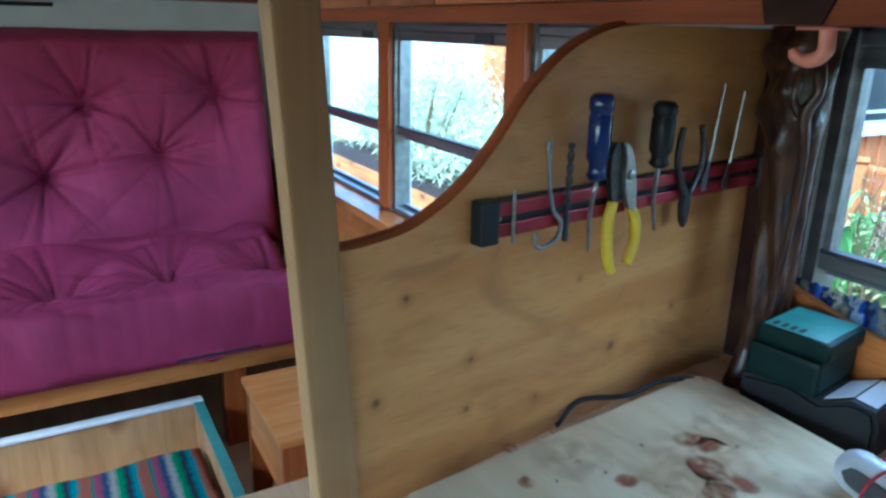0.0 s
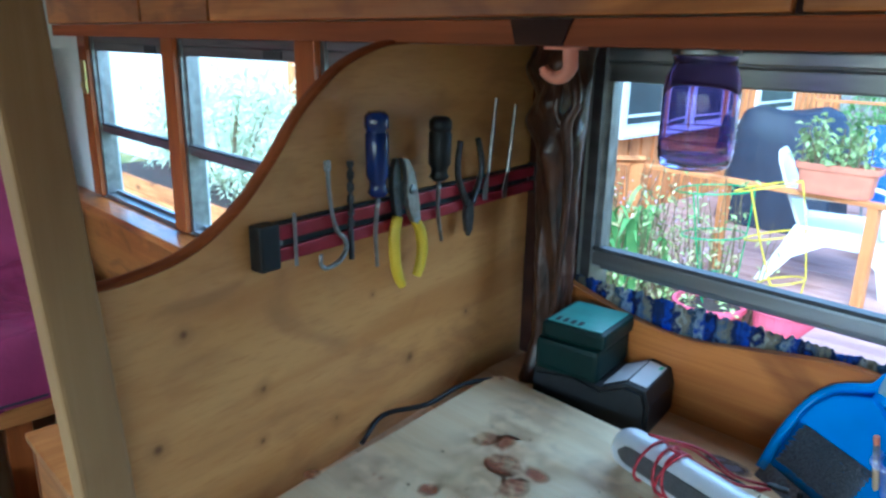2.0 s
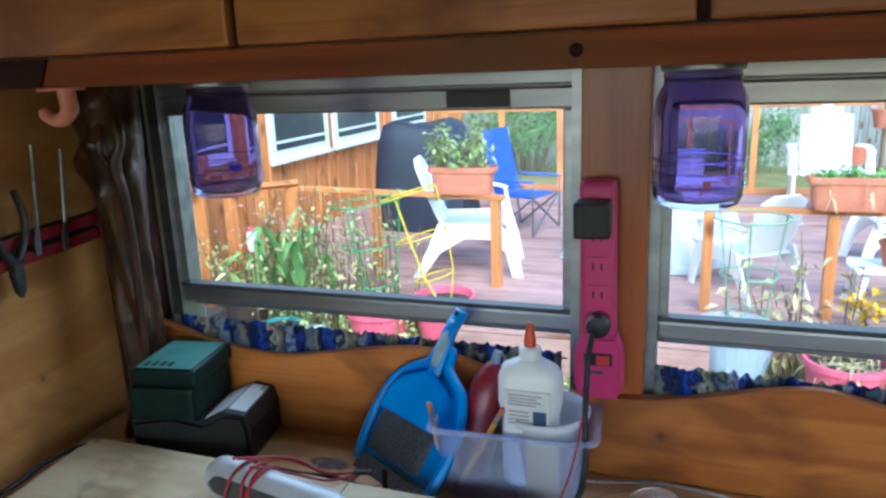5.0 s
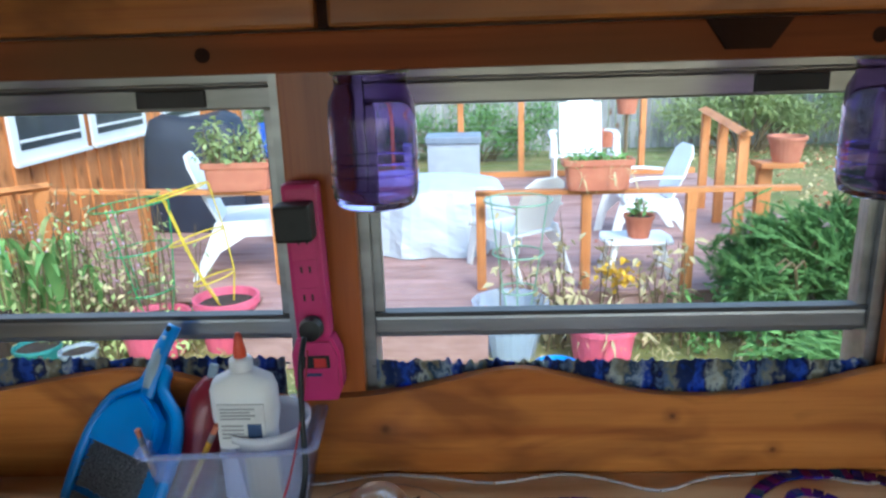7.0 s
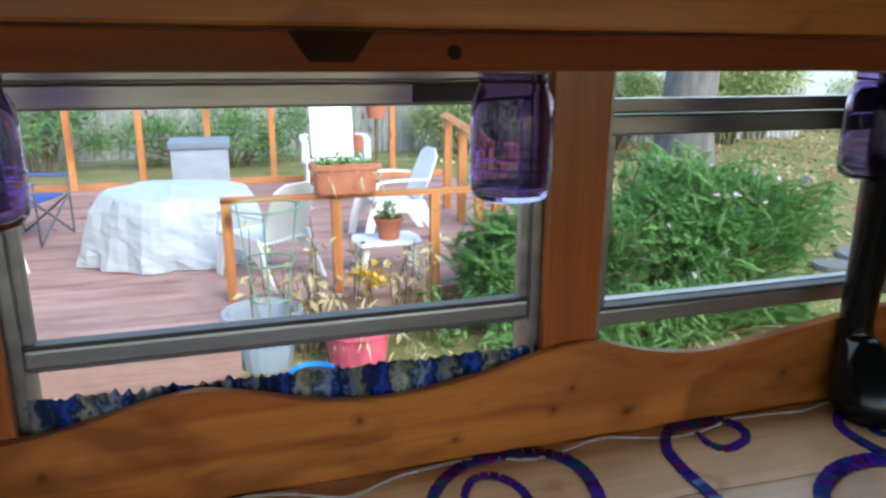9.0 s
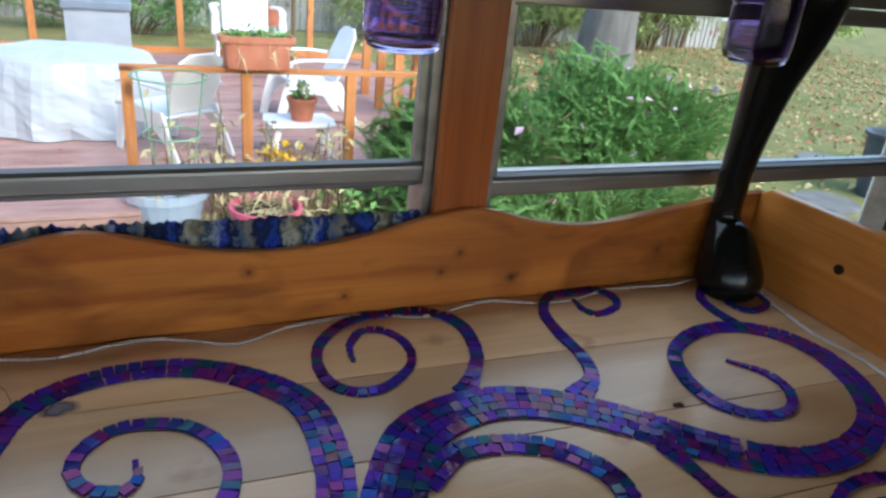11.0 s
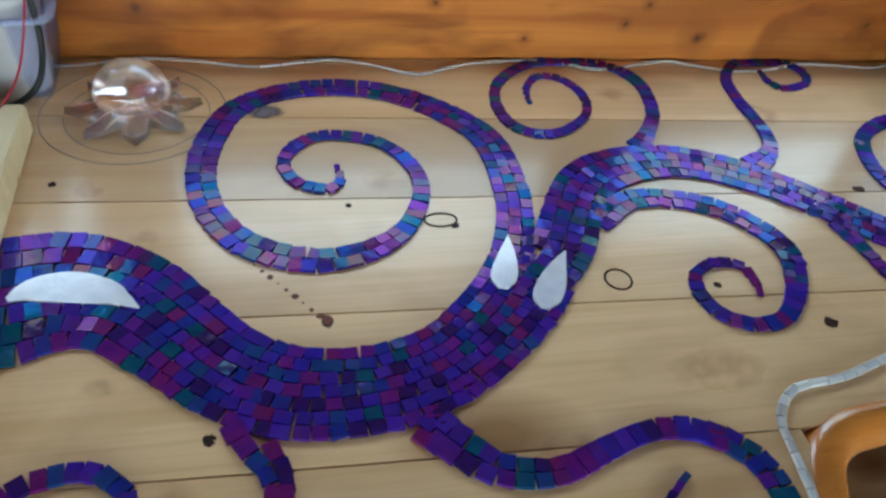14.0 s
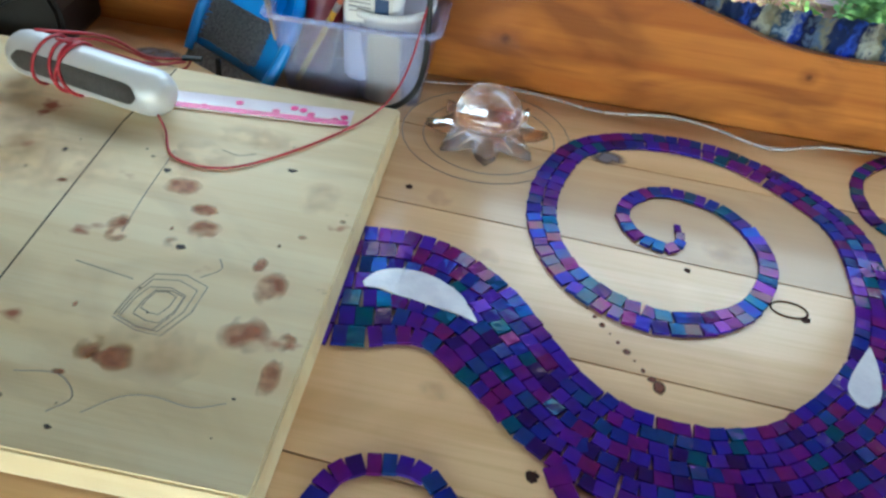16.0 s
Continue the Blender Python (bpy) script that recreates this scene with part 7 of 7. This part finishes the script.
def feathery(c, r, sprays, seed, label, flowers=0):
    """A loose shrub of arching sprays, each set with fine needles."""
    p = thing("feathery_shrub", (c[0], c[1], GZ), label, "shrub")
    q = random.Random(seed)
    v, f, tips, sb = [], [], [], None
    for k in range(sprays):
        a, e = q.uniform(0, 2 * math.pi), math.asin(q.uniform(-0.35, 1.0))
        bumpy = 0.80 + 0.35 * noise.noise((2.2 * math.cos(a) * math.cos(e), 2.2 * math.sin(a) * math.cos(e), 2.2 * math.sin(e) + seed))
        d = Vector((r[0] * math.cos(a) * math.cos(e), r[1] * math.sin(a) * math.cos(e), r[2] * math.sin(e))) * bumpy * q.uniform(0.7, 1.05)
        tip = Vector(c) + d
        if tip.z < GZ + 0.05:
            continue
        away = (Vector((d.x / r[0], d.y / r[1], 0.5 * d.z / r[2] + 0.25)).normalized() + Vector((q.gauss(0, 0.45), q.gauss(0, 0.45), q.gauss(0, 0.30)))).normalized()
        length = q.uniform(0.22, 0.42)
        start = tip - away * length
        side = away.cross(Vector((0, 0, 1))).normalized()
        over = side.cross(away)
        tips.append(tip)
        for i in range(60):
            t = i / 59
            base = start + away * length * t - Vector((0, 0, 0.10 * t * t * length))
            s = (1 if i % 2 else -1) * q.uniform(0.6, 1.0)
            n_dir = (away * 0.85 + side * s * 0.75 + over * q.uniform(-0.35, 0.55)).normalized()
            ln = (0.085 - 0.055 * t) * q.uniform(0.7, 1.25)
            wd = over.lerp(side, q.uniform(0.2, 0.8)).normalized() * 0.0050
            j = len(v)
            v += [tuple(base - wd), tuple(base + wd), tuple(base + n_dir * ln - Vector((0, 0, 0.012)))]
            f.append((j, j + 1, j + 2))
        if k % 9 == 0:
            sb = tube([(c[0] + 0.35 * d.x, c[1] + 0.35 * d.y, GZ - 0.02), tuple(start.lerp(Vector((c[0], c[1], start.z)), 0.3)), tuple(start)], [0.02, 0.012, 0.005], 5, 3, bm=sb)
    tagged(part("stems", sb, STEM, p, "thin brown stems"), kind="stuff")
    tagged(part("crown", (v, [], f), LEAF, p), kind="stuff")
    if flowers:
        scatter("flowers", p, PINK_FLOWER, flowers, lambda s: tuple(s.choice(tips) + Vector((0, -0.03, 0.02))), 0.085, seed + 2, 1.2, label="pale pink flowers")
    return p


feathery((5.55, 6.2, -0.42), (1.80, 0.95, 1.05), 3600, 61, "large feathery green shrub with a few pink flowers", 46)
feathery((3.72, 5.5, -0.40), (1.20, 0.50, 0.92), 2100, 71, "feathery green shrub spilling over the deck railing", 12)
feathery((4.6, 5.0, -0.75), (1.9, 0.5, 0.42), 1400, 65, "low feathery green shrub in front of the larger one", 10)
bush("fence_shrub", (1.0, 15.6, -0.4), (3.6, 0.8, 0.9), 4500, 81, LEAF, "dark green shrubs along the fence", 0.22)
bush("fence_shrub", (-2.5, 15.4, -0.1), (2.2, 0.8, 1.2), 3500, 84, LEAF, "dark green shrubs along the fence", 0.22)
bush("fence_shrub", (7.0, 16.0, -0.1), (2.6, 0.8, 1.4), 6000, 87, LEAF_LIGHT, "yellow-green shrubs along the fence", 0.24)
bush("yard_shrub", (15.5, 17.0, 0.4), (2.0, 1.4, 2.0), 3600, 91, LEAF_LIGHT, "yellow-green yard shrub behind the tree", 0.26)
bush("yard_shrub", (21, 17.5, 0.2), (3.0, 1.4, 1.6), 3600, 94, LEAF_LIGHT, "yellow-green yard shrub far back", 0.28)
bush("fence_shrub", (10.2, 15.9, 0.1), (2.4, 0.7, 1.5), 6500, 110, LEAF_LIGHT, "yellow-green shrubs along the fence", 0.24)
bush("fence_shrub", (13.6, 16.0, 0.1), (2.6, 0.7, 1.6), 6500, 113, LEAF_LIGHT, "yellow-green shrubs along the fence", 0.24)
tree = thing("yard_tree", (10.6, 13.4, GZ), "grey-barked yard tree with a thick trunk", "tree")
part("trunk", tube([(10.6, 13.4, GZ - 0.05), (10.62, 13.4, 0.2), (10.75, 13.45, 2.5), (10.7, 13.5, 6)], [0.72, 0.58, 0.52, 0.4], 18, 6), BARK, tree, smooth=True)
part("limb", tube([(10.75, 13.45, 2.6), (12, 13.2, 4.2), (13.2, 13.0, 5.6)], [0.3, 0.22, 0.1], 10, 5), BARK, tree, smooth=True)
part("limb", tube([(10.7, 13.45, 3.4), (9.4, 13.8, 5.0), (8.6, 14.0, 6.4)], [0.26, 0.2, 0.1], 10, 5), BARK, tree, smooth=True)
scatter("crown", tree, LEAF_LIGHT, 5000, lambda r: (10.7 + r.gauss(0, 2.2), 13.4 + r.gauss(0, 2.0), 6.6 + r.gauss(0, 0.9)), 0.3, 97, 1.8)

# beds seen through the windows behind the side panel
bed = thing("raised_bed", (-6.0, 3.8, GZ), "cedar raised garden bed", "planter")
for k in range(3):
    part("board", box(-10.0, -2.6, 3.55, 3.6, GZ + 0.19 * k, GZ + 0.19 * k + 0.18, 0.004), CEDAR_X, bed)
part("soil", box(-10.0, -2.6, 3.61, 4.6, GZ, -0.36), SOIL, bed)
bush("bed_shrub", (-4.6, 4.2, 0.1), (2.2, 0.45, 1.25), 8000, 101, GLARE_LEAF, "loose shrub in the raised bed, leaves paled for glare", 0.13)
bush("bed_shrub", (-7.6, 4.3, 0.2), (2.6, 0.45, 1.3), 8000, 104, GLARE_LEAF, "loose shrub in the raised bed, leaves paled for glare", 0.14)
# made-up white wall; its colour stands in for overexposed brightness outdoors
solid("glare_backdrop", box(-16, -5.2, 5.6, 6.4, GZ, 2.6), WHITE_PAINT, "made-up white wall standing in for glare behind the garden bed", "shed")
can = thing("grey_bin", (9.4, 5.6, GZ), "dark grey plastic rubbish bin", "bin")
part("body", lathe([(0, 0), (0.26, 0), (0.33, 0.7), (0.36, 0.71), (0.36, 0.75), (0.30, 0.74), (0.25, 0.03), (0, 0.02)], 24, (9.0, 5.3, GZ)), BIN_GREY, can)
for n, (x, y, r) in enumerate(((8.0, 5.2, 0.5), (8.4, 6.4, 0.6), (9.6, 6.6, 0.5), (7.6, 6.2, 0.35))):
    pts = [(x + r * (0.8 + 0.3 * noise.noise((math.cos(a) + n * 3, math.sin(a), n))) * math.cos(a), y + 0.7 * r * math.sin(a)) for a in [2 * math.pi * i / 12 for i in range(12)]]
    solid("stepping_stone", plate(pts, 0.1, Matrix.Translation((0, 0, GZ - 0.05)), 0.02), STONE, "grey flat stepping stone in the lawn", "stone", "stepping stones")

# ---- mosaic on the counter: each branch as (x, y, width) in millimetres ----
BRANCHES = {}
BRANCHES["trunk"] = [(640, 552, 150), (700, 552, 152), (748, 554, 153), (799, 561, 143), (852, 544, 113), (901, 498, 93), (940, 461, 87), (985, 437, 88), (1034, 431, 85), (1079, 436, 84), (1128, 456, 81), (1183, 502, 87), (1221, 548, 92)]
BRANCHES["great_spiral"] = [(1193, 535, 49), (1221, 614, 41), (1233, 678, 41), (1229, 763, 41), (1195, 818, 40), (1132, 868, 37), (1063, 886, 35), (993, 875, 33), (940, 841, 32), (913, 779, 33), (906, 714, 32), (918, 657, 31), (947, 612, 32), (986, 588, 32), (1027, 580, 30), (1071, 591, 27), (1109, 621, 22), (1133, 674, 20), (1130, 721, 19), (1104, 762, 18), (1067, 780, 18), (1029, 781, 18), (999, 756, 17), (991, 724, 15), (1006, 696, 15), (1035, 686, 14), (1049, 699, 11), (1047, 722, 6)]
BRANCHES["long_arm"] = [(1228, 540, 60), (1262, 580, 66), (1297, 643, 66), (1325, 682, 67), (1369, 708, 66), (1431, 718, 62), (1487, 706, 60), (1542, 674, 58), (1591, 634, 56), (1640, 585, 56), (1693, 545, 52), (1753, 524, 43), (1823, 528, 39), (1895, 559, 38), (1943, 614, 40), (1964, 688, 40), (1947, 753, 36), (1893, 794, 30), (1818, 796, 25), (1747, 760, 21), (1716, 700, 23), (1718, 642, 23), (1756, 608, 19), (1803, 607, 14), (1837, 639, 15), (1838, 680, 14), (1808, 717, 6)]
BRANCHES["curl_back"] = [(1406, 738, 33), (1438, 775, 22), (1467, 825, 19), (1476, 892, 21), (1451, 936, 21), (1389, 954, 19), (1326, 943, 18), (1278, 903, 16), (1259, 855, 15), (1264, 804, 17), (1293, 779, 16), (1331, 784, 14), (1372, 820, 12), (1382, 867, 13), (1363, 906, 14), (1332, 911, 12), (1309, 882, 10), (1303, 845, 5)]
BRANCHES["curl_stem"] = [(1553, 705, 36), (1591, 735, 21), (1606, 781, 20), (1607, 850, 19), (1618, 907, 17), (1656, 950, 16), (1721, 958, 17), (1753, 932, 17), (1745, 897, 13), (1702, 879, 14), (1683, 894, 12), (1683, 921, 6)]
BRANCHES["curl_front"] = [(1313, 612, 28), (1360, 647, 31), (1409, 649, 30), (1457, 632, 31), (1490, 601, 31), (1508, 559, 29), (1492, 511, 23), (1459, 472, 19), (1425, 463, 17), (1396, 474, 18), (1382, 501, 17), (1389, 531, 13), (1417, 546, 12), (1443, 540, 12), (1448, 522, 10), (1446, 504, 5)]
BRANCHES["curl_corner"] = [(1903, 793, 22), (1896, 846, 19), (1908, 892, 16), (1956, 926, 15), (2012, 922, 15), (2024, 878, 15), (2004, 842, 12), (1960, 830, 13), (1941, 852, 12), (1952, 877, 10), (1978, 866, 5)]
BRANCHES["tendril"] = [(1597, 596, 28), (1602, 549, 18), (1608, 501, 17), (1627, 476, 17), (1662, 462, 14), (1709, 464, 13), (1756, 481, 14), (1801, 481, 15), (1831, 466, 16), (1850, 446, 15), (1848, 410, 14)]
BRANCHES["tendril_curl"] = [(1850, 446, 12), (1836, 408, 14), (1800, 396, 15), (1762, 408, 15), (1746, 432, 15), (1766, 450, 12), (1794, 447, 8)]
BRANCHES["stalk"] = [(940, 448, 52), (955, 406, 36), (966, 384, 28), (976, 363, 24), (976, 330, 20), (960, 290, 18), (920, 262, 17), (860, 250, 16), (800, 262, 16), (776, 300, 16)]
BRANCHES["stalk_curl"] = [(776, 300, 16), (784, 345, 16), (795, 369, 17), (815, 380, 17), (842, 384, 16), (864, 375, 15), (877, 355, 14), (868, 328, 12), (845, 320, 9), (830, 335, 6)]
BRANCHES["root"] = [(1090, 396, 40), (1125, 358, 31), (1153, 344, 26), (1188, 342, 23), (1230, 356, 21), (1268, 366, 20), (1302, 364, 22), (1330, 349, 24), (1348, 326, 24), (1352, 292, 22), (1338, 262, 17), (1305, 246, 15), (1265, 250, 14), (1242, 270, 13), (1246, 295, 10), (1279, 323, 4)]
TZ = 0.9004
mosaic = thing("mosaic_tree", (1.2, 0.6, 0.9), "iridescent violet glass mosaic tree of spirals set on the counter", "mosaic")
mosaic["kind"] = "thing"
rt = random.Random(11)
unit = bpy.data.meshes.new("tile")
ub = bmesh.new()
bmesh.ops.create_cube(ub, size=1)
for v in ub.verts:
    if v.co.z > 0:
        v.co.x *= 0.96
        v.co.y *= 0.96
ub.to_mesh(unit)
ub.free()
unit.materials.append(TILE)
PARTS_LEFT = 300
loose_v, loose_f = [], []
cube_v = [(-0.5, -0.5, -0.5), (0.5, -0.5, -0.5), (0.5, 0.5, -0.5), (-0.5, 0.5, -0.5), (-0.48, -0.48, 0.5), (0.48, -0.48, 0.5), (0.48, 0.48, 0.5), (-0.48, 0.48, 0.5)]
cube_f = [(0, 3, 2, 1), (4, 5, 6, 7), (0, 1, 5, 4), (1, 2, 6, 5), (2, 3, 7, 6), (3, 0, 4, 7)]


def lay_tile(x, y, ang, lx, ly):
    global PARTS_LEFT
    m = Matrix.Translation((x, y, TZ + 0.0016)) @ Euler((rt.gauss(0, 0.035), rt.gauss(0, 0.035), ang + rt.gauss(0, 0.10 if ly < lx * 1.3 else 0.06))).to_matrix().to_4x4() @ Matrix.Diagonal((lx, ly, 0.0032, 1))
    if PARTS_LEFT > 0:
        ob = new("tile", unit)
        ob.parent = mosaic
        ob.matrix_parent_inverse = base_of(mosaic).inverted()
        ob.matrix_basis = m
        PARTS_LEFT -= 1
    else:
        k = len(loose_v)
        loose_v.extend(tuple(m @ Vector(c)) for c in cube_v)
        loose_f.extend(tuple(k + i for i in f) for f in cube_f)


def inside_leaf(x, y):
    for (ax, ay), (cx, cy), r in LEAVES:
        d = Vector((cx - ax, cy - ay))
        t = max(0, min(1, ((x - ax) * d.x + (y - ay) * d.y) / d.length_squared))
        if math.hypot(x - ax - d.x * t, y - ay - d.y * t) < r:
            return True
    return False


LEAVES = [((0.785, 0.562), (0.835, 0.553), 0.011), ((1.189, 0.540), (1.198, 0.566), 0.006), ((1.223, 0.513), (1.240, 0.541), 0.007)]
cells = {}


def crowded(x, y, reach):
    """Whether a tile already lies nearer than reach; otherwise the place is taken."""
    i, j = int(x / 0.02), int(y / 0.02)
    for di in (-1, 0, 1):
        for dj in (-1, 0, 1):
            for px, py in cells.get((i + di, j + dj), ()):
                if math.hypot(px - x, py - y) < reach:
                    return True
    cells.setdefault((i, j), []).append((x, y))
    return False


for branch, ctrl in BRANCHES.items():
    line = np.array(spline([(a / 1000, c / 1000, w / 1000) for a, c, w in ctrl], 10))
    rows = [7] * len(line) if branch == "trunk" else [max(1, round(float(w) / 0.0155)) for w in line[:, 2]]
    turn = np.gradient(line[:, :2], axis=0)
    turn /= np.hypot(turn[:, 0], turn[:, 1])[:, None]
    a = 0
    while a < len(line) - 1:
        b = a + 1
        while b < len(line) - 1 and rows[b] == rows[a]:
            b += 1
        n_rows = rows[a]
        for r in range(n_rows):
            off = ((r + 0.5) / n_rows - 0.5) * line[a:b + 1, 2]
            px = line[a:b + 1, 0] - turn[a:b + 1, 1] * off
            py = np.minimum(line[a:b + 1, 1], 0.960 - line[a:b + 1, 2] / 2) + turn[a:b + 1, 0] * off
            arc = np.concatenate([[0], np.cumsum(np.hypot(np.diff(px), np.diff(py)))])
            s = 0.5 * 0.0135 * (1 - 0.6 * (r % 2))
            while s < arc[-1] + 0.004:
                step = (0.0142 if n_rows > 1 else 0.0128) * rt.uniform(0.85, 1.15)
                tx, ty, w = (float(np.interp(s, arc, q)) for q in (px, py, line[a:b + 1, 2]))
                ahead, behind = min(s + 0.004, arc[-1]), max(min(s, arc[-1]) - 0.004, 0)
                ang = math.atan2(float(np.interp(ahead, arc, py) - np.interp(behind, arc, py)), float(np.interp(ahead, arc, px) - np.interp(behind, arc, px)))
                if not inside_leaf(tx, ty) and not crowded(tx, ty, min(step, w / n_rows) * 0.5):
                    lay_tile(tx, ty, ang, step * 0.975, max(w, 0.006) / n_rows * rt.uniform(0.94, 0.99))
                s += step
        a = b
tagged(part("small_tiles", (loose_v, [], loose_f), TILE_JOINED, mosaic, "small violet and blue glass tiles"), kind="stuff")


def leaf(points, n=8):
    line = spline([(a / 1000, c / 1000, w / 1000) for a, c, w in points], n)
    left, right = [], []
    for i, p in enumerate(line):
        d = line[min(i + 1, len(line) - 1)] - line[max(i - 1, 0)]
        a = math.atan2(d[1], d[0])
        h = max(p[2], 0.0006) / 2
        left.append((p[0] - math.sin(a) * h, p[1] + math.cos(a) * h))
        right.append((p[0] + math.sin(a) * h, p[1] - math.cos(a) * h))
    return plate(left + right[::-1], 0.0042, Matrix.Translation((0, 0, TZ)), 0.0006)


for pts_leaf in ([(760, 551, 6), (778, 561, 28), (806, 562, 36), (836, 553, 28), (852, 543, 14), (866, 532, 1)], [(1209, 598, 1), (1204, 580, 13), (1196, 556, 24), (1189, 538, 24), (1186, 527, 8)], [(1263, 573, 1), (1250, 554, 15), (1236, 531, 27), (1224, 511, 26), (1219, 499, 8)]):
    part("leaf", leaf(pts_leaf), PEARL, mosaic, "pearly white leaf inlay")

# white glass trim along the edges of the counter
trim = thing("white_edge_trim", (1.2, 0.95, 0.9), "milky white glass trim along the counter edges", "trim")


def trim_run(ctrl, r):
    line = spline([(a / 1000, min(c, 955) / 1000) for a, c in ctrl], 6)
    for p, q in zip(line[::2], line[2::2]):
        p, q = p * 0.96 + q * 0.04, q * 0.96 + p * 0.04
        part("trim_piece", tube([(float(p[0]), float(p[1]), 0.9004 + r * 0.6), (float(q[0]), float(q[1]), 0.9004 + r * 0.6)], r, 8, 1, 0.6), TRIM_WHITE, trim)


trim_run([(690, 932), (750, 938), (820, 955), (890, 950), (965, 936), (1050, 955), (1110, 942), (1170, 917), (1235, 944), (1330, 955), (1380, 948), (1430, 930), (1537, 955), (1580, 944), (1640, 927), (1700, 931), (1761, 948), (1830, 944), (1885, 938), (1949, 948), (2040, 925)], 0.0026)
trim_run([(2040, 925), (2016, 835), (2003, 746), (2014, 660), (2000, 565), (2010, 480)], 0.0036)
trim_run([(1350, 240), (1372, 285), (1380, 331), (1387, 364), (1416, 390), (1468, 396), (1513, 408), (1583, 424), (1640, 400), (1694, 384), (1747, 380), (1850, 384), (1950, 378)], 0.0042)

# knots, pencil rings and drips on the counter
for n, (x, y, r, q) in enumerate(((0.765, 0.708, 0.004, 1), (0.972, 0.836, 0.016, 1.6), (1.022, 0.505, 0.008, 0.7), (1.499, 0.459, 0.006, 1.2), (1.407, 0.517, 0.004, 1), (0.928, 0.400, 0.005, 1), (1.667, 0.654, 0.006, 1.2), (1.054, 0.659, 0.003, 1), (1.16, 0.622, 0.004, 1.3))):
    blot(x, y, TZ - 0.0002, r, q, "knot", STAIN_DARK if n in (2,) else DARK_WOOD if r < 0.01 else STAIN_GREY, counter, 30 + n)
for k in range(9):
    t = k / 8
    blot(0.960 + 0.056 * t, 0.580 - 0.068 * t, TZ - 0.0002, 0.0012 + 0.0012 * (k % 3), 1, "drip", STAIN_DARK, counter, 50 + k)
for x, y, r, q in ((1.306, 0.533, 0.0135, 1.0), (1.146, 0.631, 0.017, 1.0), (0.832, 0.834, 0.078, 1.0), (0.828, 0.838, 0.10, 1.0)):
    part("pencil_ring", tube([(x + r * math.cos(a), y + r * (0.6 if r == 0.017 else 1) * math.sin(a), TZ) for a in np.linspace(0, 2 * math.pi, 29)], 0.0011 if r < 0.02 else 0.0006, 4, 1), DARK_WOOD if r < 0.02 else PENCIL_LINE, counter)

blot(0.392, 0.887, TZ - 0.0002, 0.024, 1.5, "knot", STAIN_GREY, counter, 171)
part("grain_ring", tube([(0.30, 0.86, TZ), (0.36, 0.835, TZ), (0.43, 0.835, TZ), (0.485, 0.86, TZ), (0.50, 0.885, TZ)], 0.0006, 4, 4), PENCIL_LINE, counter)
for n, (x, y, r, q) in enumerate(((0.86, 0.62, 0.020, 0.8), (0.90, 0.34, 0.030, 1.2), (0.845, 0.455, 0.012, 1.2), (1.10, 0.70, 0.02, 1.8), (1.56, 0.62, 0.02, 1.4), (0.80, 0.70, 0.018, 0.9), (1.62, 0.82, 0.03, 1.2), (1.43, 0.87, 0.02, 1.6), (1.20, 0.36, 0.02, 1.4), (1.36, 0.42, 0.025, 2.0))):
    blot(x, y, TZ - 0.0002, r, q, "stain", STAIN_SOFT, counter, 190 + n)

# added daylight lamps: one outside for the open sky, weighted ones in aisle windows
# unseen area lamp above the garden side, put there to brighten the counter
sky_standin = added_lamp(0.3, 1.95, 2.35, 6.2, 1.5, LAMP_A, -1)
sky_standin.matrix_world = look((0.3, 1.95, 2.35), (0.3, 0.4, 0.95))
# strength differs by window to lift the splash board and spare the futon
for i, k in ((-3, 0.35), (-2, 0.35), (0, 1.3), (2, 0.25)):
    added_lamp(X0 + i * PITCH + OPEN / 2, -1.29, 1.16, 0.62, 0.6, LAMP_B * k, 1)
